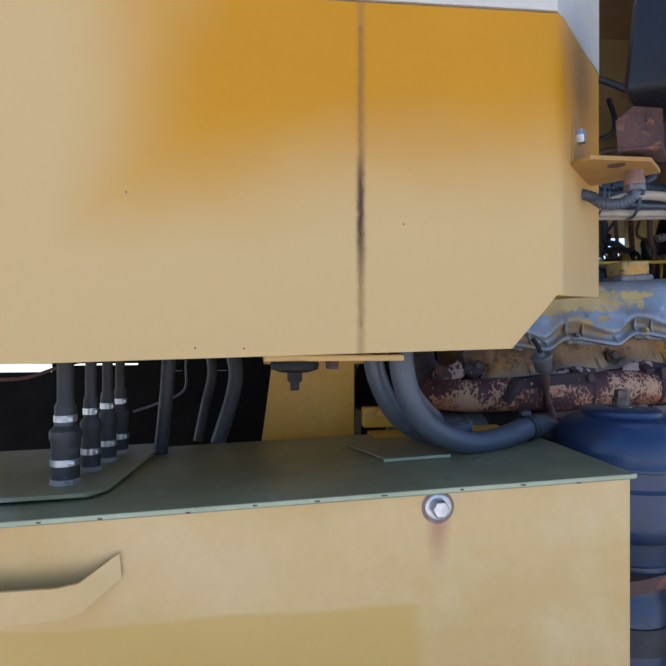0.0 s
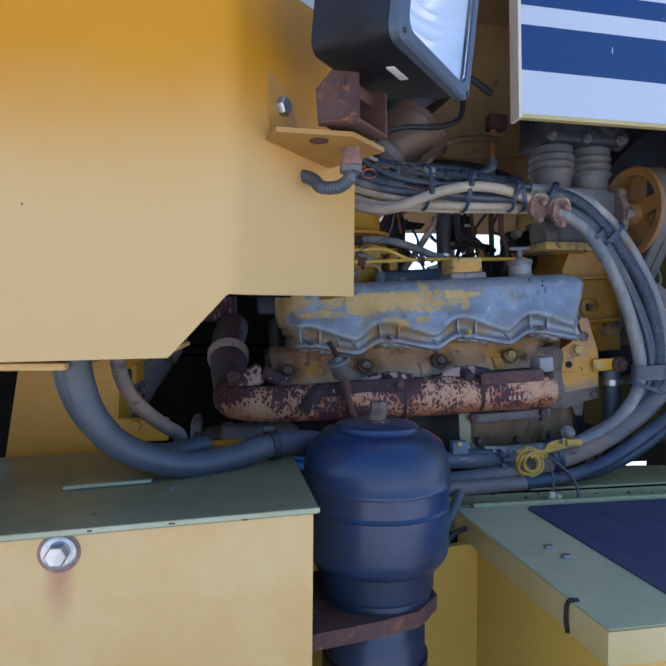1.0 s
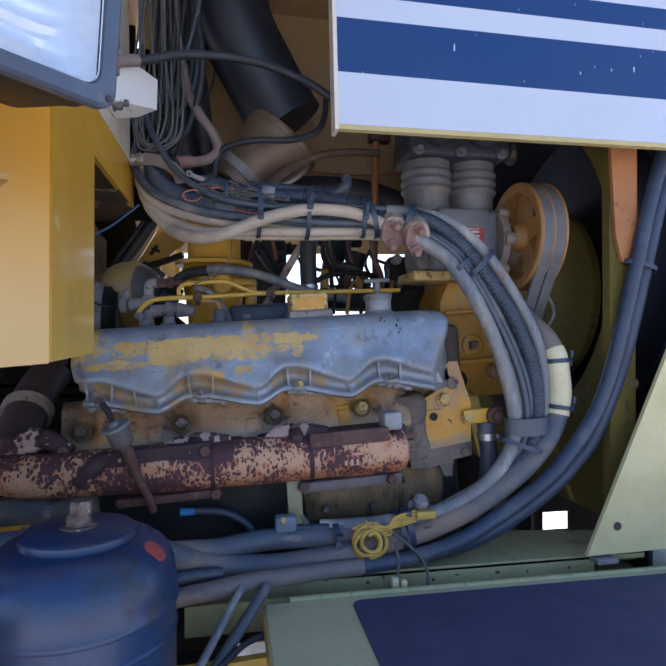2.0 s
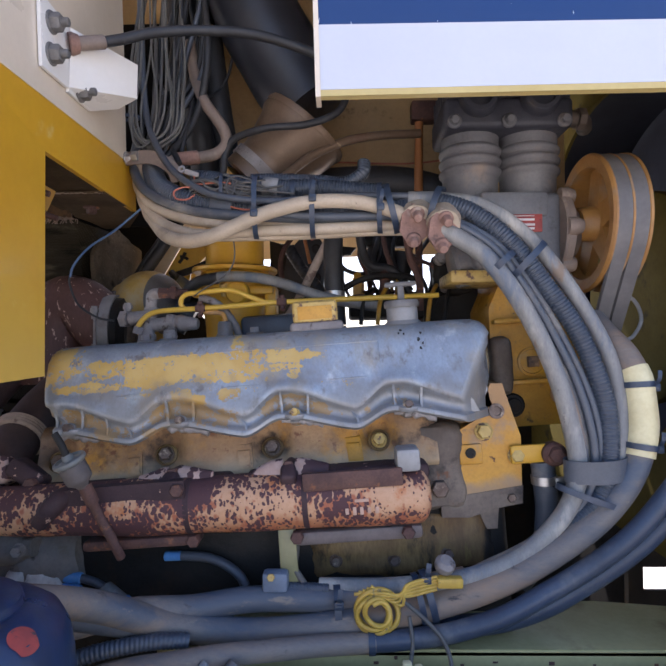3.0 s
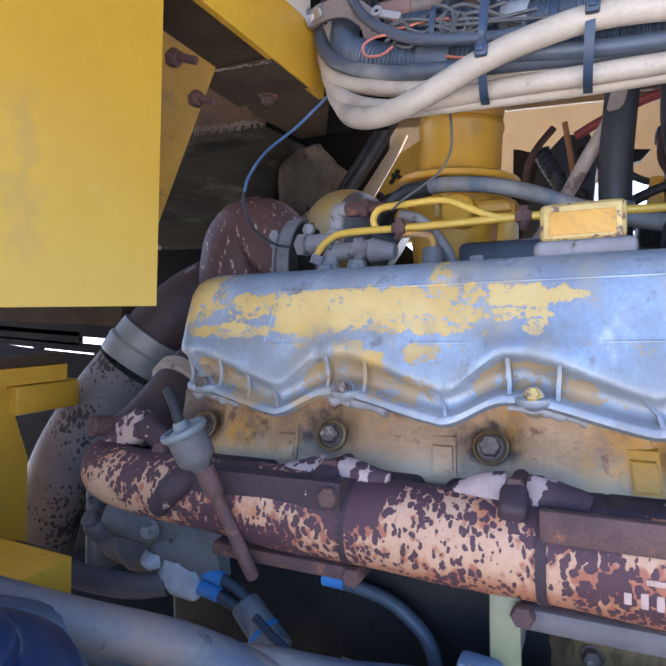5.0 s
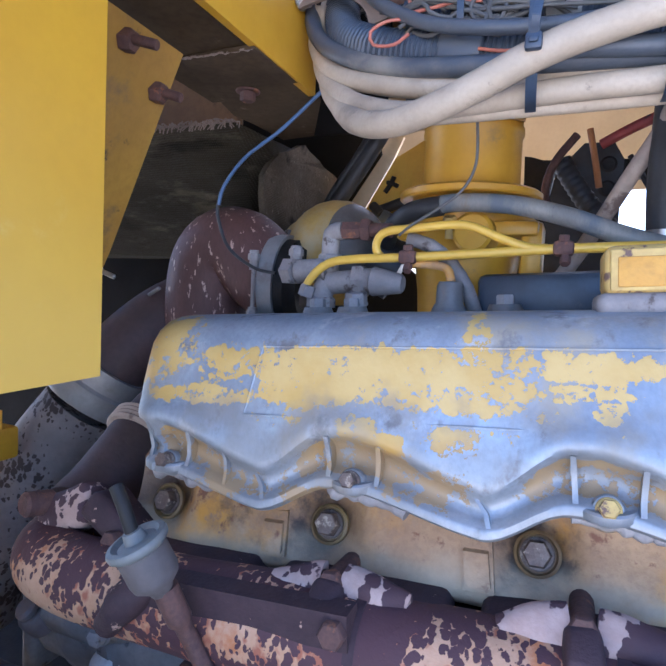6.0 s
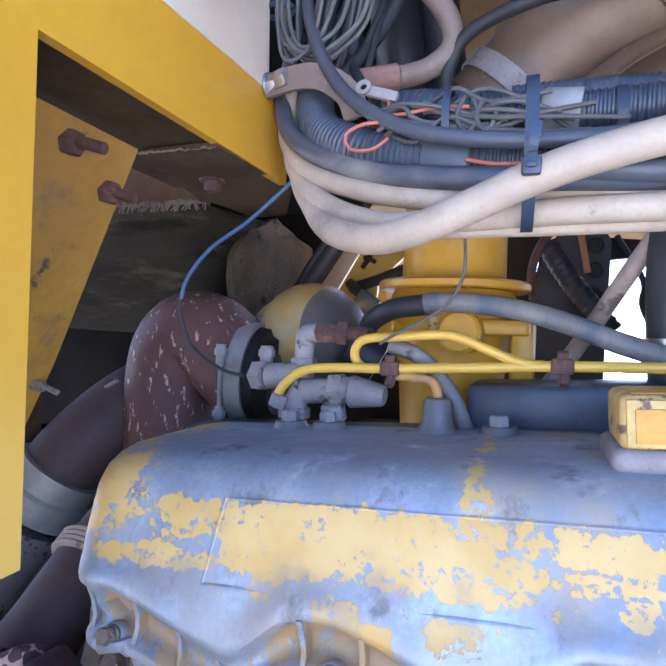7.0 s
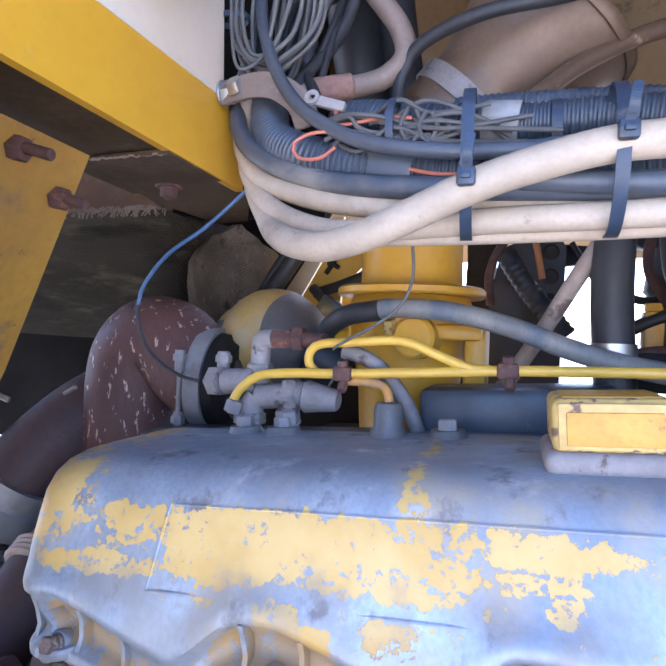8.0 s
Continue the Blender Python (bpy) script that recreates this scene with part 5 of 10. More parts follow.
# ---- deck box with grip mat ----
def deck_box():
    t = thing("step_box", (1.9, 1.25, 0.55), "pale green deck box with navy grip mat and hinged lid", "step box")
    bm = B()
    prism(bm, [(1.170, 0.925, 0.5), (2.9, 0.925, 0.5), (2.9, 1.545, 0.5), (1.170, 1.545, 0.5)], (0, 0, 0.60))
    part("body", bm, M_PANEL, t, "yellow body")
    bm = B()
    prism(bm, [(1.152, 0.90, 1.072), (2.92, 0.90, 1.072), (2.92, 1.53, 1.072), (1.152, 1.53, 1.072)], (0, 0, 0.056))
    soften(bm, 0.010, 4)
    lid = part("lid", bm, M_LIP, t, "tan-edged lid with pale green top")
    bm = B()
    prism(bm, [(1.157, 0.905, 1.1262), (2.915, 0.905, 1.1262), (2.915, 1.528, 1.1262), (1.157, 1.528, 1.1262)], (0, 0, 0.0042))
    soften(bm, 0.002, 2)
    part("lid_top", bm, M_DECK, lid, "pale green painted top")
    bm = B()
    prism(bm, [(1.342, 0.93, 1.130), (2.85, 0.93, 1.130), (2.85, 1.507, 1.130), (1.372, 1.507, 1.130), (1.356, 1.502, 1.130), (1.348, 1.488, 1.130)], (0, 0, 0.004))
    soften(bm, 0.0015)
    part("grip_mat", bm, M_MAT, lid, "navy blue grip mat")
    for x, y in ((1.250, 1.232), (1.258, 1.177)):
        bm = B()
        hexbolt(bm, (x, y, 1.130), (0, 0, 1), 0.019, 0.008, 0.0)
        part("bolt", bm, M_STEEL, lid, "zinc hex bolt")
    bm = B()
    tube(bm, [(1.166, 1.000, 1.131), (1.153, 1.003, 1.132), (1.147, 1.006, 1.122), (1.147, 1.008, 1.095), (1.149, 1.006, 1.072)], 0.0042, 8, 0.005)
    part("catch_hook", bm, M_DARK, lid, "small black catch strap")
    bm = B()
    cyl(bm, (1.21, 1.538, 1.130), (2.9, 1.538, 1.130), 0.007, seg=12)
    part("hinge_pin", bm, M_RAIL, t)
    for k in range(24):
        bm = B()
        cyl(bm, (1.212 + k * 0.070, 1.538, 1.130), (1.278 + k * 0.070, 1.538, 1.130), 0.0085, seg=12, bevel=0.001)
        part("hinge_knuckle", bm, M_RAIL, t)


deck_box()

# rail behind the deck box
t = thing("frame_rail", (1.8, 1.62, 1.0), "pale green painted channel rail along the engine bay's foot", "frame rail")
bm = B()
prism(bm, [(0.98, 1.552, 1.06), (2.9, 1.552, 1.06), (2.9, 1.552, 1.128), (0.98, 1.552, 1.128)], (0, 0.012, 0))
soften(bm, 0.003)
part("upright_flange", bm, M_RAIL, t)
bm = B()
prism(bm, [(0.98, 1.565, 1.075), (2.9, 1.565, 1.075), (2.9, 1.80, 1.075), (0.98, 1.80, 1.075)], (0, 0, 0.012))
part("web", bm, M_RAIL, t)
bm = B()
prism(bm, [(0.98, 1.612, 1.138), (2.03, 1.612, 1.138), (2.10, 1.60, 1.138), (2.17, 1.60, 1.138), (2.17, 1.78, 1.138), (1.93, 1.82, 1.138), (0.98, 1.82, 1.138)], (0, 0, 0.012))
prism(bm, [(0.98, 1.612, 1.088), (2.03, 1.612, 1.088), (2.03, 1.612, 1.144), (0.98, 1.612, 1.144)], (0, 0.010, 0))
soften(bm, 0.0025)
part("ledge", bm, M_LEDGE, t, "pale olive flat ledge under the hoses")
for k in range(16):
    bm = B()
    x = 1.3 + k * 0.09 + random.uniform(-0.03, 0.03)
    box(bm, (x, 1.6125, 1.130 + random.uniform(-0.012, 0.010)), (random.uniform(0.004, 0.012), 0.002, random.uniform(0.003, 0.009)), 0.001)
    part("paint_chip", bm, M_RUST, t)

# frame wall seen between the boxes
bm = B()
prism(bm, [(0.66, 1.38, 0.40), (1.17, 1.42, 0.40), (1.17, 1.42, 1.075), (0.98, 1.40, 1.075), (0.66, 1.38, 1.20)], (0, 0.02, 0))
tagged(part("frame_plate", bm, M_PANEL), "yellow frame plate standing between the two boxes", "frame plate")


# ---- engine: valve cover ----
def soft(a, b, x):
    t = min(1.0, max(0.0, (x - a) / (b - a)))
    return t * t * (3 - 2 * t)


DIPS = (-0.584, -0.348, -0.107, 0.125, 0.361)     # low points of the skirt's wave


def arch(u):
    """The skirt's wave: a steep rise after each low point, a short level stretch at the bolt, a long slope down to the next."""
    for a, b in zip(DIPS, DIPS[1:]):
        if a <= u <= b:
            p = (u - a) / (b - a)
            if p < 0.33:
                return soft(0.0, 0.33, p)
            if p < 0.44:
                return 1.0
            f = (p - 0.44) / 0.56
            return 1.0 - (0.65 * f + 0.35 * f * f * (3 - 2 * f))
    return 0.0


def roughen(bm, amount, freq, seed=0.0):
    """Casting skin: pushes every vertex about by smooth noise."""
    for v in bm.verts:
        v.co += noise.noise_vector(v.co * freq + Vector((seed, seed, seed))) * amount


def valve_cover():
    t = thing("valve_cover", (1.25, 1.8, 1.60), "bare aluminium engine valve cover with peeling yellow paint", "engine cover")
    uL, yF, yB = -0.554, 1.652, 2.02
    # rows (height, set back, inset at the ends, rise of the wave, extra set back on the wave)
    rows = [(-0.042, 0.014, 0.004, 0.029, 0.012), (-0.038, 0.006, 0.001, 0.029, 0.012), (-0.036, 0.004, 0.0, 0.029, 0.012), (-0.029, 0.004, 0.0, 0.029, 0.012), (-0.0265, 0.0060, 0.002, 0.029, 0.012), (-0.0215, 0.015, 0.010, 0.029, 0.015),
            (-0.0185, 0.0185, 0.016, 0.029, 0.018), (-0.0135, 0.0205, 0.020, 0.032, 0.020), (-0.007, 0.0205, 0.022, 0.036, 0.0195), (-0.002, 0.0175, 0.022, 0.040, 0.015), (0.002, 0.0145, 0.020, 0.042, 0.008), (0.007, 0.0125, 0.018, 0.043, 0.003), (0.014, 0.0135, 0.016, 0.042, 0.001),
            (0.026, 0.0170, 0.014, 0.036, 0.0), (0.043, 0.0215, 0.012, 0.025, 0.0), (0.062, 0.0280, 0.009, 0.013, 0.0), (0.085, 0.0355, 0.006, 0.004, 0.0), (0.118, 0.046, 0.003, 0, 0), (0.140, 0.055, 0.006, 0, 0),
            (0.156, 0.067, 0.015, 0, 0), (0.167, 0.084, 0.030, 0, 0), (0.173, 0.105, 0.05, 0, 0), (0.175, 0.13, 0.08, 0, 0)]
    bm = B()
    rings = []
    nf, rc = 250, 0.042

    def warm_end(y, w, e):
        """The end wall runs back at a slant from the front corner, then straight."""
        lip = 0.008 if w < -0.022 else 0.0
        return min(0.428 + lip * 0.6 - 0.35 * max(0.0, e - 0.006) * (w > 0.12), 0.353 + 0.80 * (y - 1.668) + 0.25 * max(w, 0.0) + lip)
    for w, f, e, rise, back in rows:
        a, y0, y1 = uL + (0.3 * e + 0.034 if w < -0.01 else 0.026 if w < 0.003 else e if w < 0.10 else 0.006 + 0.22 * e), yF + f, yB - f * 0.5
        b = warm_end(y0, w, e)
        rb = 0.007 if w < 0.13 else 0.007 + 0.5 * e
        ring = []
        for k in range(nf + 1):                     # front, left to right
            u = a + rc + (b - rb - a - rc) * k / nf
            sc = arch(u)
            ring.append((u, y0 + back * sc + 0.0008 * noise.noise((u * 30, w * 30, 1.3)), w + rise * sc))
        for k, d in enumerate((0.35, 0.75, 1.4, 3.0)):
            y = y0 + rb * d
            ring.append((warm_end(y, w, e) - rb * (0.62, 0.28, 0.05, 0.0)[k], y, w))
        for k in range(1, 6):
            y = y0 + 3.0 * rb + (y1 - 0.03 - y0 - 3.0 * rb) * k / 5
            ring.append((warm_end(y, w, e), y, w))
        bx = warm_end(y1 - 0.03, w, e)
        for i in range(1, 7):
            an = radians(15 * i)
            ring.append((bx - 0.03 + 0.03 * math.cos(an), y1 - 0.03 + 0.03 * math.sin(an), w))
        for cx, cy, a0 in ((a + rc, y1 - rc, 90), (a + rc, y0 + rc, 180)):
            for i in range(7):
                an = radians(a0 + 15 * i)
                if a0 == 180 and i == 6:
                    continue
                ring.append((cx + rc * math.cos(an), cy + rc * math.sin(an), w + rise * arch(a + rc)))
        rings.append([bm.verts.new(p) for p in ring])
    for p, q in zip(rings, rings[1:]):
        for k in range(len(p)):
            j = (k + 1) % len(p)
            bm.faces.new((p[k], p[j], q[j], q[k]))
    bm.faces.new(rings[-1])
    shell = part("cover_shell", bm, M_COVER, t, m=ENG, angle=42)

    def rib(u, lean=0.0, wide=0.005):
        s, s2 = arch(u), arch(u + lean)
        lo, hi = -0.026 + 0.029 * s, 0.004 + 0.038 * s2
        y, y2 = 1.6585 + 0.012 * s, 1.6655 + 0.004 * s2
        bm = B()
        prism(bm, [(u, y, lo), (u, y + 0.030, lo), (u + lean, y2 + 0.030, hi + 0.006), (u + lean, y2, hi + 0.004), (u + lean * 0.75, y2 + 0.005, hi - 0.010), (u + lean * 0.2, y + 0.006, lo + 0.012)], (wide, 0, 0))
        soften(bm, 0.0018)
        part("rib", bm, M_COVER, shell, m=ENG)
    for b in (-0.476, -0.241, 0.0, 0.237):
        rib(b - 0.029, -0.002)
        rib(b + 0.025, 0.002)
        bm = B()
        lathe(bm, [(0, -0.03), (0.0170, -0.03), (0.0145, 0.004), (0.0125, 0.007), (0, 0.007)], (b, 1.676, -0.002), (0, -0.92, 0.40), 24)
        part("bolt_boss", bm, M_COVER, shell, m=ENG)
        # lobe of the flange below the bolt
        bm = B()
        lathe(bm, [(0, 0), (0.024, 0), (0.026, 0.003), (0.026, 0.009), (0.024, 0.011), (0, 0.011)], (b, 1.684, -0.0265 + 0.018 * arch(b)), (0, -0.10, 1), 24)
        part("flange_lobe", bm, M_COVER, shell, m=ENG)
        bm = B()
        hexbolt(bm, (b, 1.6690, 0.001), (0, -0.92, 0.40), 0.0155, 0.011, 0.0110)
        part("bolt", bm, M_BOLTY if b == 0.0 else M_BOLT, shell, "small hex bolt with old yellow paint" if b == 0.0 else "small dark worn hex bolt", m=ENG)
    for u in DIPS[1:4]:
        rib(u + 0.004, -0.017, 0.0045)
    rib(-0.395, -0.004, 0.004)
    # webs on the slanted warm end
    for y, w0 in ((1.690, 0.0), (1.745, 0.02)):
        bm = B()
        u = 0.353 + 0.80 * (y - 1.668)
        prism(bm, [(u - 0.004, y, -0.024), (u + 0.018, y, -0.024), (u + 0.010, y, -0.008), (u + 0.007, y, w0), (u - 0.002, y, w0 + 0.010)], (-0.0015, 0.003, 0))
        soften(bm, 0.0008)
        part("rib", bm, M_COVER, shell, m=ENG)
    # sealant squeezed out below the flange beside each bolt
    for b in (-0.476, -0.241, 0.0, 0.237):
        bm = B()
        pts = [(b - 0.030 + 0.011 * k, 1.674 + 0.008 * arch(b - 0.030 + 0.011 * k) + 0.003 * noise.noise((b * 9, k * 1.3, 0.4)), -0.044 + 0.029 * arch(b - 0.030 + 0.011 * k) + 0.004 * noise.noise((b * 7, k * 0.9, 2.2))) for k in range(9)]
        tube(bm, pts, 0.0085, 10, 0.004, rfun=lambda d: 0.45 + 1.5 * abs(noise.noise((b * 5, d * 55, 1.1))))
        part("sealant_bead", bm, M_FIT, shell, "grey-brown squeezed-out sealant", m=ENG)
    # raised outline of the name panel, lying on the sloping face
    def face(u, w):
        pr = [(w_, 1.652 + f) for w_, f, *_ in rows]
        for (w0, y0), (w1, y1) in zip(pr, pr[1:]):
            if w0 <= w <= w1:
                return Vector((u, y0 + (y1 - y0) * (w - w0) / (w1 - w0) - 0.0005, w))
    bm = B()
    for p, q in (((-0.362, 0.138), (0.185, 0.140)), ((0.185, 0.140), (0.185, 0.066)), ((0.185, 0.066), (-0.375, 0.062)), ((-0.375, 0.062), (-0.362, 0.138))):
        path = [face(p[0] + (q[0] - p[0]) * k / 14, p[1] + (q[1] - p[1]) * k / 14) for k in range(15)]
        sweep(bm, path, 0.0016, 6)
    part("panel_outline", bm, M_COVER, shell, m=ENG)
    for u, w, r in ((0.237, 0.158, 0.004), (0.243, 0.150, 0.003), (0.272, 0.136, 0.005), (0.279, 0.150, 0.0035), (0.275, 0.118, 0.004), (0.252, 0.080, 0.006), (0.281, 0.128, 0.003), (0.232, 0.152, 0.003)):
        bm = B()
        c = face(u, w)
        n_, u_, v_ = frame_of((0, -0.93, 0.33))
        rim = [bm.verts.new(c + n_ * 0.0006 + (u_ * math.cos(a) * 0.7 + v_ * math.sin(a)) * r * (0.7 + 0.6 * random.random())) for a in (2 * math.pi * k / 9 for k in range(9))]
        top = bm.verts.new(c + n_ * 0.0014)
        for k in range(9):
            bm.faces.new((rim[k], rim[(k + 1) % 9], top))
        part("dark_scab", bm, M_DARK, shell, "dark flaked spot", m=ENG)
    # cap with yellow rectangular housing
    bm = B()
    box(bm, (0.054, 1.815, 0.180), (0.122, 0.115, 0.026), 0.010, seg=3)
    part("breather_base", bm, M_FIT, t, "dirty grey breather base", m=ENG)
    bm = B()
    box(bm, (0.052, 1.81, 0.215), (0.102, 0.095, 0.050), 0.008, seg=3)
    box(bm, (0.052, 1.7615, 0.215), (0.092, 0.004, 0.042), 0.002)
    bb = part("breather_box", bm, M_BOLTY, t, "yellow painted breather box with worn pale edges", m=ENG)
    bm = B()
    box(bm, (0.052, 1.7595, 0.213), (0.078, 0.003, 0.030), 0.0012)
    box(bm, (0.052, 1.81, 0.2402), (0.082, 0.074, 0.0016), 0.0006)
    part("box_face", bm, M_YEL, bb, "orange-yellow painted face", m=ENG)
    # oil filler with tee cap
    bm = B()
    lathe(bm, [(0, 0.15), (0.050, 0.15), (0.050, 0.168), (0.036, 0.182), (0.036, 0.212), (0.034, 0.215), (0, 0.215)], (0.252, 1.80, 0), (0, 0, 1), 32)
    part("filler_neck", bm, M_COLLAR, t, "worn grey filler neck", m=ENG)
    bm = B()
    lathe(bm, [(0, 0.212), (0.040, 0.212), (0.041, 0.222), (0.038, 0.228), (0, 0.228)], (0.252, 1.80, 0), (0, 0, 1), 32)
    box(bm, (0.252, 1.80, 0.245), (0.016, 0.014, 0.04), 0.004)
    box(bm, (0.252, 1.80, 0.266), (0.074, 0.016, 0.012), 0.005)
    part("filler_cap", bm, M_GREYM, t, "dull tee-handled filler cap", m=ENG)
    return t


valve_cover()


# ---- engine block and head ----
def engine_block():
    t = thing("engine_block", (1.25, 2.1, 1.0), "dirty yellow cast-iron V engine block and cylinder head", "engine")
    bm = B()
    box(bm, (-0.10, 1.91, -0.085), (0.97, 0.25, 0.125), 0.012, seg=3)
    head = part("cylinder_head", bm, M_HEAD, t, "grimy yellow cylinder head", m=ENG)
    # scalloped front wall, hollowed round each bolt
    bolts = (-0.540, -0.299, -0.062, 0.175)
    bm = B()
    cols, lines, grid = 150, 16, []
    for i in range(cols + 1):
        u = -0.585 + 0.885 * i / cols
        near = max(math.exp(-((u - b) / 0.040) ** 4) for b in bolts)
        col = []
        for j in range(lines + 1):
            w = -0.006 - 0.148 * j / lines
            deep = max(math.exp(-(((u - b) / 0.036) ** 2 + ((w + 0.078) / 0.040) ** 2) ** 1.6) for b in bolts)
            y = 1.752 - 0.034 * soft(0.15, 0.85, j / lines) + 0.016 * near * (1 - j / lines) + 0.026 * deep + 0.004 * noise.noise((u * 22, w * 22, 3.1))
            if j < 2:
                y += 0.012 * (2 - j)
            if j > lines - 3:
                y += 0.008 * (j - lines + 3) ** 1.5
            col.append(bm.verts.new((u, y, w + 0.012 * near * (j / lines) ** 2)))
        grid.append(col)
    for p, q in zip(grid, grid[1:]):
        for j in range(lines):
            bm.faces.new((p[j], p[j + 1], q[j + 1], q[j]))
    for edge in ([c[0] for c in grid], [c[-1] for c in grid], grid[0], grid[-1]):
        back = [bm.verts.new((v.co.x, 1.80, v.co.z)) for v in edge]
        for k in range(len(edge) - 1):
            bm.faces.new((edge[k], edge[k + 1], back[k + 1], back[k]))
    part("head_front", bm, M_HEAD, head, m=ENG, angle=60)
    for b in (-0.540, -0.299, -0.062, 0.175):
        bm = B()
        lathe(bm, [(0.0, 0), (0.024, 0), (0.024, 0.006), (0.021, 0.008), (0.019, 0.003), (0, 0.003)], (b, 1.752, -0.082), (0, -0.93, 0.37), 28)
        part("bolt_seat", bm, M_GRIME, head, m=ENG)
        bm = B()
        hexbolt(bm, (b, 1.750, -0.081), (0, -0.93, 0.37), 0.026, 0.014, 0.0175)
        part("head_bolt", bm, M_BOLT if b < 0.1 else M_BOLTY, head, "large hex head bolt", m=ENG)
    for c in (-0.365, -0.122, 0.118):
        bm = B()
        prism(bm, [(c - 0.018, 1.7380, -0.068), (c + 0.015, 1.7380, -0.068), (c + 0.020, 1.7150, -0.116), (c - 0.013, 1.7150, -0.116)], (0, 0.034, 0.008))
        soften(bm, 0.0025)
        prism(bm, [(c - 0.014, 1.7280, -0.080), (c + 0.012, 1.7280, -0.080), (c + 0.016, 1.7125, -0.111), (c - 0.010, 1.7125, -0.111)], (0, 0.016, 0.006))
        part("casting_pad", bm, M_HEAD if c < 0 else M_YEL, head, m=ENG)
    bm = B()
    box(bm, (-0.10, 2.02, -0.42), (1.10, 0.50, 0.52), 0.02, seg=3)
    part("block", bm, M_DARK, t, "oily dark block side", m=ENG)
    bm = B()
    box(bm, (0.21, 1.815, -0.320), (0.42, 0.10, 0.13), 0.018, seg=3)
    bmesh.ops.subdivide_edges(bm, edges=[e for e in bm.edges if e.calc_length() > 0.05], cuts=9, use_grid_fill=True)
    roughen(bm, 0.010, 14, 2.0)
    roughen(bm, 0.004, 45, 5.0)
    sc = part("block_side_cover", bm, M_GRIME, t, "brown-black greasy side cover", m=ENG, angle=70)
    for u, w in ((0.06, -0.345), (0.19, -0.352), (0.31, -0.345)):
        bm = B()
        hexbolt(bm, (u, 1.766, w), (0, -1, 0.1), 0.020, 0.012, 0.015)
        part("cover_bolt", bm, M_BOLT, sc, "greasy hex bolt", m=ENG)
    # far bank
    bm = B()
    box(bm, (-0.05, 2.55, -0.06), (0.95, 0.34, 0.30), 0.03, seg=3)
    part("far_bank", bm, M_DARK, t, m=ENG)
    # valley: dark rail behind the cover, lugs with bolts
    bm = B()
    box(bm, (-0.10, 2.02, 0.13), (1.0, 0.10, 0.07), 0.01)
    box(bm, (-0.03, 2.05, 0.18), (0.26, 0.10, 0.10), 0.012)
    part("rocker_rail", bm, M_CORR, t, "dark blue-grey valley casting", m=ENG)
    bm = B()
    prism(bm, [(-0.46, 1.905, 0.150), (-0.10, 1.905, 0.150), (0.0, 1.905, 0.150), (0.0, 1.99, 0.150), (-0.46, 1.99, 0.150)], (0, 0, 0.022))
    soften(bm, 0.004)
    part("valley_plate", bm, M_GREYM, t, "grimy grey valley plate", m=ENG)
    for u in (-0.392, -0.335, -0.112, 0.10):
        bm = B()
        lathe(bm, [(0, 0), (0.042, 0), (0.034, 0.010), (0.024, 0.024), (0.021, 0.032), (0, 0.032)], (u, 1.930, 0.152), (0, 0, 1), 24)
        part("lug", bm, M_GREYM, t, m=ENG)
        bm = B()
        hexbolt(bm, (u, 1.930, 0.184), (0, 0, 1), 0.022, 0.013)
        part("lug_bolt", bm, M_FIT, t, m=ENG)
    # timing housing at the right end
    bm = B()
    prism(bm, [(0.470, 1.915, -0.10), (0.70, 1.915, -0.10), (0.70, 1.915, 0.20), (0.66, 1.915, 0.275), (0.52, 1.915, 0.275), (0.482, 1.915, 0.20)], (0, 0.25, 0))
    soften(bm, 0.012, 3)
    part("timing_housing", bm, M_YEL, t, "yellow timing gear housing", m=ENG)
    bm = B()
    box(bm, (0.497, 1.905, 0.055), (0.050, 0.06, 0.145), 0.016, seg=3)
    bmesh.ops.subdivide_edges(bm, edges=[e for e in bm.edges if e.calc_length() > 0.03], cuts=4, use_grid_fill=True)
    roughen(bm, 0.007, 26, 3.0)
    part("oil_drain_lump", bm, M_SOOTC, t, "sooty brown lump beside the cover", m=ENG, angle=60)
    for u, w, wide in ((0.585, 0.165, 0.20), (0.600, 0.012, 0.17)):
        bm = B()
        box(bm, (u, 1.925, w), (wide, 0.08, 0.012), 0.004)
        part("housing_ledge", bm, M_YEL, t, m=ENG)
    bm = B()
    lathe(bm, [(0, 0), (0.036, 0), (0.036, 0.008), (0.031, 0.010), (0.029, 0.004), (0, 0.004)], (0.578, 1.915, 0.060), (0, -1, 0), 28)
    part("plug_ring", bm, M_YEL, t, m=ENG)
    bm = B()
    box(bm, (0.578, 1.903, 0.060), (0.026, 0.018, 0.026), 0.002)
    part("square_plug", bm, M_HEAD, t, "square-headed plug", m=ENG)
    bm = B()
    cyl(bm, (0.520, 1.90, -0.045), (0.520, 1.96, -0.045), 0.030, seg=24, bevel=0.004)
    cyl(bm, (0.520, 1.905, -0.045), (0.520, 1.890, -0.045), 0.020, seg=20, bevel=0.003)
    part("cover_disc", bm, M_DARK, t, m=ENG)
    bm = B()
    cyl(bm, (0.64, 1.915, -0.025), (0.64, 1.87, -0.025), 0.024, seg=18, bevel=0.003)
    hexbolt(bm, (0.64, 1.872, -0.025), (0, -1, 0), 0.028, 0.012)
    part("side_plug", bm, M_HEAD, t, "grimy plug on the timing housing", m=ENG)
    # right end block below the cover
    bm = B()
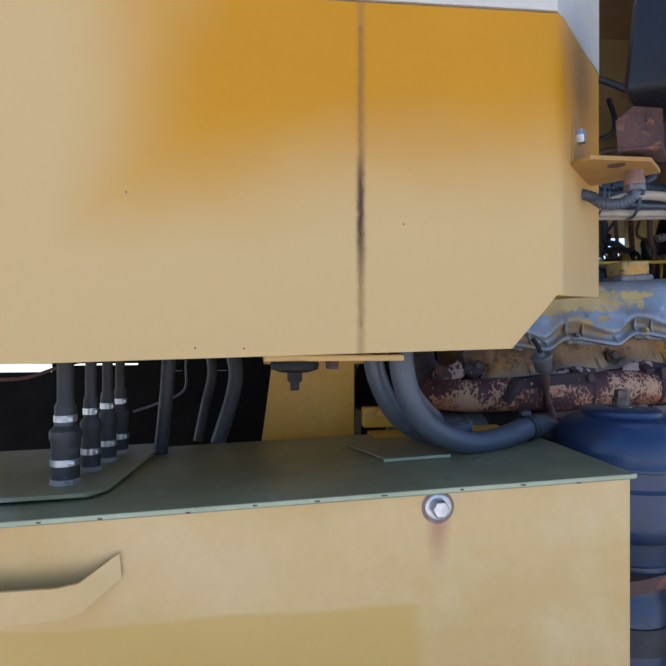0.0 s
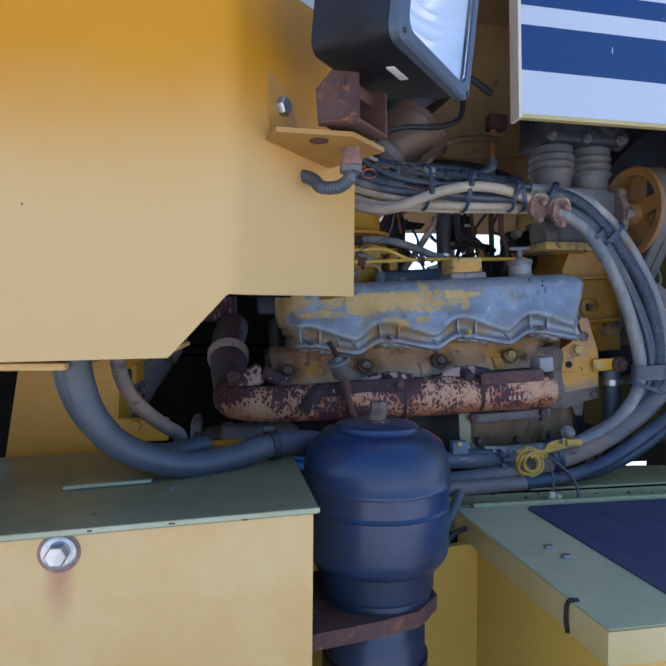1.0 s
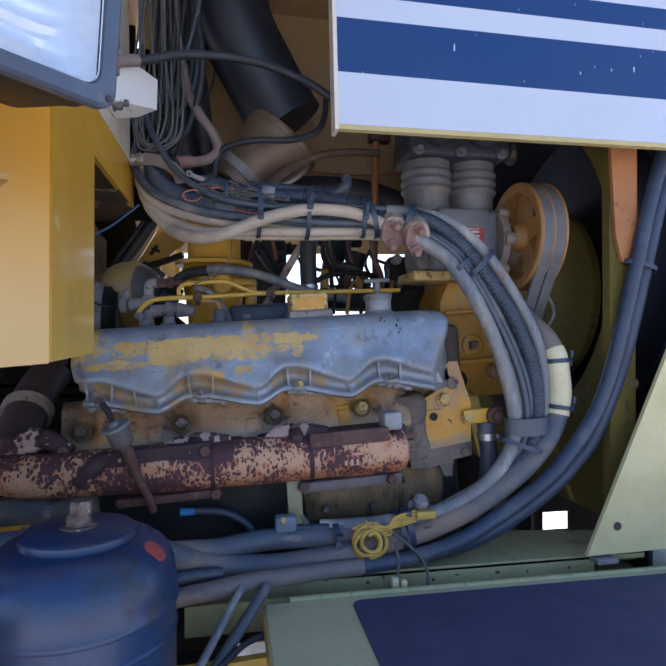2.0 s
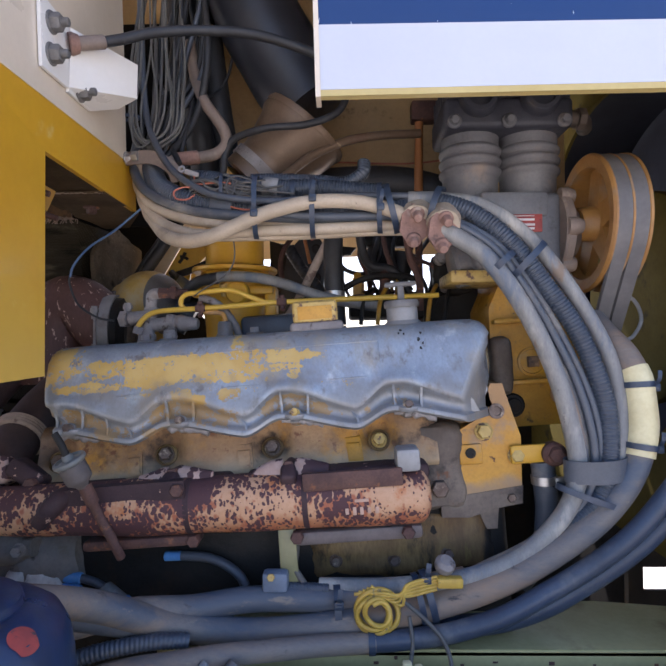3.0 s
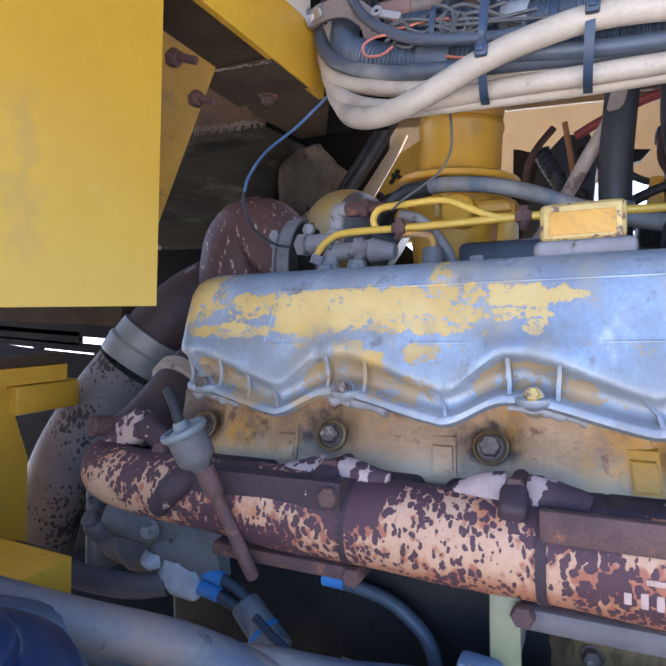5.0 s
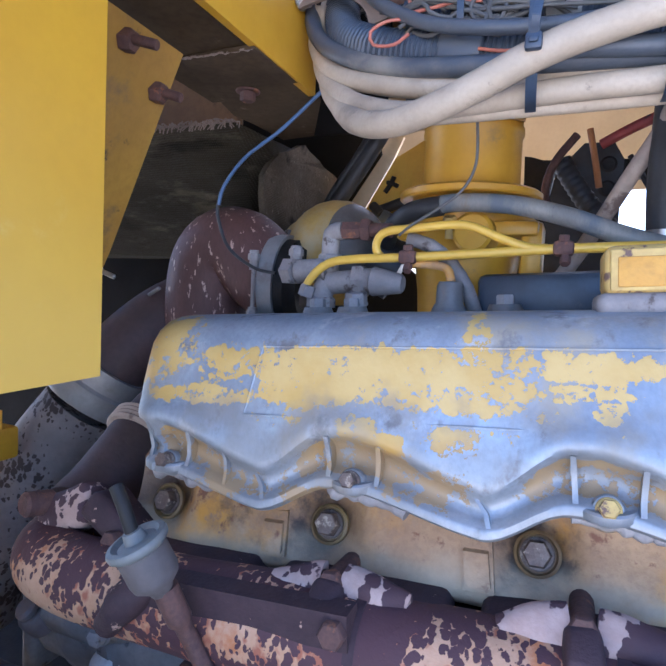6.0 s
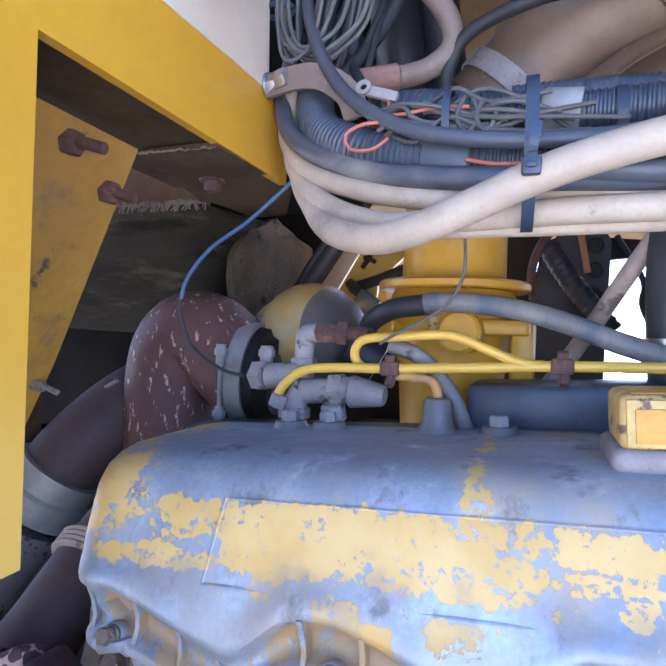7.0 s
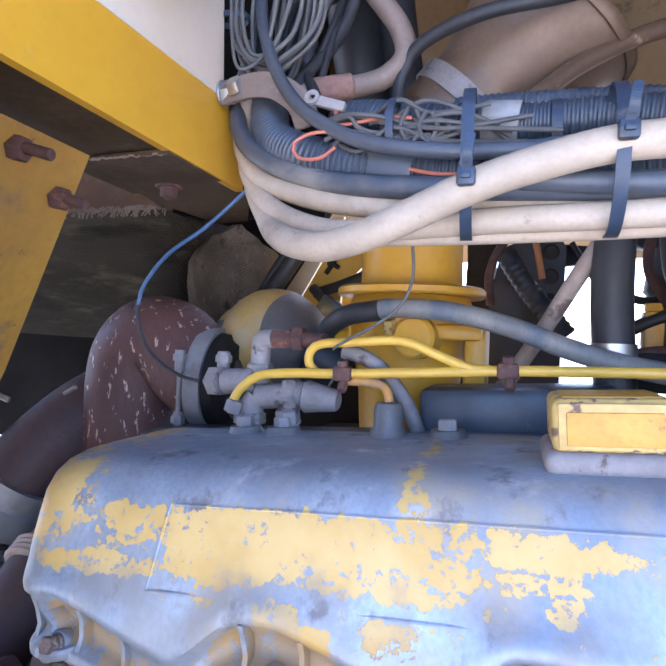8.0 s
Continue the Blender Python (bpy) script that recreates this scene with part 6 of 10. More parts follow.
    prism(bm, [(0.328, 1.745, -0.082), (0.388, 1.745, -0.052), (0.428, 1.745, 0.027), (0.454, 1.745, 0.026), (0.471, 1.745, -0.039), (0.486, 1.745, -0.092), (0.480, 1.745, -0.205), (0.347, 1.745, -0.215), (0.345, 1.745, -0.145), (0.329, 1.745, -0.121)], (0, 0.13, 0))
    soften(bm, 0.008, 3)
    eb = part("end_casting", bm, M_ENDC, t, "bright yellow end casting", m=ENG)
    bm = B()
    prism(bm, [(0.30, 1.742, -0.19), (0.36, 1.742, -0.212), (0.482, 1.742, -0.200), (0.478, 1.742, -0.238), (0.42, 1.742, -0.246), (0.36, 1.742, -0.262), (0.30, 1.742, -0.258)], (0, 0.12, 0))
    prism(bm, [(0.378, 1.75, -0.24), (0.428, 1.75, -0.24), (0.421, 1.75, -0.292), (0.398, 1.75, -0.292)], (0, 0.04, 0))
    soften(bm, 0.007)
    part("end_foot", bm, M_SOOTC, eb, "sooty grey-brown casting foot", m=ENG)
    bm = B()
    box(bm, (0.300, 1.785, -0.150), (0.13, 0.10, 0.20), 0.03, seg=3)
    bmesh.ops.subdivide_edges(bm, edges=[e for e in bm.edges if e.calc_length() > 0.04], cuts=5, use_grid_fill=True)
    roughen(bm, 0.012, 18, 1.0)
    part("thermostat_lump", bm, M_SOOTC, eb, "sooty grey-brown casting", m=ENG)
    for u, w, r in ((0.405, -0.077, 0.015), (0.472, -0.134, 0.014)):
        bm = B()
        hexbolt(bm, (u, 1.744, w), (0, -1, 0.15), r * 1.9, 0.014, r * 1.35)
        part("bolt", bm, M_BOLTY, eb, "yellow-stained hex bolt", m=ENG)
    bm = B()
    lathe(bm, [(0, 0.0), (0.017, 0.0), (0.017, 0.006), (0.011, 0.006), (0.010, 0.002), (0, 0.002)], (0.436, 1.745, -0.034), (0, -1, 0.1), 22)
    part("plug", bm, M_BOLT, eb, m=ENG)
    bm = B()
    hexbolt(bm, (0.298, 1.733, -0.191), (0, -1, 0), 0.034, 0.014)
    part("plug", bm, M_BOLT, eb, m=ENG)
    bm = B()
    hexbolt(bm, (0.455, 1.745, -0.225), (0, -1, 0), 0.018, 0.008)
    part("plug", bm, M_BOLT, eb, m=ENG)
    bm = B()
    box(bm, (0.505, 1.735, -0.130), (0.095, 0.012, 0.040), 0.004)
    part("lifting_link", bm, M_FRAME, eb, m=ENG)
    bm = B()
    box(bm, (0.373, 1.7425, -0.124), (0.050, 0.008, 0.044), 0.003)
    part("raised_pad", bm, M_ENDC, eb, m=ENG)
    bm = B()
    cyl(bm, (0.548, 1.745, -0.132), (0.548, 1.712, -0.132), 0.026, seg=24, bevel=0.006)
    hexbolt(bm, (0.548, 1.714, -0.132), (0, -1, 0), 0.030, 0.014)
    part("link_bolt", bm, M_RUST, eb, "rusty bolt head through the link", m=ENG)
    bm = B()
    lathe(bm, [(0.0055, 0.004), (0.011, 0.004), (0.0115, 0.0), (0.0055, 0.0), (0.0055, 0.004)], (0.372, 1.738, -0.121), (0, -1, 0), 20)
    cyl(bm, (0.372, 1.7382, -0.121), (0.372, 1.7375, -0.121), 0.0056, seg=14)
    part("drilled_hole", bm, M_DARK, eb, m=ENG)
    bm = B()
    tube(bm, [(0.528, 1.745, -0.15), (0.530, 1.745, -0.20), (0.532, 1.75, -0.27), (0.515, 1.755, -0.35), (0.46, 1.76, -0.42)], 0.0255, 18)
    part("coolant_hose", bm, M_NAVYH, eb, "black rubber hose with clamp", m=ENG)
    bm = B()
    band(bm, (0.529, 1.745, -0.190), (0, 0, 1), (1, 0, 0), 0.0260, 0.0260, 0.018, 0.0020, 28)
    box(bm, (0.558, 1.728, -0.190), (0.022, 0.014, 0.014), 0.003)
    part("hose_clamp", bm, M_STEEL, eb, m=ENG)
    # support strap under the manifold
    bm = B()
    box(bm, (-0.032, 1.655, -0.290), (0.036, 0.006, 0.115), 0.002)
    part("support_strap", bm, M_GREEN, t, "olive flat steel strap", m=ENG)
    return t


engine_block()


# ---- exhaust manifold ----
def exhaust_manifold():
    t = thing("exhaust_manifold", (1.1, 1.66, 1.36), "rusty exhaust manifold with flaking salmon heat paint", "exhaust manifold")
    bm = B()
    path = smooth_path([(0.266, 1.668, -0.184), (0.0, 1.668, -0.178), (-0.30, 1.664, -0.170), (-0.54, 1.660, -0.161), (-0.630, 1.660, -0.156), (-0.682, 1.676, -0.150), (-0.705, 1.718, -0.145), (-0.708, 1.79, -0.140)], 0.010)
    def rr(d):
        s = 1.0 - 0.02 * math.cos(d * 26.5)
        if d < 0.03:
            s *= 0.55 + 0.45 * math.sqrt(max(0.0, 1 - (1 - d / 0.03) ** 2))
        if d > 0.60:
            s *= 1 - min(0.14, (d - 0.60) * 0.50)
        return s
    sweep(bm, path, 0.0575, 36, rr)
    part("log_pipe", bm, M_MANI, t, m=ENG)
    # branch ports and flanges against the head
    for k, u in enumerate((-0.475, -0.245, -0.015, 0.17)):
        bm = B()
        box(bm, (u, 1.700, -0.136), (0.20, 0.085, 0.034), 0.012, seg=3)
        part("port_flange", bm, M_RUSTD, t, "dark rusted flange", m=ENG)
    for u, w in ((-0.262, -0.112), (-0.020, -0.112), (0.002, -0.150), (0.215, -0.145), (-0.56, -0.112)):
        bm = B()
        cyl(bm, (u, 1.73, w), (u, 1.665, w + 0.004), 0.0115, seg=16, bevel=0.003)
        hexbolt(bm, (u, 1.667, w + 0.004), (0, -1, 0.2), 0.024, 0.012)
        part("flange_bolt", bm, M_RUST, t, "rusty flange bolt", m=ENG)
    # clamp ears: a thin shoe hugging the pipe's shoulder, hooked up round its bolt
    for u in (-0.262, -0.020):
        for side, ln in ((-1, 0.060), (1, 0.070)):
            bm = B()
            path = [Vector((u + side * (0.012 + ln * k / 8), 1.672 - 0.006 * k / 8, -0.1125 - 0.006 * (k / 8) ** 2)) for k in range(9)]
            sweep(bm, path, 0.022, 14, rfun=lambda d: 1.0 - 0.45 * (d / ln) ** 2, flat=0.55)
            roughen(bm, 0.004, 40, u + side)
            part("flange_ear", bm, M_EAR, t, "clamp ear with pale flaking paint", m=ENG, angle=60)
        bm = B()
        box(bm, (u, 1.650, -0.128), (0.034, 0.045, 0.045), 0.009, Euler((radians(28), 0, 0)).to_matrix(), 3)
        roughen(bm, 0.003, 50, u)
        part("flange_pad", bm, M_RUSTD, t, m=ENG)
    # joint collars along the log
    for u in (-0.225, 0.012):
        bm = B()
        band(bm, (u, 1.667, -0.178 if u > -0.1 else -0.172), (1, 0, 0), (0, 0, 1), 0.0565, 0.0565, 0.011, 0.002, 40)
        part("joint_collar", bm, M_RUSTD, t, m=ENG)
    bm = B()
    box(bm, (0.110, 1.622, -0.132), (0.20, 0.014, 0.036), 0.004)
    part("heat_bar", bm, M_RUST, t, "brown flat bar over the pipe", m=ENG)
    bm = B()
    prism(bm, [(-0.497, 1.612, -0.140), (-0.488, 1.612, -0.117), (-0.43, 1.612, -0.112), (-0.225, 1.612, -0.110), (-0.225, 1.612, -0.146), (-0.42, 1.612, -0.150), (-0.465, 1.612, -0.162), (-0.488, 1.612, -0.172), (-0.500, 1.612, -0.160)], (0, 0.030, 0))
    soften(bm, 0.005, 3)
    part("heat_bar", bm, M_RUSTD, t, "dark rusted bar over the pipe", m=ENG)
    bm = B()
    hexbolt(bm, (-0.238, 1.612, -0.128), (0, -1, 0.1), 0.024, 0.012)
    part("flange_bolt", bm, M_RUST, t, m=ENG)
    bm = B()
    box(bm, (0.224, 1.650, -0.103), (0.048, 0.06, 0.046), 0.008)
    part("pale_block", bm, M_COLLAR, t, "pale grey square lug", m=ENG)
    bm = B()
    box(bm, (0.115, 1.668, -0.252), (0.26, 0.05, 0.028), 0.008)
    part("lower_clamp_bar", bm, M_STUB, t, "dusty grey-brown clamp bar", m=ENG)
    bm = B()
    box(bm, (-0.33, 1.664, -0.238), (0.24, 0.05, 0.022), 0.008)
    part("lower_clamp_bar", bm, M_RUST, t, m=ENG)
    for u, w in ((0.215, -0.250), (-0.01, -0.245), (-0.22, -0.238)):
        bm = B()
        hexbolt(bm, (u, 1.645, w), (0, -1, 0), 0.024, 0.014)
        part("clamp_bolt", bm, M_RUST, t, m=ENG)
    # cast marks that cannot be read
    bm = B()
    for k, (u, h) in enumerate(((0.095, 0.012), (0.110, 0.016), (0.124, 0.016), (0.139, 0.012), (0.154, 0.014))):
        a = radians(-8)
        box(bm, (u, 1.668 - 0.0568, -0.192), (0.007, 0.003, h), 0.001)
    box(bm, (0.125, 1.668 - 0.0575, -0.172), (0.028, 0.003, 0.006), 0.001)
    part("cast_mark", bm, M_PINK, t, m=ENG)
    # left end: flange with its stud and a dark lug on the pipe's front
    bm = B()
    box(bm, (-0.660, 1.700, -0.092), (0.100, 0.060, 0.055), 0.016, Euler((radians(-20), radians(-20), 0)).to_matrix(), 4)
    bmesh.ops.subdivide_edges(bm, edges=[e for e in bm.edges if e.calc_length() > 0.02], cuts=3, use_grid_fill=True)
    roughen(bm, 0.006, 26, 3.0)
    fl = part("end_flange", bm, M_EAR, t, "end flange with pale flaking paint", m=ENG, angle=60)
    bm = B()
    cyl(bm, (-0.690, 1.69, -0.080), (-0.700, 1.650, -0.074), 0.017, seg=16, bevel=0.004)
    part("flange_stud", bm, M_RUST, fl, m=ENG)
    bm = B()
    box(bm, (-0.585, 1.705, -0.095), (0.085, 0.07, 0.040), 0.012, Euler((radians(-15), radians(35), 0)).to_matrix(), 3)
    roughen(bm, 0.006, 30, 6.0)
    part("dark_lug", bm, M_RUSTD, fl, "dark rusted lug", m=ENG)
    bm = B()
    tube(bm, [(-0.462, 1.640, -0.122), (-0.480, 1.615, -0.135), (-0.500, 1.606, -0.156), (-0.518, 1.610, -0.176)], 0.019, 14, 0.006, rfun=lambda d: 0.8 + 0.35 * math.sin(min(1.0, d / 0.075) * 3.0))
    part("front_lug", bm, M_RUSTD, fl, "dark rusted knuckle on the pipe", m=ENG)
    return t


exhaust_manifold()


# ---- dipstick ----
t = thing("dipstick", (0.90, 1.57, 1.35), "grey dipstick tube with flanged cup and black handle", "dipstick")
DIP_AX = Vector((-0.34, -0.28, 0.90)).normalized()
bm = B()
lathe(bm, [(0, 0), (0.011, 0), (0.013, 0.006), (0.024, 0.016), (0.0255, 0.022), (0.0255, 0.052), (0.024, 0.056), (0, 0.056)], (0.852, 1.572, 1.478), DIP_AX, 28)
part("cup", bm, M_CUP, t)
bm = B()
lathe(bm, [(0.022, -0.004), (0.027, -0.002), (0.031, 0.002), (0.0315, 0.006), (0.030, 0.009), (0.025, 0.010), (0.020, 0.006), (0.012, 0.008), (0.009, 0.018), (0, 0.020)], Vector((0.852, 1.572, 1.478)) + DIP_AX * 0.054, DIP_AX, 32)
part("cup_rim", bm, M_CUPRIM, t, "dull grey dished rim")
bm = B()
tube(bm, [(0.852, 1.574, 1.482), (0.860, 1.582, 1.455), (0.872, 1.598, 1.412), (0.890, 1.606, 1.372), (0.900, 1.612, 1.345), (0.904, 1.622, 1.325)], 0.0110, 14, 0.006, rfun=lambda d: 1.2 if d < 0.045 else 0.85)
part("guide_tube", bm, M_RUST, t, "brown-grey guide tube")
bm = B()
e = Vector((0.852, 1.572, 1.478)) + DIP_AX * 0.070
tube(bm, [e, e + Vector((-0.010, 0.0, 0.022)), e + Vector((-0.024, 0.002, 0.042))], 0.0070, 10, 0.005)
part("handle", bm, M_DARK, t, "black handle")

# ---- exhaust crossover at the far left ----
t = thing("exhaust_crossover", (0.25, 1.98, 1.15), "sooty exhaust crossover pipe with grey slip collar", "exhaust pipe")
bm = B()
tube(bm, [(0.125, 1.89, 1.10), (0.150, 1.90, 1.20), (0.190, 1.92, 1.325), (0.245, 1.955, 1.44), (0.300, 1.99, 1.53)], 0.078, 28, 0.02)
part("lower_pipe", bm, M_LAG, t, "lagged dark lower pipe")
bm = B()
tube(bm, [(0.303, 1.990, 1.537), (0.320, 2.005, 1.570), (0.345, 2.022, 1.614)], 0.083, 36, 0.008, rfun=lambda d: 0.95 if d < 0.006 else (1.03 if 0.040 < d < 0.050 else (0.96 if d > 0.050 else 1.0)))
part("slip_collar", bm, M_COLLAR, t, "dull grey slip collar")
bm = B()
tube(bm, [(0.325, 2.01, 1.58), (0.355, 2.06, 1.65), (0.385, 2.14, 1.715), (0.42, 2.23, 1.76), (0.48, 2.29, 1.79), (0.56, 2.32, 1.80)], 0.074, 28, 0.02)
part("upper_pipe", bm, M_SOOTP, t, "brown-black upper pipe")
bm = B()
tube(bm, [(0.560, 1.735, 1.440), (0.553, 1.79, 1.462), (0.547, 1.85, 1.498), (0.545, 1.90, 1.532), (0.548, 1.98, 1.58), (0.56, 2.05, 1.62)], 0.054, 28, 0.015)
part("branch_stub", bm, M_SOOTP, t, "sooty branch pipe")
bm = B()
lathe(bm, [(0.050, -0.016), (0.061, -0.016), (0.0645, -0.012), (0.0625, -0.008), (0.0645, -0.004), (0.0625, 0.0), (0.0645, 0.004), (0.0625, 0.008), (0.0645, 0.012), (0.061, 0.016), (0.050, 0.016)], (0.5455, 1.892, 1.527), (0.0, 0.82, 0.57), 40)
part("branch_ring", bm, M_RING, t, "ribbed dusty tan joint ring")
bm = B()
cyl(bm, (0.405, 2.06, 1.765), (0.44, 2.05, 1.780), 0.004, seg=10, bevel=0.001)
part("stud", bm, M_FIT, t)

# ---- rust elbow on the turbocharger ----
t = thing("turbo_elbow", (0.47, 2.14, 1.65), "brown rusted steel elbow with pale flaking specks", "exhaust elbow")
bm = B()
tube(bm, [(0.672, 2.140, 1.803), (0.645, 2.138, 1.812), (0.615, 2.140, 1.838), (0.580, 2.142, 1.864), (0.540, 2.14, 1.870), (0.508, 2.14, 1.845), (0.494, 2.14, 1.80), (0.490, 2.14, 1.73), (0.492, 2.14, 1.64)], 0.085, 44, 0.012)
part("elbow", bm, M_RUSTP, t)
bm = B()
band(bm, (0.672, 2.140, 1.803), (1, 0.10, -0.05), (0, 0, 1), 0.088, 0.088, 0.030, 0.007, 48)
part("v_band", bm, M_COLLAR, t, "steel V-band clamp")
bm = B()
for z in (1.840, 1.735):
    cyl(bm, (0.664, 2.040, z - 0.018), (0.664, 2.040, z + 0.018), 0.0085, seg=10)
    hexbolt(bm, (0.664, 2.040, z), (0, 0, 1), 0.020, 0.012)
cyl(bm, (0.665, 2.038, 1.73), (0.665, 2.038, 1.845), 0.004, seg=8)
part("band_bolt", bm, M_FIT, t)
bm = B()
lathe(bm, [(0, 0), (0.086, 0), (0.086, 0.030), (0.076, 0.036), (0.070, 0.050), (0, 0.050)], (0.676, 2.140, 1.803), (1, 0.10, -0.05), 36)
part("throat", bm, M_DARK, t)

# ---- turbocharger with oil fittings ----
t = thing("turbocharger", (0.78, 2.24, 1.75), "yellow turbocharger housing with grimy oil pipe fittings", "turbocharger")
bm = B()
lathe(bm, [(0, 0), (0.078, 0), (0.083, 0.005), (0.083, 0.028), (0.079, 0.033), (0.079, 0.042), (0.098, 0.046), (0.100, 0.058), (0.104, 0.061), (0.109, 0.082), (0.109, 0.105), (0.104, 0.130), (0.094, 0.150), (0, 0.150)], (0.665, 2.265, 1.862), (0.93, -0.36, 0.08), 56)
scroll = part("scroll", bm, M_SCROLL, t, "dusty yellow scroll housing")
bm = B()
lathe(bm, [(0, 0.140), (0.0945, 0.1495), (0.084, 0.166), (0.070, 0.180), (0.050, 0.192), (0.026, 0.199), (0, 0.200)], (0.665, 2.265, 1.862), (0.93, -0.36, 0.08), 56)
part("nose", bm, M_GREYM, scroll, "worn bare metal nose")
for k in range(8):
    bm = B()
    a = 2 * math.pi * k / 8 + 0.3
    n_, u_, v_ = frame_of((0.93, -0.36, 0.08))
    hexbolt(bm, Vector((0.665, 2.265, 1.862)) + n_ * 0.034 + (u_ * math.cos(a) + v_ * math.sin(a)) * 0.090, -n_, 0.014, 0.012)
    part("scroll_bolt", bm, M_FIT, scroll)
bm = B()
lathe(bm, [(0, 0), (0.060, 0), (0.060, 0.06), (0, 0.06)], (0.845, 2.19, 1.86), (0.9, 0.2, -0.5), 28)
part("inlet_rubber", bm, M_DUCT, t, "black rubber sleeve")
bm = B()
box(bm, (0.70, 2.16, 1.80), (0.07, 0.12, 0.10), 0.02, seg=3)
part("bearing_housing", bm, M_SOOTC, t, "sooty bearing housing")
bm = B()
tube(bm, [(0.845, 1.975, 1.818), (0.845, 1.975, 1.868), (0.850, 1.972, 1.882), (0.868, 1.970, 1.885)], 0.0145, 14, 0.006)
hexbolt(bm, (0.845, 1.975, 1.832), (0, 0, 1), 0.034, 0.016)
part("elbow_fitting", bm, M_FIT, t, "grey-brown elbow fitting")
bm = B()
cyl(bm, (0.790, 1.965, 1.818), (0.845, 1.965, 1.822), 0.019, seg=18, bevel=0.003)
cyl(bm, (0.790, 1.965, 1.818), (0.770, 1.97, 1.818), 0.023, seg=6)
part("tee_fitting", bm, M_FIT, t)
bm = B()
cyl(bm, (0.850, 1.958, 1.80), (0.930, 1.955, 1.809), 0.018, seg=16, bevel=0.003)
hexbolt(bm, (0.897, 1.956, 1.805), (1, 0, 0.1), 0.044, 0.018)
cyl(bm, (0.925, 1.955, 1.806), (0.975, 1.952, 1.803), 0.023, 0.015, seg=18, bevel=0.003)
part("check_valve", bm, M_FIT, t)
bm = B()
tube(bm, [(0.85, 1.958, 1.80), (0.842, 1.955, 1.785), (0.842, 1.952, 1.765)], 0.018, 14, 0.006)
hexbolt(bm, (0.842, 1.952, 1.762), (0, 0, 1), 0.040, 0.016)
part("drop_fitting", bm, M_FIT, t)
bm = B()
hexbolt(bm, (0.905, 1.945, 1.768), (0, -0.3, 1), 0.030, 0.018, 0.018)
part("plug", bm, M_FIT, t)
bm = B()
hexbolt(bm, (0.868, 1.970, 1.885), (1, 0, 0), 0.026, 0.030)
hexbolt(bm, (0.900, 1.970, 1.886), (1, 0, 0), 0.032, 0.014)
cyl(bm, (0.914, 1.970, 1.886), (0.950, 1.960, 1.884), 0.011, seg=12)
part("union", bm, M_RUST, t, "rusty union nut")
bm = B()
cyl(bm, (0.778, 1.985, 1.81), (0.778, 1.985, 1.862), 0.010, seg=12, bevel=0.002)
hexbolt(bm, (0.778, 1.985, 1.845), (0, 0, 1), 0.022, 0.012)
part("stud", bm, M_FIT, t)
bm = B()
tube(bm, [(0.975, 1.968, 1.872), (1.010, 1.968, 1.862), (1.040, 1.970, 1.838), (1.066, 1.975, 1.800), (1.08, 1.99, 1.76)], 0.011, 12)
part("braided_line", bm, M_FIT, t, "braided steel line")

# ---- yellow fuel pipes ----
t = thing("fuel_pipe", (1.0, 1.94, 1.78), "bright yellow painted steel fuel pipe run with clips", "pipe")
bm = B()
tube(bm, [(0.818, 1.940, 1.790), (0.832, 1.940, 1.812), (0.858, 1.940, 1.831), (0.90, 1.939, 1.838), (0.985, 1.937, 1.842), (1.10, 1.937, 1.850), (1.195, 1.937, 1.857), (1.32, 1.937, 1.862), (1.48, 1.94, 1.868), (1.60, 1.96, 1.874)], 0.0068, 12, 0.01)
part("main_pipe", bm, M_PIPEY, t)
bm = B()
tube(bm, [(0.940, 1.952, 1.842), (0.932, 1.948, 1.852), (0.934, 1.944, 1.868), (0.950, 1.94, 1.880), (0.99, 1.937, 1.884), (1.045, 1.937, 1.889), (1.075, 1.937, 1.886), (1.11, 1.937, 1.872), (1.150, 1.937, 1.858), (1.175, 1.938, 1.857)], 0.0064, 12, 0.006)
part("loop_pipe", bm, M_PIPEY, t)
bm = B()
tube(bm, [(0.985, 1.943, 1.832), (1.02, 1.942, 1.832), (1.043, 1.938, 1.826), (1.050, 1.934, 1.808)], 0.0062, 12, 0.006)
part("drop_pipe", bm, M_HEAD, t)
bm = B()
lathe(bm, [(0, -0.006), (0.027, -0.006), (0.024, 0.004), (0.0195, 0.012), (0.0190, 0.036), (0.016, 0.042), (0, 0.043)], (1.050, 1.932, 1.766), (0, 0, 1), 22)
part("pipe_nut", bm, M_GREYM, t, "large grey round pipe boss")
bm = B()
hexbolt(bm, (0.822, 1.938, 1.778), (0.3, 0, 1), 0.024, 0.018)
part("pipe_nut", bm, M_FIT, t)
for x, z in ((0.985, 1.842), (1.195, 1.857)):
    bm = B()
    box(bm, (x, 1.937, z), (0.026, 0.024, 0.020), 0.005)
    hexbolt(bm, (x, 1.934, z + 0.010), (0, -0.2, 1), 0.013, 0.008)
    hexbolt(bm, (x + 0.003, 1.928, z - 0.012), (0, -0.6, -0.8), 0.012, 0.012)
    part("pipe_clip", bm, M_RUST, t, "brown pipe clip with screw")

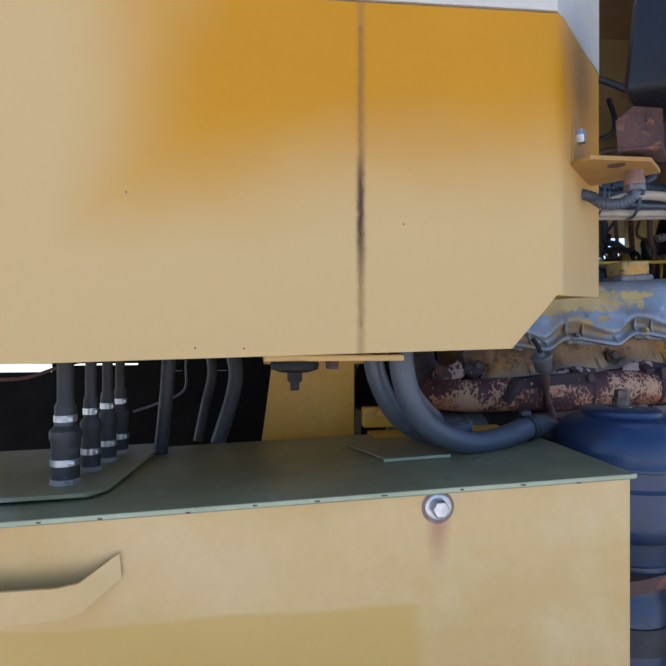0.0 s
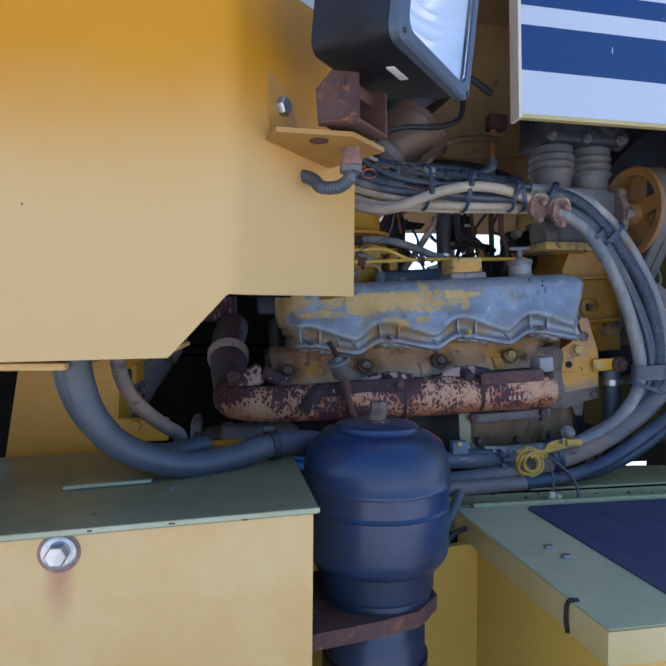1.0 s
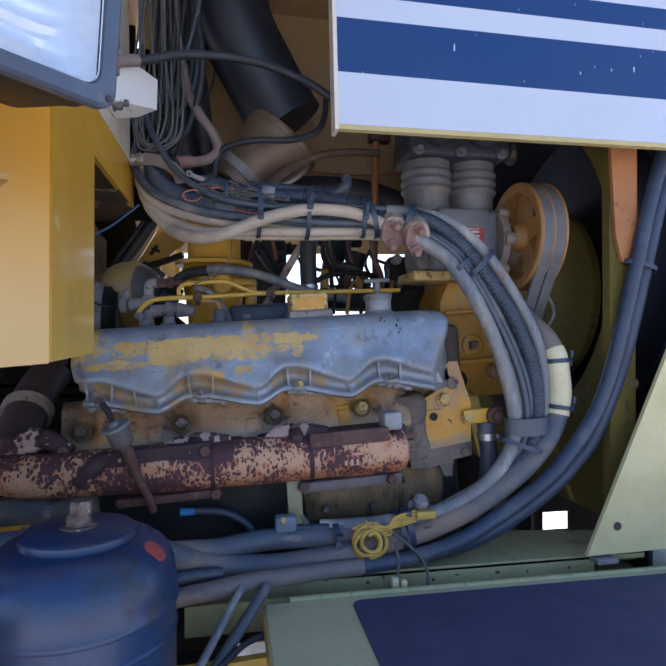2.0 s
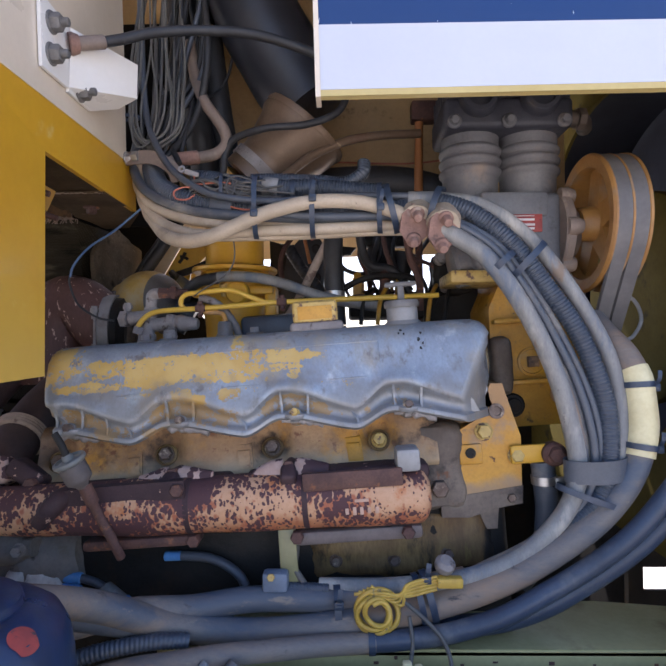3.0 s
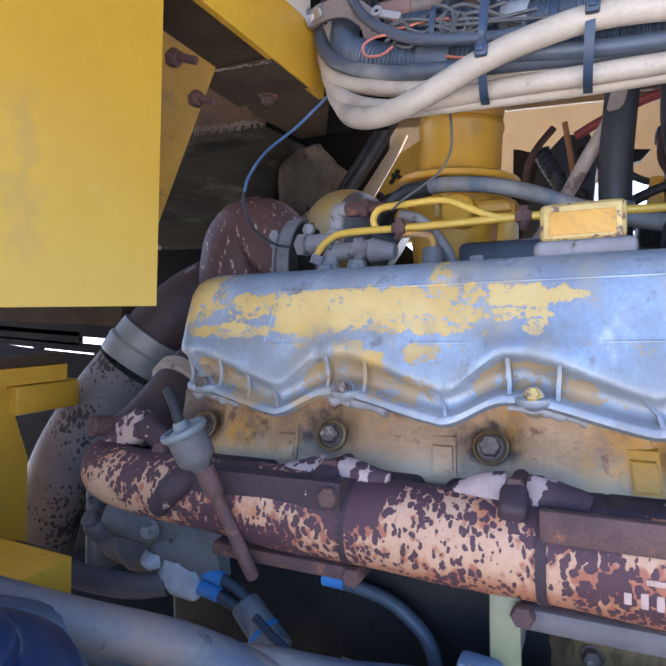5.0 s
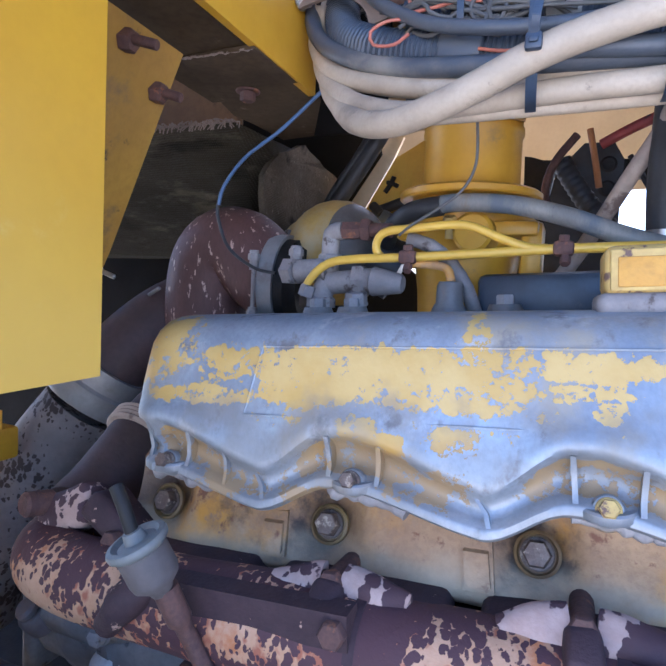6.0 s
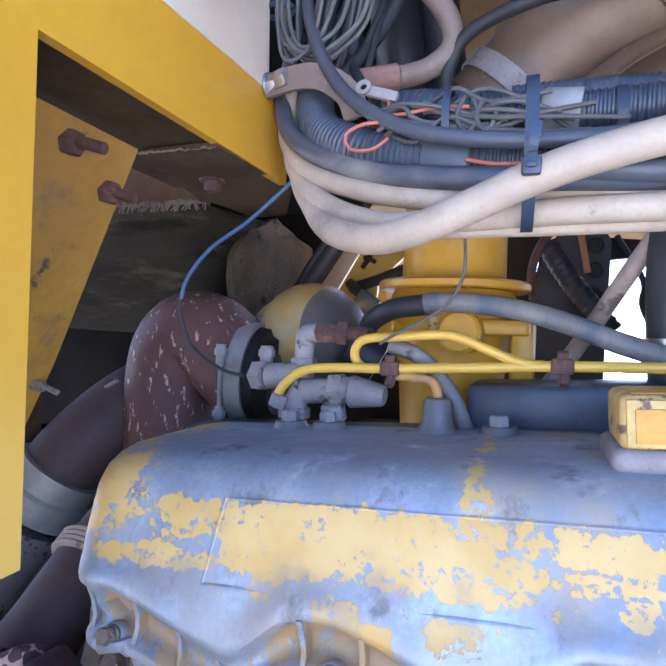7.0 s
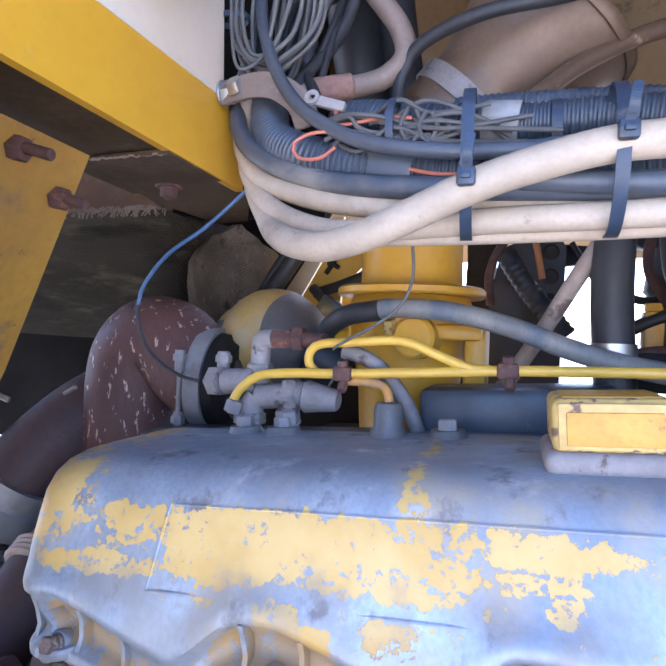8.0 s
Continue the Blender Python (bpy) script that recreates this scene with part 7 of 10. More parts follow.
# ---- yellow inlet riser ----
t = thing("inlet_riser", (1.028, 2.19, 1.75), "yellow painted inlet riser with flange and side boss", "air inlet")
RX, RY = 1.026, 2.19
bm = B()
lathe(bm, [(0, 1.962), (0.124, 1.962), (0.127, 1.965), (0.127, 1.974), (0.122, 1.978), (0.090, 1.980), (0.087, 1.986), (0.086, 2.075), (0.089, 2.079), (0.089, 2.090), (0.086, 2.094), (0.085, 2.20), (0, 2.20)], (RX, RY, 0), (0, 0, 1), 56)
part("riser_tube", bm, M_FRAME, t)
bm = B()
lathe(bm, [(0, 1.70), (0.080, 1.70), (0.086, 1.80), (0.095, 1.86), (0.102, 1.90), (0.118, 1.915), (0.120, 1.928), (0.112, 1.934), (0.10, 1.962), (0, 1.962)], (RX, RY, 0), (0, 0, 1), 56)
part("lower_body", bm, M_FRAME, t)
bm = B()
cyl(bm, (1.062, 2.12, 1.894), (1.055, 2.055, 1.894), 0.033, seg=32, bevel=0.005)
part("side_boss", bm, M_FRAME, t)
bm = B()
cyl(bm, (0.945, 2.14, 1.900), (0.932, 2.09, 1.900), 0.018, seg=16, bevel=0.003)
part("small_boss", bm, M_FRAME, t)
bm = B()
box(bm, (1.115, 2.11, 1.903), (0.08, 0.06, 0.024), 0.006)
box(bm, (1.145, 2.12, 1.862), (0.036, 0.06, 0.11), 0.012)
part("support_ear", bm, M_FRAME, t)
bm = B()
hexbolt(bm, (1.016, 2.075, 1.905), (0, -0.5, 0.85), 0.020, 0.018)
cyl(bm, (1.016, 2.080, 1.885), (1.016, 2.075, 1.92), 0.009, seg=12)
part("bleed_screw", bm, M_BOLTY, t)
hose("hose", [(0.885, 2.15, 1.885), (0.915, 2.08, 1.905), (0.958, 2.040, 1.924), (1.01, 2.03, 1.932)], 0.016, M_BLACK, "short black hose into the grey sleeve", "hose")
hose("hose", [(0.985, 2.034, 1.930), (1.035, 2.03, 1.936), (1.118, 2.03, 1.931), (1.197, 2.03, 1.912), (1.275, 2.03, 1.884), (1.35, 2.03, 1.865), (1.45, 2.04, 1.85)], 0.0145, M_LGREY, "grey rubber hose looping round the inlet riser", "hose")
hose("wire", [(1.083, 1.84, 2.05), (1.082, 1.88, 2.01), (1.080, 1.90, 1.964), (1.064, 1.90, 1.930), (1.033, 1.90, 1.906), (0.991, 1.92, 1.886), (0.97, 1.935, 1.874)], 0.0020, M_WIRE, "thin grey wire hanging from the hose bundle", "wire")
t = thing("blue_wire", (0.70, 1.97, 1.95), "blue insulated wire drooping to the turbocharger", "wire")
bm = B()
tube(bm, [(0.815, 1.985, 2.115), (0.746, 1.975, 2.053), (0.681, 1.97, 2.009), (0.640, 1.97, 1.962), (0.630, 1.97, 1.930)], 0.0031, 10, 0.01)
part("blue_sheath", bm, M_BLUEW, t)
bm = B()
tube(bm, [(0.6305, 1.97, 1.935), (0.628, 1.97, 1.915), (0.649, 1.975, 1.858), (0.699, 1.98, 1.823), (0.745, 1.975, 1.814)], 0.0029, 10, 0.01)
part("dark_end", bm, M_BLACK, t, "dark lower end of the wire")

# ---- heat blanket behind the elbow ----
bm = B()
prism(bm, [(0.10, 2.24, 2.128), (0.500, 2.24, 2.128), (0.500, 2.24, 2.60), (0.10, 2.24, 2.60)], (0, 0.012, 0))
tagged(part("inner_panel", bm, M_INPAN), "dirty brown panel above the heat blanket", "body panel")
# filler sheet added where there is only shade
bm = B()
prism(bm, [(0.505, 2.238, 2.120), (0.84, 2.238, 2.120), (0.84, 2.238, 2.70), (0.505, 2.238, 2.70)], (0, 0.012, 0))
tagged(part("dark_fill_panel", bm, M_WALL), "black sheet added to fill the shade behind the beam's end", "body panel")
t = thing("heat_blanket", (0.55, 2.30, 1.75), "dark grimy woven heat blanket with frayed upper edge", "heat shield")
bm = B()
for p in ((0.18, 2.09, 2.106), (0.578, 2.085, 2.112), (0.600, 2.16, 2.105), (0.53, 2.50, 2.15), (0.585, 2.55, 2.09), (-0.20, 2.34, 1.87), (0.52, 2.34, 1.86), (0.585, 2.56, 1.90), (-0.10, 2.56, 2.12), (-0.20, 2.56, 1.87)):
    bm.verts.new(p)
bmesh.ops.convex_hull(bm, input=bm.verts)
bmesh.ops.subdivide_edges(bm, edges=bm.edges, cuts=5, use_grid_fill=True)
for v in bm.verts:
    v.co += Vector((0.4, 1, 0.3)) * 0.012 * noise.noise(v.co * 12)
part("blanket", bm, M_INSUL, t, angle=60)
bm = B()
prism(bm, [(0.594, 2.563, 2.095), (0.594, 2.346, 2.131), (0.594, 2.231, 2.085), (0.600, 2.150, 2.02), (0.606, 2.162, 1.90), (0.594, 2.545, 1.90)], (0.012, 0, 0))
bmesh.ops.subdivide_edges(bm, edges=[e for e in bm.edges if e.calc_length() > 0.05], cuts=6, use_grid_fill=True)
roughen(bm, 0.006, 22, 7.0)
part("end_flap", bm, M_INSULB, t, "dusty brown end flap", angle=60)
bm = B()
for k in range(110):
    x = 0.365 + 0.225 * (k + 0.8 * noise.noise((k * 0.31, 2.0, 0))) / 109
    p = Vector((x, 2.086, 2.110))
    tube(bm, [p, p + Vector((random.uniform(-0.008, 0.008), -0.008, random.uniform(-0.004, 0.006))), p + Vector((random.uniform(-0.012, 0.012), -0.012, random.uniform(-0.016, 0.006)))], 0.0013, 4, 0.008)
part("frayed_edge", bm, M_BRHOSE, t, "tan frayed fibres")
# beam added to keep the bright slit behind the tank narrow
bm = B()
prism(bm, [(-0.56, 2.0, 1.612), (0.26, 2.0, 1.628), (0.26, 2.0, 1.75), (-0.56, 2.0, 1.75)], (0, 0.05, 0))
tagged(part("filler_beam", bm, M_UNDER), "dark filler beam added behind the tank above the bright slit", "frame beam")
# added wall closes the bay; its black carries the shade
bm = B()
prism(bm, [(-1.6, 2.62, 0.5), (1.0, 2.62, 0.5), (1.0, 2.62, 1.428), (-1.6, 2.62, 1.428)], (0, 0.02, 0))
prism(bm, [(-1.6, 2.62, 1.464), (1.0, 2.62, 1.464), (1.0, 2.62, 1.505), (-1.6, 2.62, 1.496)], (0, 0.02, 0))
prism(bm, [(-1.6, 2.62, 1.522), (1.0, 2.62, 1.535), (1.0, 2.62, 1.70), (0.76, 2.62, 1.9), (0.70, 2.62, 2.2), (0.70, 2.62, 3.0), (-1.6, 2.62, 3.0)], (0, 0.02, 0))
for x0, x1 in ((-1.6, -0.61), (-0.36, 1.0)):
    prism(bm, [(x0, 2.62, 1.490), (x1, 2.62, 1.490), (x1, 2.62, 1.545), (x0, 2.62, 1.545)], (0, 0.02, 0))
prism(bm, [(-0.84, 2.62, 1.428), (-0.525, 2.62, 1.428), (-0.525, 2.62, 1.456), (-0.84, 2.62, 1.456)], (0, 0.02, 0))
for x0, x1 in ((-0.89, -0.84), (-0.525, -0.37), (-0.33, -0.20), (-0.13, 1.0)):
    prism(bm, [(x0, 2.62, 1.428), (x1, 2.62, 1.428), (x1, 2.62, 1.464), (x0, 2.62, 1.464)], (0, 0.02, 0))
tagged(part("bay_wall", bm, M_WALL), "near-black wall added to close the back of the engine bay", "bay wall", kind="structure")


# ---- air compressor ----
def air_compressor():
    t = thing("air_compressor", (1.76, 1.86, 1.90), "grey twin-cylinder air compressor with finned barrels and yellow pulley", "air compressor")
    bm = B()
    box(bm, (1.765, 1.865, 2.000), (0.215, 0.19, 0.185), 0.020, seg=3)
    box(bm, (1.755, 1.78, 2.062), (0.16, 0.03, 0.060), 0.008)
    part("crankcase", bm, M_COMP, t)
    for k, x in enumerate((1.672, 1.818)):
        bm = B()
        prof = [(0, 2.085), (0.068, 2.085), (0.069, 2.145)]
        z = 2.150
        while z < 2.225:
            prof += [(0.0715, z), (0.0775, z + 0.006), (0.0785, z + 0.011), (0.0775, z + 0.015), (0.0715, z + 0.021)]
            z += 0.026
        prof += [(0.072, 2.235), (0.072, 2.25), (0, 2.25)]
        lathe(bm, prof, (x, 1.865, 0), (0, 0, 1), 36)
        part("cylinder_barrel", bm, M_COMP, t, "finned grey cylinder barrel")
    bm = B()
    box(bm, (1.745, 1.865, 2.285), (0.31, 0.19, 0.075), 0.015, seg=3)
    hd = part("head", bm, M_HEADC, t, "sooty finned compressor head")
    for k in range(6):
        bm = B()
        box(bm, (1.745, 1.785 + 0.032 * k, 2.345), (0.30, 0.010, 0.06), 0.003)
        part("fin", bm, M_HEADC, hd)
    for x in (1.672, 1.818):
        bm = B()
        lathe(bm, [(0, 0), (0.046, 0), (0.046, 0.020), (0.040, 0.028), (0.030, 0.030), (0.028, 0.022), (0, 0.022)], (x, 1.772, 2.315), (0, -1, 0.1), 28)
        part("valve_cap", bm, M_HEADC, hd, "round sooty valve cap")
    for x in (1.615, 1.745, 1.876):
        bm = B()
        cyl(bm, (x, 1.776, 2.262), (x, 1.762, 2.262), 0.017, seg=16, bevel=0.003)
        hexbolt(bm, (x, 1.763, 2.262), (0, -1, 0), 0.020, 0.010)
        part("head_bolt", bm, M_COMP, hd)
    bm = B()
    tube(bm, [(1.895, 1.86, 2.30), (1.93, 1.86, 2.30), (1.965, 1.88, 2.302), (1.99, 1.93, 2.302)], 0.020, 16)
    lathe(bm, [(0, 0), (0.028, 0), (0.028, 0.018), (0, 0.018)], (1.94, 1.86, 2.30), (1, 0.1, 0), 8)
    part("outlet_pipe", bm, M_SOOTC, hd, "sooty outlet pipe stub")
    bm = B()
    box(bm, (1.765, 1.7675, 2.016), (0.108, 0.004, 0.042), 0.001)
    plate = part("name_plate", bm, M_RED, t, "red metal rating plate with pale lines")
    bm = B()
    for x0, w, z in ((1.725, 0.030, 2.014), (1.78, 0.040, 2.024), (1.785, 0.032, 2.012), (1.780, 0.040, 2.003), (1.765, 0.070, 2.0325)):
        box(bm, (x0, 1.7645, z), (w, 0.002, 0.011 if w == 0.030 else 0.005 if z < 2.03 else 0.002), 0.0004)
    part("plate_line", bm, M_INKW, plate)
    bm = B()
    box(bm, (1.70, 1.865, 1.893), (0.19, 0.17, 0.030), 0.006)
    part("foot", bm, M_BOLTY, t, "pale yellow mounting foot")
    bm = B()
    cyl(bm, (1.62, 1.86, 1.93), (1.665, 1.86, 1.94), 0.062, seg=28, bevel=0.008)
    part("rear_cover", bm, M_COMP, t)
    bm = B()
    lathe(bm, [(0, 0), (0.098, 0), (0.102, 0.006), (0.100, 0.022), (0.078, 0.034), (0.060, 0.050), (0, 0.050)], (1.862, 1.825, 2.000), (1, 0, 0), 36)
    for k in range(6):
        a = k * math.pi / 3
        lathe(bm, [(0, -0.008), (0.021, -0.008), (0.022, 0.010), (0.016, 0.026), (0, 0.028)], (1.872, 1.825 + 0.094 * math.cos(a), 2.000 + 0.094 * math.sin(a)), (1, 0, 0), 14)
    part("front_flange", bm, M_BRHOSE, t, "dusty front bearing flange")
    # pulley, spoked
    c = Vector((1.965, 1.785, 2.015))
    bm = B()
    lathe(bm, [(0.132, -0.042), (0.158, -0.045), (0.163, -0.040), (0.163, -0.036), (0.148, -0.026), (0.148, -0.012), (0.162, -0.004), (0.162, 0.0), (0.148, 0.008), (0.148, 0.022), (0.163, 0.032), (0.163, 0.038), (0.132, 0.040), (0.132, -0.042)], c, (1, 0, 0), 56)
    lathe(bm, [(0, -0.055), (0.034, -0.055), (0.040, -0.048), (0.046, 0.02), (0, 0.02)], c, (1, 0, 0), 32)
    pul = part("pulley", bm, M_PULL, t, "dusty orange spoked belt pulley")
    for k in range(5):
        bm = B()
        a = radians(20 + 72 * k)
        d = Vector((0, math.cos(a), math.sin(a)))
        s = Vector((0, -math.sin(a), math.cos(a)))
        prism(bm, [c + d * 0.035 - s * 0.030 + Vector((-0.02, 0, 0)), c + d * 0.140 - s * 0.024 + Vector((-0.012, 0, 0)), c + d * 0.140 + s * 0.024 + Vector((-0.012, 0, 0)), c + d * 0.035 + s * 0.030 + Vector((-0.02, 0, 0))], (0.022, 0, 0))
        part("spoke", bm, M_PULL, pul)
    for off in (-0.0200, 0.0160):
        bm = B()
        c2, r1, r2 = Vector((1.965, 1.93, 1.60)), 0.157, 0.055
        path = []
        d = Vector((c2.y - c.y, c2.z - c.z))
        ang = math.atan2(d.y, d.x)
        beta = math.acos((r1 - r2) / d.length)
        for k in range(41):
            a = ang + beta + (2 * math.pi - 2 * beta) * k / 40
            path.append(Vector((c.x + off, c.y + r1 * math.cos(a), c.z + r1 * math.sin(a))))
        for k in range(15):
            a = ang - beta + 2 * beta * k / 14
            path.append(Vector((c.x + off, c2.y + r2 * math.cos(a), c2.z + r2 * math.sin(a))))
        rings = []
        for i, p in enumerate(path):
            d = (path[(i + 1) % len(path)] - path[i - 1]).normalized()
            n_ = Vector((1, 0, 0)).cross(d)
            rings.append([bm.verts.new(p + n_ * h + Vector((w_, 0, 0))) for w_, h in ((-0.0150, -0.004), (-0.0172, 0.005), (-0.0160, 0.0075), (0.0160, 0.0075), (0.0172, 0.005), (0.0150, -0.004))])
        for i, p in enumerate(rings):
            q = rings[(i + 1) % len(rings)]
            for k in range(6):
                bm.faces.new((p[k], p[(k + 1) % 6], q[(k + 1) % 6], q[k]))
        bmesh.ops.recalc_face_normals(bm, faces=bm.faces)
        part("drive_belt", bm, M_BELT, pul, "dusty black V-belt")
    bm = B()
    lathe(bm, [(0, -0.03), (0.046, -0.03), (0.050, 0), (0.046, 0.03), (0, 0.03)], (1.965, 1.93, 1.60), (1, 0, 0), 28)
    part("idler", bm, M_DARK, t)
    t.matrix_basis = pose(1.766, 1.925, 1.916)


air_compressor()

# ---- hood side sheet with blue bands, unseen added roof and far side ----
t = thing("engine_hood", (2.2, 1.50, 2.19), "white engine hood side sheet with dark blue bands and cream lip", "engine hood")
bm = B()
prism(bm, [(1.311, 1.488, 2.201), (3.4, 1.488, 2.221), (3.4, 1.488, 3.1), (1.290, 1.488, 3.1)], (0, 0.004, 0))
part("side_sheet", bm, M_HOOD, t)
bm = B()
prism(bm, [(1.309, 1.4865, 2.189), (3.4, 1.4865, 2.209), (3.4, 1.4865, 2.220), (1.309, 1.4865, 2.200)], (0, 0.006, 0))
prism(bm, [(1.309, 1.4925, 2.189), (3.4, 1.4925, 2.209), (3.4, 1.502, 2.208), (1.309, 1.502, 2.188)], (0, 0, 0.004))
soften(bm, 0.002)
part("folded_lip", bm, M_LIP, t, "dull cream folded bottom lip")
bm = B()
prism(bm, [(1.306, 1.484, 2.187), (1.306, 1.530, 2.187), (1.284, 1.530, 3.1), (1.284, 1.484, 3.1)], (0.009, 0, 0))
soften(bm, 0.004, 3)
part("end_fold", bm, M_WARMW, t)
# roof added out of view to keep sun and sky off the engine
bm = B()
prism(bm, [(-1.6, 1.0, 2.98), (0.55, 1.0, 2.98), (0.80, 1.22, 2.98), (1.28, 1.47, 2.98), (3.4, 1.494, 2.98), (3.4, 3.10, 2.98), (1.35, 3.10, 2.98), (1.35, 2.75, 2.98), (-1.6, 2.75, 2.98)], (0, 0, 0.02))
part("unseen_roof_sheet", bm, M_TAN, t)
bm = B()
prism(bm, [(0.4, 3.10, 2.13), (2.3, 3.10, 2.17), (2.3, 3.10, 2.97), (1.35, 3.10, 2.97), (1.35, 3.10, 2.55), (0.4, 3.10, 2.55)], (0, 0.01, 0))
part("far_side_sheet", bm, M_CREAM, t, "cream inner face of the far side sheet")

# ---- inner structure behind the hood ----
bm = B()
prism(bm, [(0.76, 2.44, 2.22), (1.00, 2.44, 2.20), (2.12, 2.44, 2.20), (2.12, 2.44, 3.1), (0.76, 2.44, 3.1)], (0, 0.012, 0))
soften(bm, 0.003)
tagged(part("inner_bulkhead", bm, M_TAN), "tan painted inner bulkhead above the engine", "bulkhead", kind="structure")
bm = B()
prism(bm, [(0.80, 2.36, 2.16), (0.985, 2.40, 2.16), (1.05, 2.40, 2.36), (1.02, 2.40, 2.48), (0.96, 2.38, 2.62), (0.90, 2.38, 3.0), (0.80, 2.36, 3.0)], (0, 0.015, 0))
soften(bm, 0.003)
tagged(part("cut_plate", bm, M_TAN), "mustard painted cut plate hanging over the engine", "bulkhead plate")
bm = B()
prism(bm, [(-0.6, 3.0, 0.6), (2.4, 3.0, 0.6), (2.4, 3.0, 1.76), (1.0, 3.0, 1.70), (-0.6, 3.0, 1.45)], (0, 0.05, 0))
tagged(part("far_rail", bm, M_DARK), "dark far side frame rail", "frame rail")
# grey-brown square rail under the far bulkhead
hose("cross_pipe", [(1.0, 2.40, 2.235), (1.5, 2.40, 2.215), (2.1, 2.40, 2.20)], 0.022, M_RUST, "brown pipe running under the bulkhead", "pipe")
t = thing("support_post", (1.585, 2.20, 2.20), "orange-brown painted support post", "support post")
bm = B()
tube(bm, [(1.583, 2.20, 2.18), (1.585, 2.20, 2.30), (1.587, 2.20, 2.42)], 0.013, 14)
part("post", bm, M_ORANGE, t)
bm = B()
box(bm, (1.60, 2.20, 2.45), (0.075, 0.05, 0.060), 0.006)
part("bracket", bm, M_RUST, t)
bm = B()
tube(bm, [(1.583, 2.20, 2.19), (1.583, 2.20, 2.05), (1.583, 2.18, 1.80)], 0.011, 12)
part("lower_rod", bm, M_RUST, t)
t = thing("exhaust_stack_base", (1.45, 2.3, 2.2), "dark curved pipe lying behind the hose bundle", "pipe")
bm = B()
tube(bm, [(1.15, 2.30, 2.24), (1.35, 2.28, 2.26), (1.55, 2.26, 2.25), (1.72, 2.25, 2.20)], 0.05, 24)
part("pipe", bm, M_BLACK, t)

# ---- intake duct: black sleeve, brown steel funnel with clamp ----
t = thing("intake_duct", (1.14, 2.12, 2.22), "black intake sleeve on a brown steel duct with band clamp", "air intake duct")
bm = B()
tube(bm, [(1.06, 2.10, 2.97), (1.09, 2.10, 2.75), (1.175, 2.11, 2.58), (1.235, 2.12, 2.48), (1.268, 2.12, 2.43)], 0.122, 44, 0.03)
part("black_sleeve", bm, M_DUCT, t, "black moulded sleeve")
bm = B()
tube(bm, [(1.238, 2.12, 2.370), (1.215, 2.12, 2.342), (1.185, 2.12, 2.312), (1.15, 2.12, 2.278), (1.085, 2.12, 2.215)], 0.132, 44, 0.008, rfun=lambda d: 1.0 if d < 0.012 else max(0.71, 1.0 - (d - 0.012) * 2.3))
part("steel_funnel", bm, M_BRPIPE, t, "dull brown steel funnel")
bm = B()
lathe(bm, [(0.131, -0.006), (0.136, -0.008), (0.138, 0.0), (0.136, 0.010), (0.131, 0.008), (0.131, -0.006)], (1.240, 2.12, 2.372), (0.62, 0, 0.78), 56)
part("funnel_rim", bm, M_BRPIPE, t, "rolled rim of the funnel")
bm = B()
band(bm, (1.118, 2.12, 2.247), (0.70, 0, 0.71), (0, 1, 0), 0.0965, 0.0965, 0.030, 0.003, 44)
part("band_clamp", bm, M_FIT, t, "worn steel band clamp")
bm = B()
tube(bm, [(1.085, 2.13, 2.215), (1.06, 2.14, 2.185), (1.045, 2.15, 2.15), (1.036, 2.16, 2.11)], 0.082, 40, 0.012)
part("yellow_elbow", bm, M_YEL, t, "yellow inlet elbow")
hose("hose", [(1.000, 2.02, 2.20), (1.030, 2.0, 2.212), (1.036, 2.0, 2.261), (1.064, 1.99, 2.300), (1.15, 1.965, 2.318), (1.26, 1.96, 2.325), (1.34, 1.97, 2.36), (1.37, 2.0, 2.43), (1.38, 2.05, 2.52)], 0.0095, M_BLACK, "black cable arched across the duct", "cable")
hose("braided_hose", [(1.16, 1.96, 2.15), (1.205, 1.985, 2.200), (1.275, 2.03, 2.268), (1.36, 2.07, 2.318), (1.46, 2.10, 2.345), (1.58, 2.13, 2.36)], 0.0125, M_BRPIPE, "brown braided hose rising to the post", "hose")
hose("wire", [(1.02, 2.41, 2.345), (1.3, 2.40, 2.365), (1.6, 2.40, 2.36), (1.9, 2.40, 2.40)], 0.003, M_REDW, "thin red wire along the bulkhead", "wire")
hose("hose", [(0.925, 2.06, 2.60), (0.950, 2.03, 2.48), (0.985, 2.0, 2.40), (1.030, 2.0, 2.335), (1.040, 2.0, 2.292), (1.012, 2.0, 2.264), (0.965, 1.99, 2.250), (0.93, 1.975, 2.243)], 0.0155, M_BRHOSE, "dusty brown rubber hose bending into a brown coupling", "hose")
bm = B()
cyl(bm, (0.968, 1.99, 2.2515), (0.912, 1.965, 2.238), 0.0185, seg=20, bevel=0.003)
tagged(part("hose_coupling", bm, M_RUSTF), "red-brown rusty hose coupling", "hose coupling")
hose("hose", [(0.915, 1.966, 2.239), (0.88, 1.955, 2.228), (0.84, 1.94, 2.222)], 0.014, M_GREYH, "short grey hose from the coupling", "hose")

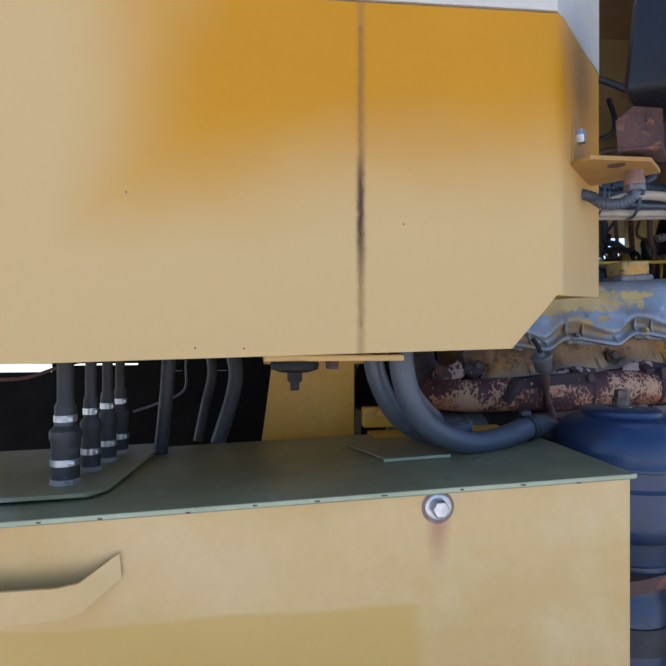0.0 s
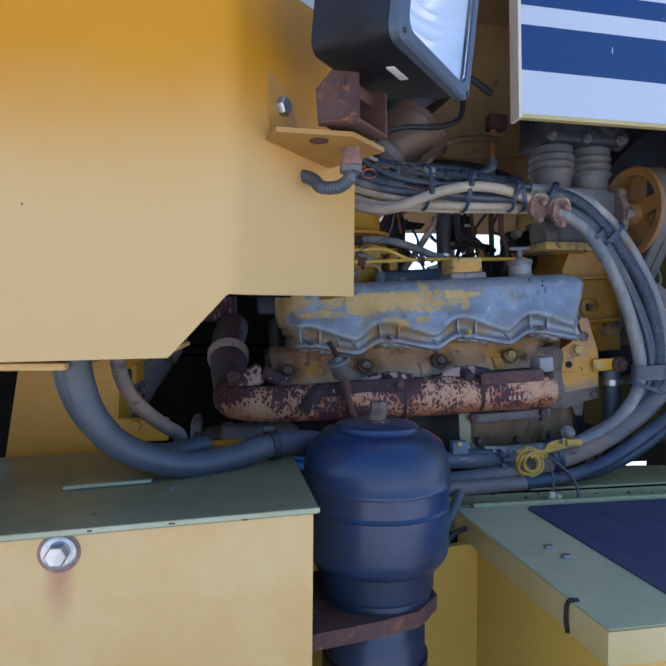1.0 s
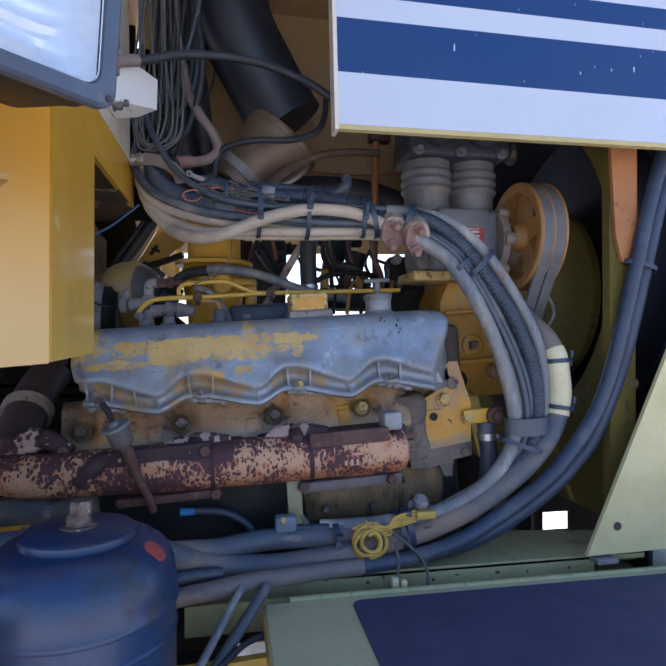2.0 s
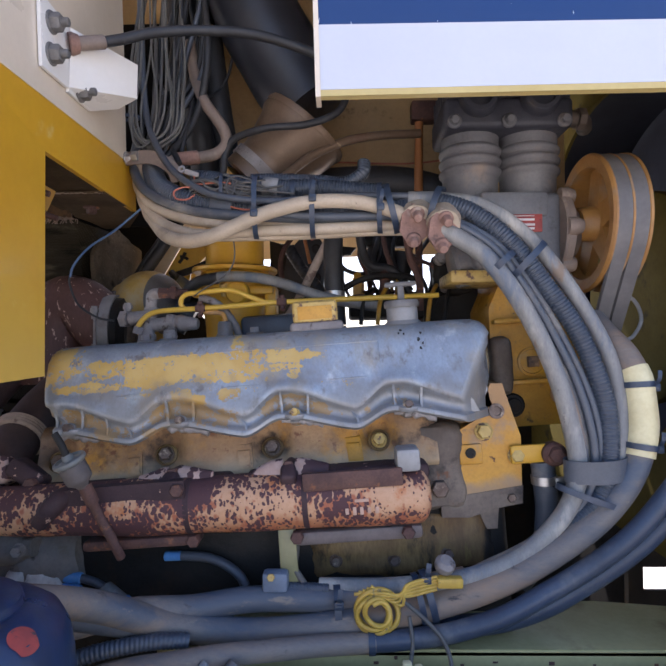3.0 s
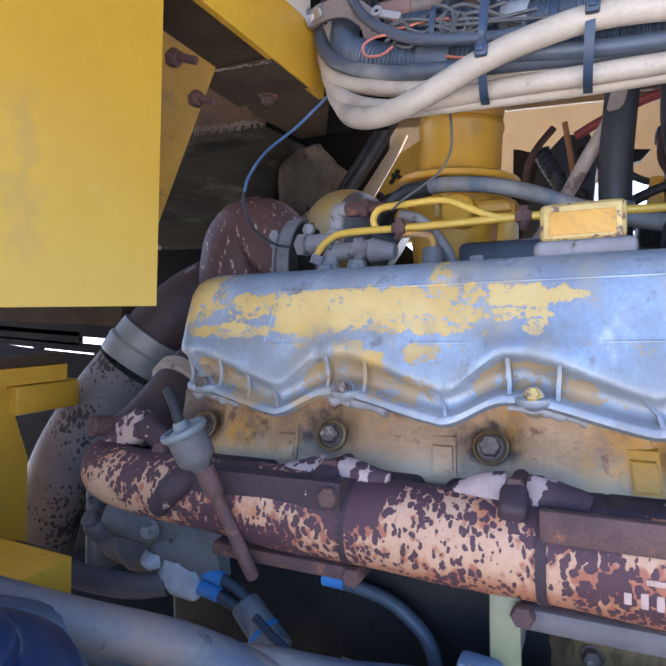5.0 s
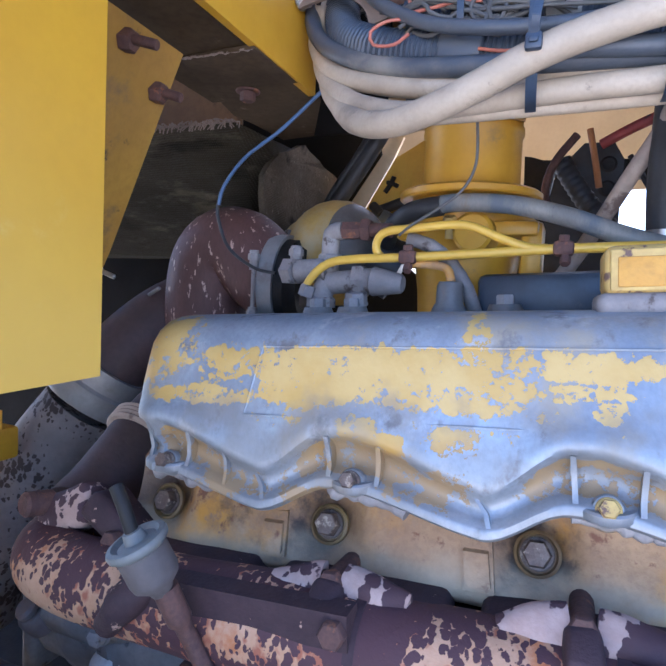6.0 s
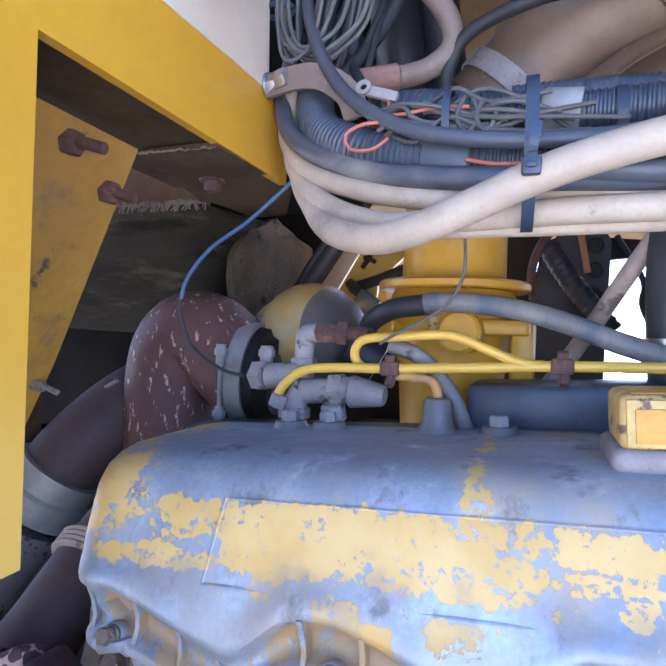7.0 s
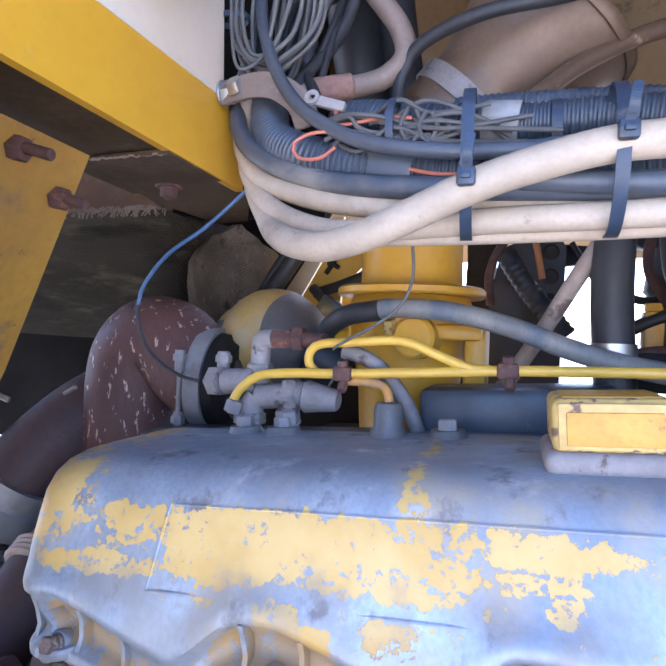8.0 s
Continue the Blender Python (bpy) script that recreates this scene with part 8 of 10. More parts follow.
# dark hose group hanging at the upper left of the bay
for i, (dx, r, mt) in enumerate(((0.0, 0.045, M_BLACK), (0.07, 0.038, M_BLACK), (0.02, 0.02, M_BLACK))):
    hose("large_hose", [(0.86 + dx, 2.16 + 0.03 * i, 2.95), (0.88 + dx, 2.16 + 0.03 * i, 2.7), (0.91 + dx, 2.17 + 0.03 * i, 2.45), (0.93 + dx, 2.20 + 0.03 * i, 2.30), (0.92 + dx, 2.26, 2.18)], r, mt, "thick black hose dropping through the bay", "hose", "black hoses over the engine")
for i in range(7):
    a = i / 6
    x0 = 0.83 + 0.10 * a
    hose("wire", [(x0 - 0.02 * a, 1.97 + 0.03 * (i % 3), 2.95), (x0, 1.96 + 0.03 * (i % 3), 2.70), (x0 + 0.015 * math.sin(i * 2.1), 1.95 + 0.02 * (i % 3), 2.45), (0.835 + 0.012 * i, 1.94 + 0.012 * (i % 3), 2.30), (0.825 + 0.010 * i, 1.93 + 0.01 * (i % 3), 2.22)], 0.0035 + 0.0012 * (i % 3), M_WIRE if i % 2 else M_BLACK, "thin dusty wire hanging beside the white sheet", "wire", "wires by the clamp")
for i in range(12):
    rnd = lambda lo, hi: lo + (hi - lo) * random.random()
    x0, y0 = rnd(0.84, 1.02), rnd(1.96, 2.14)
    hose("wire", [(x0, y0, 2.97), (x0 + rnd(-0.03, 0.03), y0 + rnd(-0.03, 0.03), 2.74), (x0 + rnd(-0.05, 0.04), y0 + rnd(-0.03, 0.03), 2.52), (0.86 + rnd(0, 0.10), 1.97 + rnd(0, 0.08), 2.36), (0.85 + rnd(0, 0.09), 1.94 + rnd(0, 0.05), 2.22)], rnd(0.004, 0.011), M_BLACK if i % 3 else M_NAVYH, "dark cable hanging in the tangle over the engine", "cable", "cables over the engine")
# coiled spare wire: long loops hanging side by side
for i in range(8):
    rnd = lambda lo, hi: lo + (hi - lo) * random.random()
    xl, xr, zb, y0 = rnd(0.800, 0.832), rnd(0.872, 0.955), rnd(2.245, 2.305), rnd(1.90, 1.95)
    xm = (xl + xr) / 2
    hose("wire", [(xl + rnd(0.0, 0.05), y0 + 0.05, 2.85), (xl + rnd(-0.004, 0.02), y0 + 0.02, 2.50), (xl, y0, 2.37 + rnd(-0.02, 0.02)), (xl + 0.006, y0 - 0.004, zb + 0.035), (xm - 0.014, y0 - 0.006, zb), (xm + 0.012, y0 - 0.006, zb + rnd(0.002, 0.012)), (xr - 0.008, y0, zb + rnd(0.035, 0.06)), (xr, y0 + 0.006, 2.37 + rnd(0, 0.03)), (xr - rnd(0.0, 0.03), y0 + 0.03, 2.52), (xr - rnd(0.0, 0.05), y0 + 0.06, 2.85)], rnd(0.0024, 0.0033), M_LOOP, "dusty grey spare wire hanging in long loops", "wire", "looped spare wires", seg=8)
bm = B()
band(bm, (0.806, 1.925, 2.335), (0, 0, 1), (1, 0, 0), 0.024, 0.016, 0.008, 0.002, 20)
tagged(part("cable_tie", bm, M_TIE), "black nylon tie round the wire coil", "cable tie", "cable ties")

# clamp at the beam's end
t = thing("p_clamp", (0.805, 1.91, 2.20), "grey rubber-lined pipe clamp bolted to the beam", "pipe clamp")
bm = B()
path = smooth_path([(0.804, 1.905, 2.222), (0.835, 1.893, 2.221), (0.87, 1.882, 2.218), (0.905, 1.872, 2.206), (0.935, 1.870, 2.182), (0.945, 1.875, 2.155)], 0.01)
strip = []
for i, p in enumerate(path):
    d = (path[min(i + 1, len(path) - 1)] - path[max(i - 1, 0)]).normalized()
    u = Vector((0, -1, 0)).cross(d).normalized() * 0.0165
    strip.append([bm.verts.new(q) for q in (p + u, p - u, p - u + Vector((0, 0.006, 0)), p + u + Vector((0, 0.006, 0)))])
for p, q in zip(strip, strip[1:]):
    for k in range(4):
        bm.faces.new((p[k], p[(k + 1) % 4], q[(k + 1) % 4], q[k]))
bm.faces.new(strip[0])
bm.faces.new(strip[-1])
soften(bm, 0.0018, 2)
part("strap", bm, M_BRHOSE, t, "dusty flattened rubber strap")
bm = B()
hexbolt(bm, (0.803, 1.912, 2.224), (1, -0.1, 0), 0.026, 0.014, 0.018)
hexbolt(bm, (0.825, 1.900, 2.224), (1, -0.4, 0), 0.024, 0.018)
part("bolt", bm, M_STEEL, t, "zinc hex bolt and nut")

# ---- white angle bracket on the beam ----
t = thing("angle_bracket", (0.80, 1.62, 2.27), "white painted steel angle bracket with bolts and a rod", "bracket")
bm = B()
prism(bm, [(0.802, 1.50, 2.258), (0.802, 1.60, 2.262), (0.802, 1.60, 2.385), (0.802, 1.49, 2.390)], (0.007, 0, 0))
prism(bm, [(0.802, 1.60, 2.255), (0.802, 1.70, 2.258), (0.802, 1.70, 2.33), (0.802, 1.60, 2.33)], (0.006, 0, 0))
soften(bm, 0.003)
part("wall_plate", bm, M_WHITE, t)
bm = B()
prism(bm, [(0.809, 1.600, 2.265), (0.895, 1.735, 2.300), (0.897, 1.735, 2.375), (0.811, 1.600, 2.385)], (-0.004, 0.005, 0))
prism(bm, [(0.809, 1.602, 2.265), (0.895, 1.737, 2.300), (0.845, 1.755, 2.285), (0.806, 1.70, 2.258)], (0, 0, 0.005))
soften(bm, 0.002)
part("folded_arm", bm, M_WHITE, t)
for y, z in ((1.53, 2.355), (1.53, 2.295), (1.645, 2.275)):
    bm = B()
    hexbolt(bm, (0.809, y, z), (1, 0, 0), 0.030, 0.017, 0.021)
    cyl(bm, (0.824, y, z), (0.843, y, z), 0.0085, seg=14, bevel=0.0015)
    part("bolt", bm, M_GREYM, t, "dull zinc bolt with nut")
bm = B()
cyl(bm, (0.825, 1.60, 2.352), (0.866, 1.632, 2.372), 0.014, seg=18, bevel=0.002)
part("rod_end", bm, M_BRHOSE, t, "pale dusty rod sleeve")
bm = B()
lathe(bm, [(0, 0), (0.021, 0), (0.022, 0.006), (0.018, 0.018), (0, 0.020)], (0.812, 1.592, 2.348), (0.82, 0.55, 0.2), 18)
part("rod_nut", bm, M_RUSTF, t, "rusty rod nut")
hose("gas_strut", [(0.862, 1.630, 2.370), (0.90, 1.65, 2.388), (0.953, 1.68, 2.417), (1.054, 1.72, 2.442), (1.165, 1.74, 2.441), (1.279, 1.75, 2.408), (1.36, 1.755, 2.365)], 0.011, M_BLACK, "thin black rod reaching from the bracket behind the hood", "strut")

# ---- hose bundle over the engine ----
G1 = "hoses of the upper bundle"
hose("hose", [(0.828, 1.95, 2.25), (0.826, 1.93, 2.160), (0.881, 1.88, 2.095), (0.953, 1.845, 2.060), (1.035, 1.825, 2.040), (1.147, 1.815, 2.030), (1.285, 1.805, 2.030), (1.42, 1.80, 2.030), (1.50, 1.785, 2.020)], 0.0135, M_BEIGE, "dusty beige rubber hose tied in the bundle", "hose", G1)
hose("hose", [(0.830, 1.96, 2.23), (0.835, 1.93, 2.132), (0.881, 1.88, 2.074), (0.933, 1.84, 2.034), (1.005, 1.815, 2.010), (1.085, 1.805, 2.010), (1.187, 1.795, 2.013), (1.285, 1.79, 2.014), (1.44, 1.79, 2.020), (1.54, 1.77, 2.018), (1.60, 1.74, 2.0)], 0.0135, M_BEIGE, "dusty beige rubber hose tied in the bundle", "hose", G1)
hose("hose", [(0.84, 1.97, 2.22), (0.848, 1.93, 2.110), (0.896, 1.87, 2.044), (0.941, 1.82, 2.004), (1.000, 1.78, 1.987), (1.054, 1.76, 1.994), (1.111, 1.752, 2.015), (1.156, 1.748, 2.034), (1.212, 1.748, 2.052), (1.29, 1.75, 2.068), (1.385, 1.752, 2.066), (1.46, 1.745, 2.046), (1.505, 1.74, 2.022)], 0.0165, M_BEIGE, "thick beige rubber hose looping over the ties", "hose", G1)
hose("hose", [(0.98, 1.83, 2.010), (1.03, 1.82, 2.003), (1.148, 1.81, 2.001), (1.285, 1.81, 2.004), (1.42, 1.80, 2.008), (1.52, 1.78, 2.005)], 0.0095, M_BEIGE, "thin beige hose along the bottom of the bundle", "hose", G1)
hose("hose", [(0.82, 1.97, 2.32), (0.808, 1.95, 2.230), (0.840, 1.90, 2.158), (0.900, 1.86, 2.108), (0.982, 1.83, 2.072), (1.059, 1.81, 2.056), (1.147, 1.80, 2.048), (1.285, 1.79, 2.040), (1.42, 1.78, 2.042), (1.54, 1.75, 2.04)], 0.0125, M_NAVYH, "blue-black smooth hose in the bundle", "hose", G1)
hose("corrugated_conduit", [(0.850, 1.98, 2.27), (0.862, 1.94, 2.200), (0.895, 1.89, 2.145), (0.950, 1.855, 2.110), (1.004, 1.845, 2.094), (1.080, 1.835, 2.080), (1.166, 1.825, 2.070), (1.285, 1.81, 2.055), (1.42, 1.80, 2.06), (1.53, 1.77, 2.06)], 0.027, M_CORR, "dark corrugated cable conduit bending into the bundle", "conduit", G1, corrugated=0.0075)
hose("corrugated_conduit", [(0.985, 1.88, 2.160), (1.030, 1.87, 2.155), (1.072, 1.855, 2.143), (1.142, 1.845, 2.130), (1.205, 1.838, 2.122), (1.286, 1.830, 2.120), (1.38, 1.82, 2.110), (1.46, 1.805, 2.098)], 0.022, M_CORR, "dark corrugated cable conduit on top of the bundle", "conduit", G1, corrugated=0.0075)
hose("corrugated_conduit", [(1.13, 1.86, 2.150), (1.20, 1.86, 2.150), (1.30, 1.85, 2.142), (1.36, 1.84, 2.135), (1.40, 1.83, 2.155), (1.405, 1.84, 2.185)], 0.016, M_CORR, "dark corrugated conduit turning up at its end", "conduit", G1, corrugated=0.007)
hose("cable", [(0.822, 1.95, 2.95), (0.826, 1.95, 2.60), (0.836, 1.95, 2.388), (0.875, 1.90, 2.273), (0.935, 1.85, 2.179), (1.010, 1.81, 2.118), (1.083, 1.79, 2.090), (1.184, 1.785, 2.079), (1.285, 1.78, 2.082), (1.42, 1.77, 2.085), (1.56, 1.75, 2.075)], 0.0085, M_NAVYH, "long blue-black cable dropping onto the bundle", "cable", G1)
hose("hose", [(1.16, 1.775, 2.052), (1.30, 1.775, 2.040), (1.42, 1.775, 2.040), (1.54, 1.755, 2.035)], 0.011, M_NAVYH, "blue-black hose between the beige hoses", "hose", G1)
bm = B()
lathe(bm, [(0.0225, 0), (0.0235, 0.002), (0.0235, 0.036), (0.0225, 0.038)], (1.163, 1.842, 2.128), (0.98, -0.1, -0.13), 24)
tagged(part("tape_wrap", bm, M_TAPE), "pale tape wrap on the upper conduit", "tape")
bm = B()
lathe(bm, [(0.0275, 0), (0.0285, 0.002), (0.0285, 0.050), (0.0275, 0.052)], (1.045, 1.839, 2.0865), (0.97, -0.13, -0.18), 24)
tagged(part("tape_wrap", bm, M_GREYH), "grey tape wrap on the lower conduit", "tape")
# tangled small wires in front of the conduit
wires = [
    ([(0.955, 1.845, 2.150), (0.985, 1.835, 2.140), (1.03, 1.82, 2.135), (1.09, 1.81, 2.118), (1.16, 1.80, 2.108), (1.24, 1.80, 2.10)], M_WIRE),
    ([(0.985, 1.85, 2.155), (1.01, 1.84, 2.150), (1.05, 1.83, 2.140), (1.10, 1.82, 2.125), (1.18, 1.81, 2.115)], M_WIRE),
    ([(1.01, 1.83, 2.145), (1.03, 1.82, 2.120), (1.06, 1.81, 2.108), (1.10, 1.81, 2.115), (1.08, 1.82, 2.135), (1.04, 1.82, 2.13)], M_WIRE),
    ([(1.00, 1.83, 2.11), (1.03, 1.82, 2.098), (1.09, 1.815, 2.10), (1.13, 1.81, 2.115), (1.11, 1.815, 2.130)], M_WIRE),
    ([(1.085, 1.81, 2.138), (1.078, 1.806, 2.118), (1.090, 1.806, 2.100), (1.100, 1.808, 2.118), (1.094, 1.81, 2.136)], M_WIRE),
    ([(1.105, 1.81, 2.134), (1.098, 1.806, 2.116), (1.108, 1.806, 2.099), (1.118, 1.808, 2.116), (1.112, 1.81, 2.132)], M_WIRE),
    ([(0.99, 1.835, 2.165), (1.000, 1.825, 2.145), (0.998, 1.815, 2.130), (1.02, 1.812, 2.128), (1.06, 1.812, 2.132), (1.09, 1.81, 2.128)], M_REDW),
    ([(1.005, 1.815, 2.122), (0.975, 1.81, 2.120), (0.955, 1.81, 2.110), (0.960, 1.81, 2.094), (0.985, 1.812, 2.092), (1.003, 1.815, 2.104)], M_REDW),
    ([(1.09, 1.805, 2.072), (1.12, 1.80, 2.064), (1.16, 1.795, 2.062), (1.20, 1.795, 2.064)], M_REDW),
]
for k in range(14):
    rnd = lambda lo, hi: lo + (hi - lo) * random.random()
    x0, z0 = rnd(0.98, 1.10), rnd(2.10, 2.145)
    wires.append(([(x0, 1.815 + rnd(-0.004, 0.02), z0), (x0 + rnd(0.02, 0.04), 1.808 + rnd(-0.004, 0.012), z0 + rnd(-0.02, 0.015)), (x0 + rnd(0.05, 0.08), 1.806 + rnd(-0.004, 0.012), z0 + rnd(-0.025, 0.01)), (x0 + rnd(0.10, 0.15), 1.81 + rnd(0, 0.012), z0 + rnd(-0.03, 0.0))], M_WIRE))
for pts, mt in wires:
    hose("wire", pts, 0.0026 if mt is M_WIRE else 0.0021, mt, "loose red-orange wire in the bundle" if mt is M_REDW else "loose grey wire in the bundle", "wire", "loose wires in the bundle", seg=8)
bm = B()
box(bm, (0.990, 1.830, 2.160), (0.040, 0.010, 0.013), 0.004, Euler((0, radians(18), 0)).to_matrix())
lathe(bm, [(0.004, 0), (0.009, 0), (0.009, 0.003), (0.004, 0.003)], (0.969, 1.827, 2.168), (0, -1, 0.2), 18)
tagged(part("cable_lug", bm, M_FIT), "grey crimped cable lug on a red wire", "cable lug")

# ties round the upper bundle
def cable_tie(c, axis, up, ru, rv, width=0.014, head=None, label="black nylon cable tie round the hoses"):
    t = thing("cable_tie", c, label, "cable tie", "cable ties")
    bm = B()
    band(bm, c, axis, up, ru, rv, width, 0.0022)
    part("strap", bm, M_TIE, t)
    if head:
        bm = B()
        h = Vector(head)
        box(bm, h, (width * 1.45, 0.011, 0.017), 0.003)
        box(bm, h + Vector((0, -0.006, 0)), (width * 0.8, 0.005, 0.006), 0.0015)
        tail = smooth_path([h + Vector((0, -0.004, 0.006)), h + Vector((0.002, -0.012, 0.020)), h + Vector((0.004, -0.010, 0.034))], 0.006)
        for a, b in zip(tail, tail[1:]):
            box(bm, (a + b) / 2, (width * 0.7, 0.002, (b - a).length * 1.3), 0.0, Vector((0, 0, 1)).rotation_difference(b - a).to_matrix())
        part("buckle", bm, M_TIE, t)


cable_tie((1.152, 1.796, 2.068), (1, 0.05, 0), (0, -0.15, 1), 0.072, 0.056, 0.0115, (1.156, 1.730, 2.040))
cable_tie((1.284, 1.792, 2.064), (1, 0.0, 0), (0, -0.1, 1), 0.068, 0.054, 0.0115, (1.286, 1.730, 2.072))
cable_tie((1.235, 1.838, 2.112), (1, 0, 0), (0, 0, 1), 0.030, 0.028, 0.010)
cable_tie((1.068, 1.826, 2.120), (1, 0, 0), (0, 0, 1), 0.034, 0.028, 0.008)
cable_tie((1.438, 1.778, 2.058), (1, -0.1, 0), (0, 0, 1), 0.056, 0.050, 0.0115, (1.436, 1.728, 2.05))
cable_tie((1.463, 1.775, 2.056), (1, -0.1, 0.25), (0, 0, 1), 0.056, 0.050, 0.014)

# rusted flange fittings on the bundle
for c, d in (((1.512, 1.722, 2.010), (0.02, -0.93, -0.34)), ((1.568, 1.690, 1.992), (0.10, -0.93, -0.34))):
    t = thing("flange_fitting", c, "red rusted hose flange fitting with worn bolts", "hose fitting", "flange fittings")
    n, u, v = frame_of(d)
    c = Vector(c)
    up = Vector((0.25, 0, 1)).normalized()
    side = n.cross(up).normalized()
    bm = B()
    prism(bm, [c + up * a + side * b for a, b in ((0.046, -0.006), (0.040, 0.018), (0.012, 0.034), (-0.026, 0.030), (-0.046, 0.008), (-0.044, -0.014), (-0.018, -0.032), (0.016, -0.034), (0.038, -0.024))], n * -0.020)
    soften(bm, 0.009, 4)
    part("flange", bm, M_RUSTF, t)
    for a, b, ln in ((0.022, 0.002, 0.030), (-0.036, -0.004, 0.022)):
        bm = B()
        lathe(bm, [(0, -0.004), (0.017, -0.004), (0.016, 0.004), (0.0115, 0.008), (0.0100, ln - 0.003), (0.008, ln), (0, ln)], c + up * a + side * b, n + up * -0.25, 18)
        part("bolt", bm, M_RUSTF, t, "pale rusted bolt end")
    bm = B()
    tube(bm, [c - n * 0.008 + up * 0.006, c - n * 0.030 + up * 0.012 + side * -0.004, c - n * 0.055 + up * 0.020 + side * -0.010], 0.0365, 24, 0.01, rfun=lambda d: 0.94 if d < 0.006 else 1.0)
    roughen(bm, 0.003, 40, 2.0)
    part("collar", bm, M_BEIGE, t, "pale dusty collar")

# bundle turning down at the right
G2 = "hoses of the side bundle"
hose("hose", [(1.555, 1.71, 1.998), (1.600, 1.698, 1.972), (1.660, 1.69, 1.926), (1.728, 1.68, 1.826), (1.786, 1.675, 1.702), (1.821, 1.67, 1.579), (1.829, 1.66, 1.485), (1.798, 1.652, 1.402), (1.710, 1.648, 1.318), (1.598, 1.645, 1.275), (1.45, 1.65, 1.255), (1.30, 1.66, 1.25)], 0.019, M_LGREY, "light grey sheathed hose sweeping down beside the engine", "hose", G2)
hose("corrugated_conduit", [(1.56, 1.745, 2.065), (1.633, 1.72, 2.033), (1.709, 1.70, 1.964), (1.783, 1.685, 1.862), (1.848, 1.675, 1.754), (1.892, 1.67, 1.622), (1.892, 1.66, 1.502), (1.86, 1.655, 1.42), (1.80, 1.66, 1.36)], 0.0205, M_CORR, "blue-black corrugated conduit in the side bundle", "conduit", G2, corrugated=0.0075)
hose("hose", [(1.50, 1.76, 2.075), (1.583, 1.75, 2.069), (1.672, 1.73, 2.044), (1.766, 1.71, 1.960), (1.842, 1.70, 1.854), (1.907, 1.69, 1.727), (1.927, 1.68, 1.612), (1.916, 1.67, 1.491), (1.88, 1.665, 1.41)], 0.0165, M_LGREY, "light grey outer hose of the side bundle", "hose", G2)
for k, (dx, dy, r, mt) in enumerate(((0.0, 0.0, 0.0085, M_NAVYH), (-0.022, 0.004, 0.0075, M_GREYH), (0.018, 0.006, 0.0085, M_NAVYH), (-0.010, 0.014, 0.0075, M_LGREY))):
    hose("hose", [(1.560 + dx, 1.725 + dy, 2.022), (1.619 + dx, 1.70 + dy, 1.992), (1.687 + dx, 1.69 + dy, 1.935), (1.763 + dx, 1.68 + dy, 1.817), (1.827 + dx, 1.67 + dy, 1.684), (1.856 + dx, 1.66 + dy, 1.580), (1.861 + dx * 0.8, 1.655 + dy, 1.495), (1.838 + dx * 0.6, 1.655 + dy, 1.425), (1.76 + dx, 1.66 + dy, 1.345), (1.64 + dx, 1.66 + dy, 1.285)], r, mt, "thin hose in the side bundle", "hose", G2)
hose("hose", [(1.926, 1.80, 1.80), (1.930, 1.75, 1.765), (1.950, 1.70, 1.718), (1.963, 1.68, 1.665), (1.966, 1.67, 1.578), (1.945, 1.66, 1.493), (1.883, 1.65, 1.410), (1.787, 1.645, 1.335), (1.665, 1.64, 1.269), (1.511, 1.632, 1.221), (1.341, 1.625, 1.192), (1.173, 1.615, 1.180), (1.016, 1.578, 1.213), (0.90, 1.50, 1.285), (0.80, 1.42, 1.33), (0.70, 1.38, 1.35)], 0.0280, M_GREYH, "thick dusty grey-black hose running along the bay's foot", "hose", G2)
hose("hose", [(1.60, 1.67, 1.262), (1.471, 1.66, 1.243), (1.341, 1.65, 1.231), (1.171, 1.64, 1.235), (1.051, 1.61, 1.230), (0.945, 1.56, 1.246), (0.86, 1.50, 1.25), (0.76, 1.43, 1.26)], 0.0255, M_GREYH, "thick dusty hose beside its twin", "hose", G2)
hose("hose", [(2.26, 1.60, 2.30), (2.191, 1.60, 2.088), (2.149, 1.60, 1.918), (2.089, 1.61, 1.660), (2.046, 1.618, 1.535), (1.991, 1.618, 1.454), (1.919, 1.616, 1.374), (1.836, 1.614, 1.312), (1.748, 1.610, 1.262), (1.66, 1.606, 1.217), (1.556, 1.60, 1.188), (1.47, 1.597, 1.177), (1.40, 1.595, 1.172)], 0.0195, M_NAVYB, "smooth blue-black hose hanging from the hood side", "hose", G2)
hose("hose", [(2.31, 1.62, 2.30), (2.235, 1.62, 2.088), (2.190, 1.62, 1.918), (2.128, 1.63, 1.660), (2.053, 1.638, 1.471), (1.992, 1.64, 1.391), (1.926, 1.642, 1.328), (1.838, 1.645, 1.266), (1.748, 1.648, 1.214), (1.648, 1.652, 1.182), (1.52, 1.656, 1.173), (1.38, 1.656, 1.172)], 0.0215, M_NAVYB, "smooth blue-black hose hanging from the hood side", "hose", G2)
cable_tie((2.17, 1.61, 1.92), (-0.25, 0, -1), (1, 0, 0), 0.046, 0.026, 0.012)
bm = B()
path = smooth_path([(1.958, 1.690, 1.692), (1.964, 1.68, 1.660), (1.967, 1.671, 1.578), (1.955, 1.664, 1.515)], 0.012)
sweep(bm, path, 0.0315, 24, lambda d: 1.0 + 0.012 * math.sin(d * 70))
tagged(part("hose_sleeve", bm, M_PALE), "pale yellow plastic sleeve tied onto the thick hose", "hose sleeve")
cable_tie((1.963, 1.681, 1.660), (0.05, -0.1, -1), (1, 0, 0), 0.0325, 0.0325, 0.012, (1.998, 1.675, 1.655))
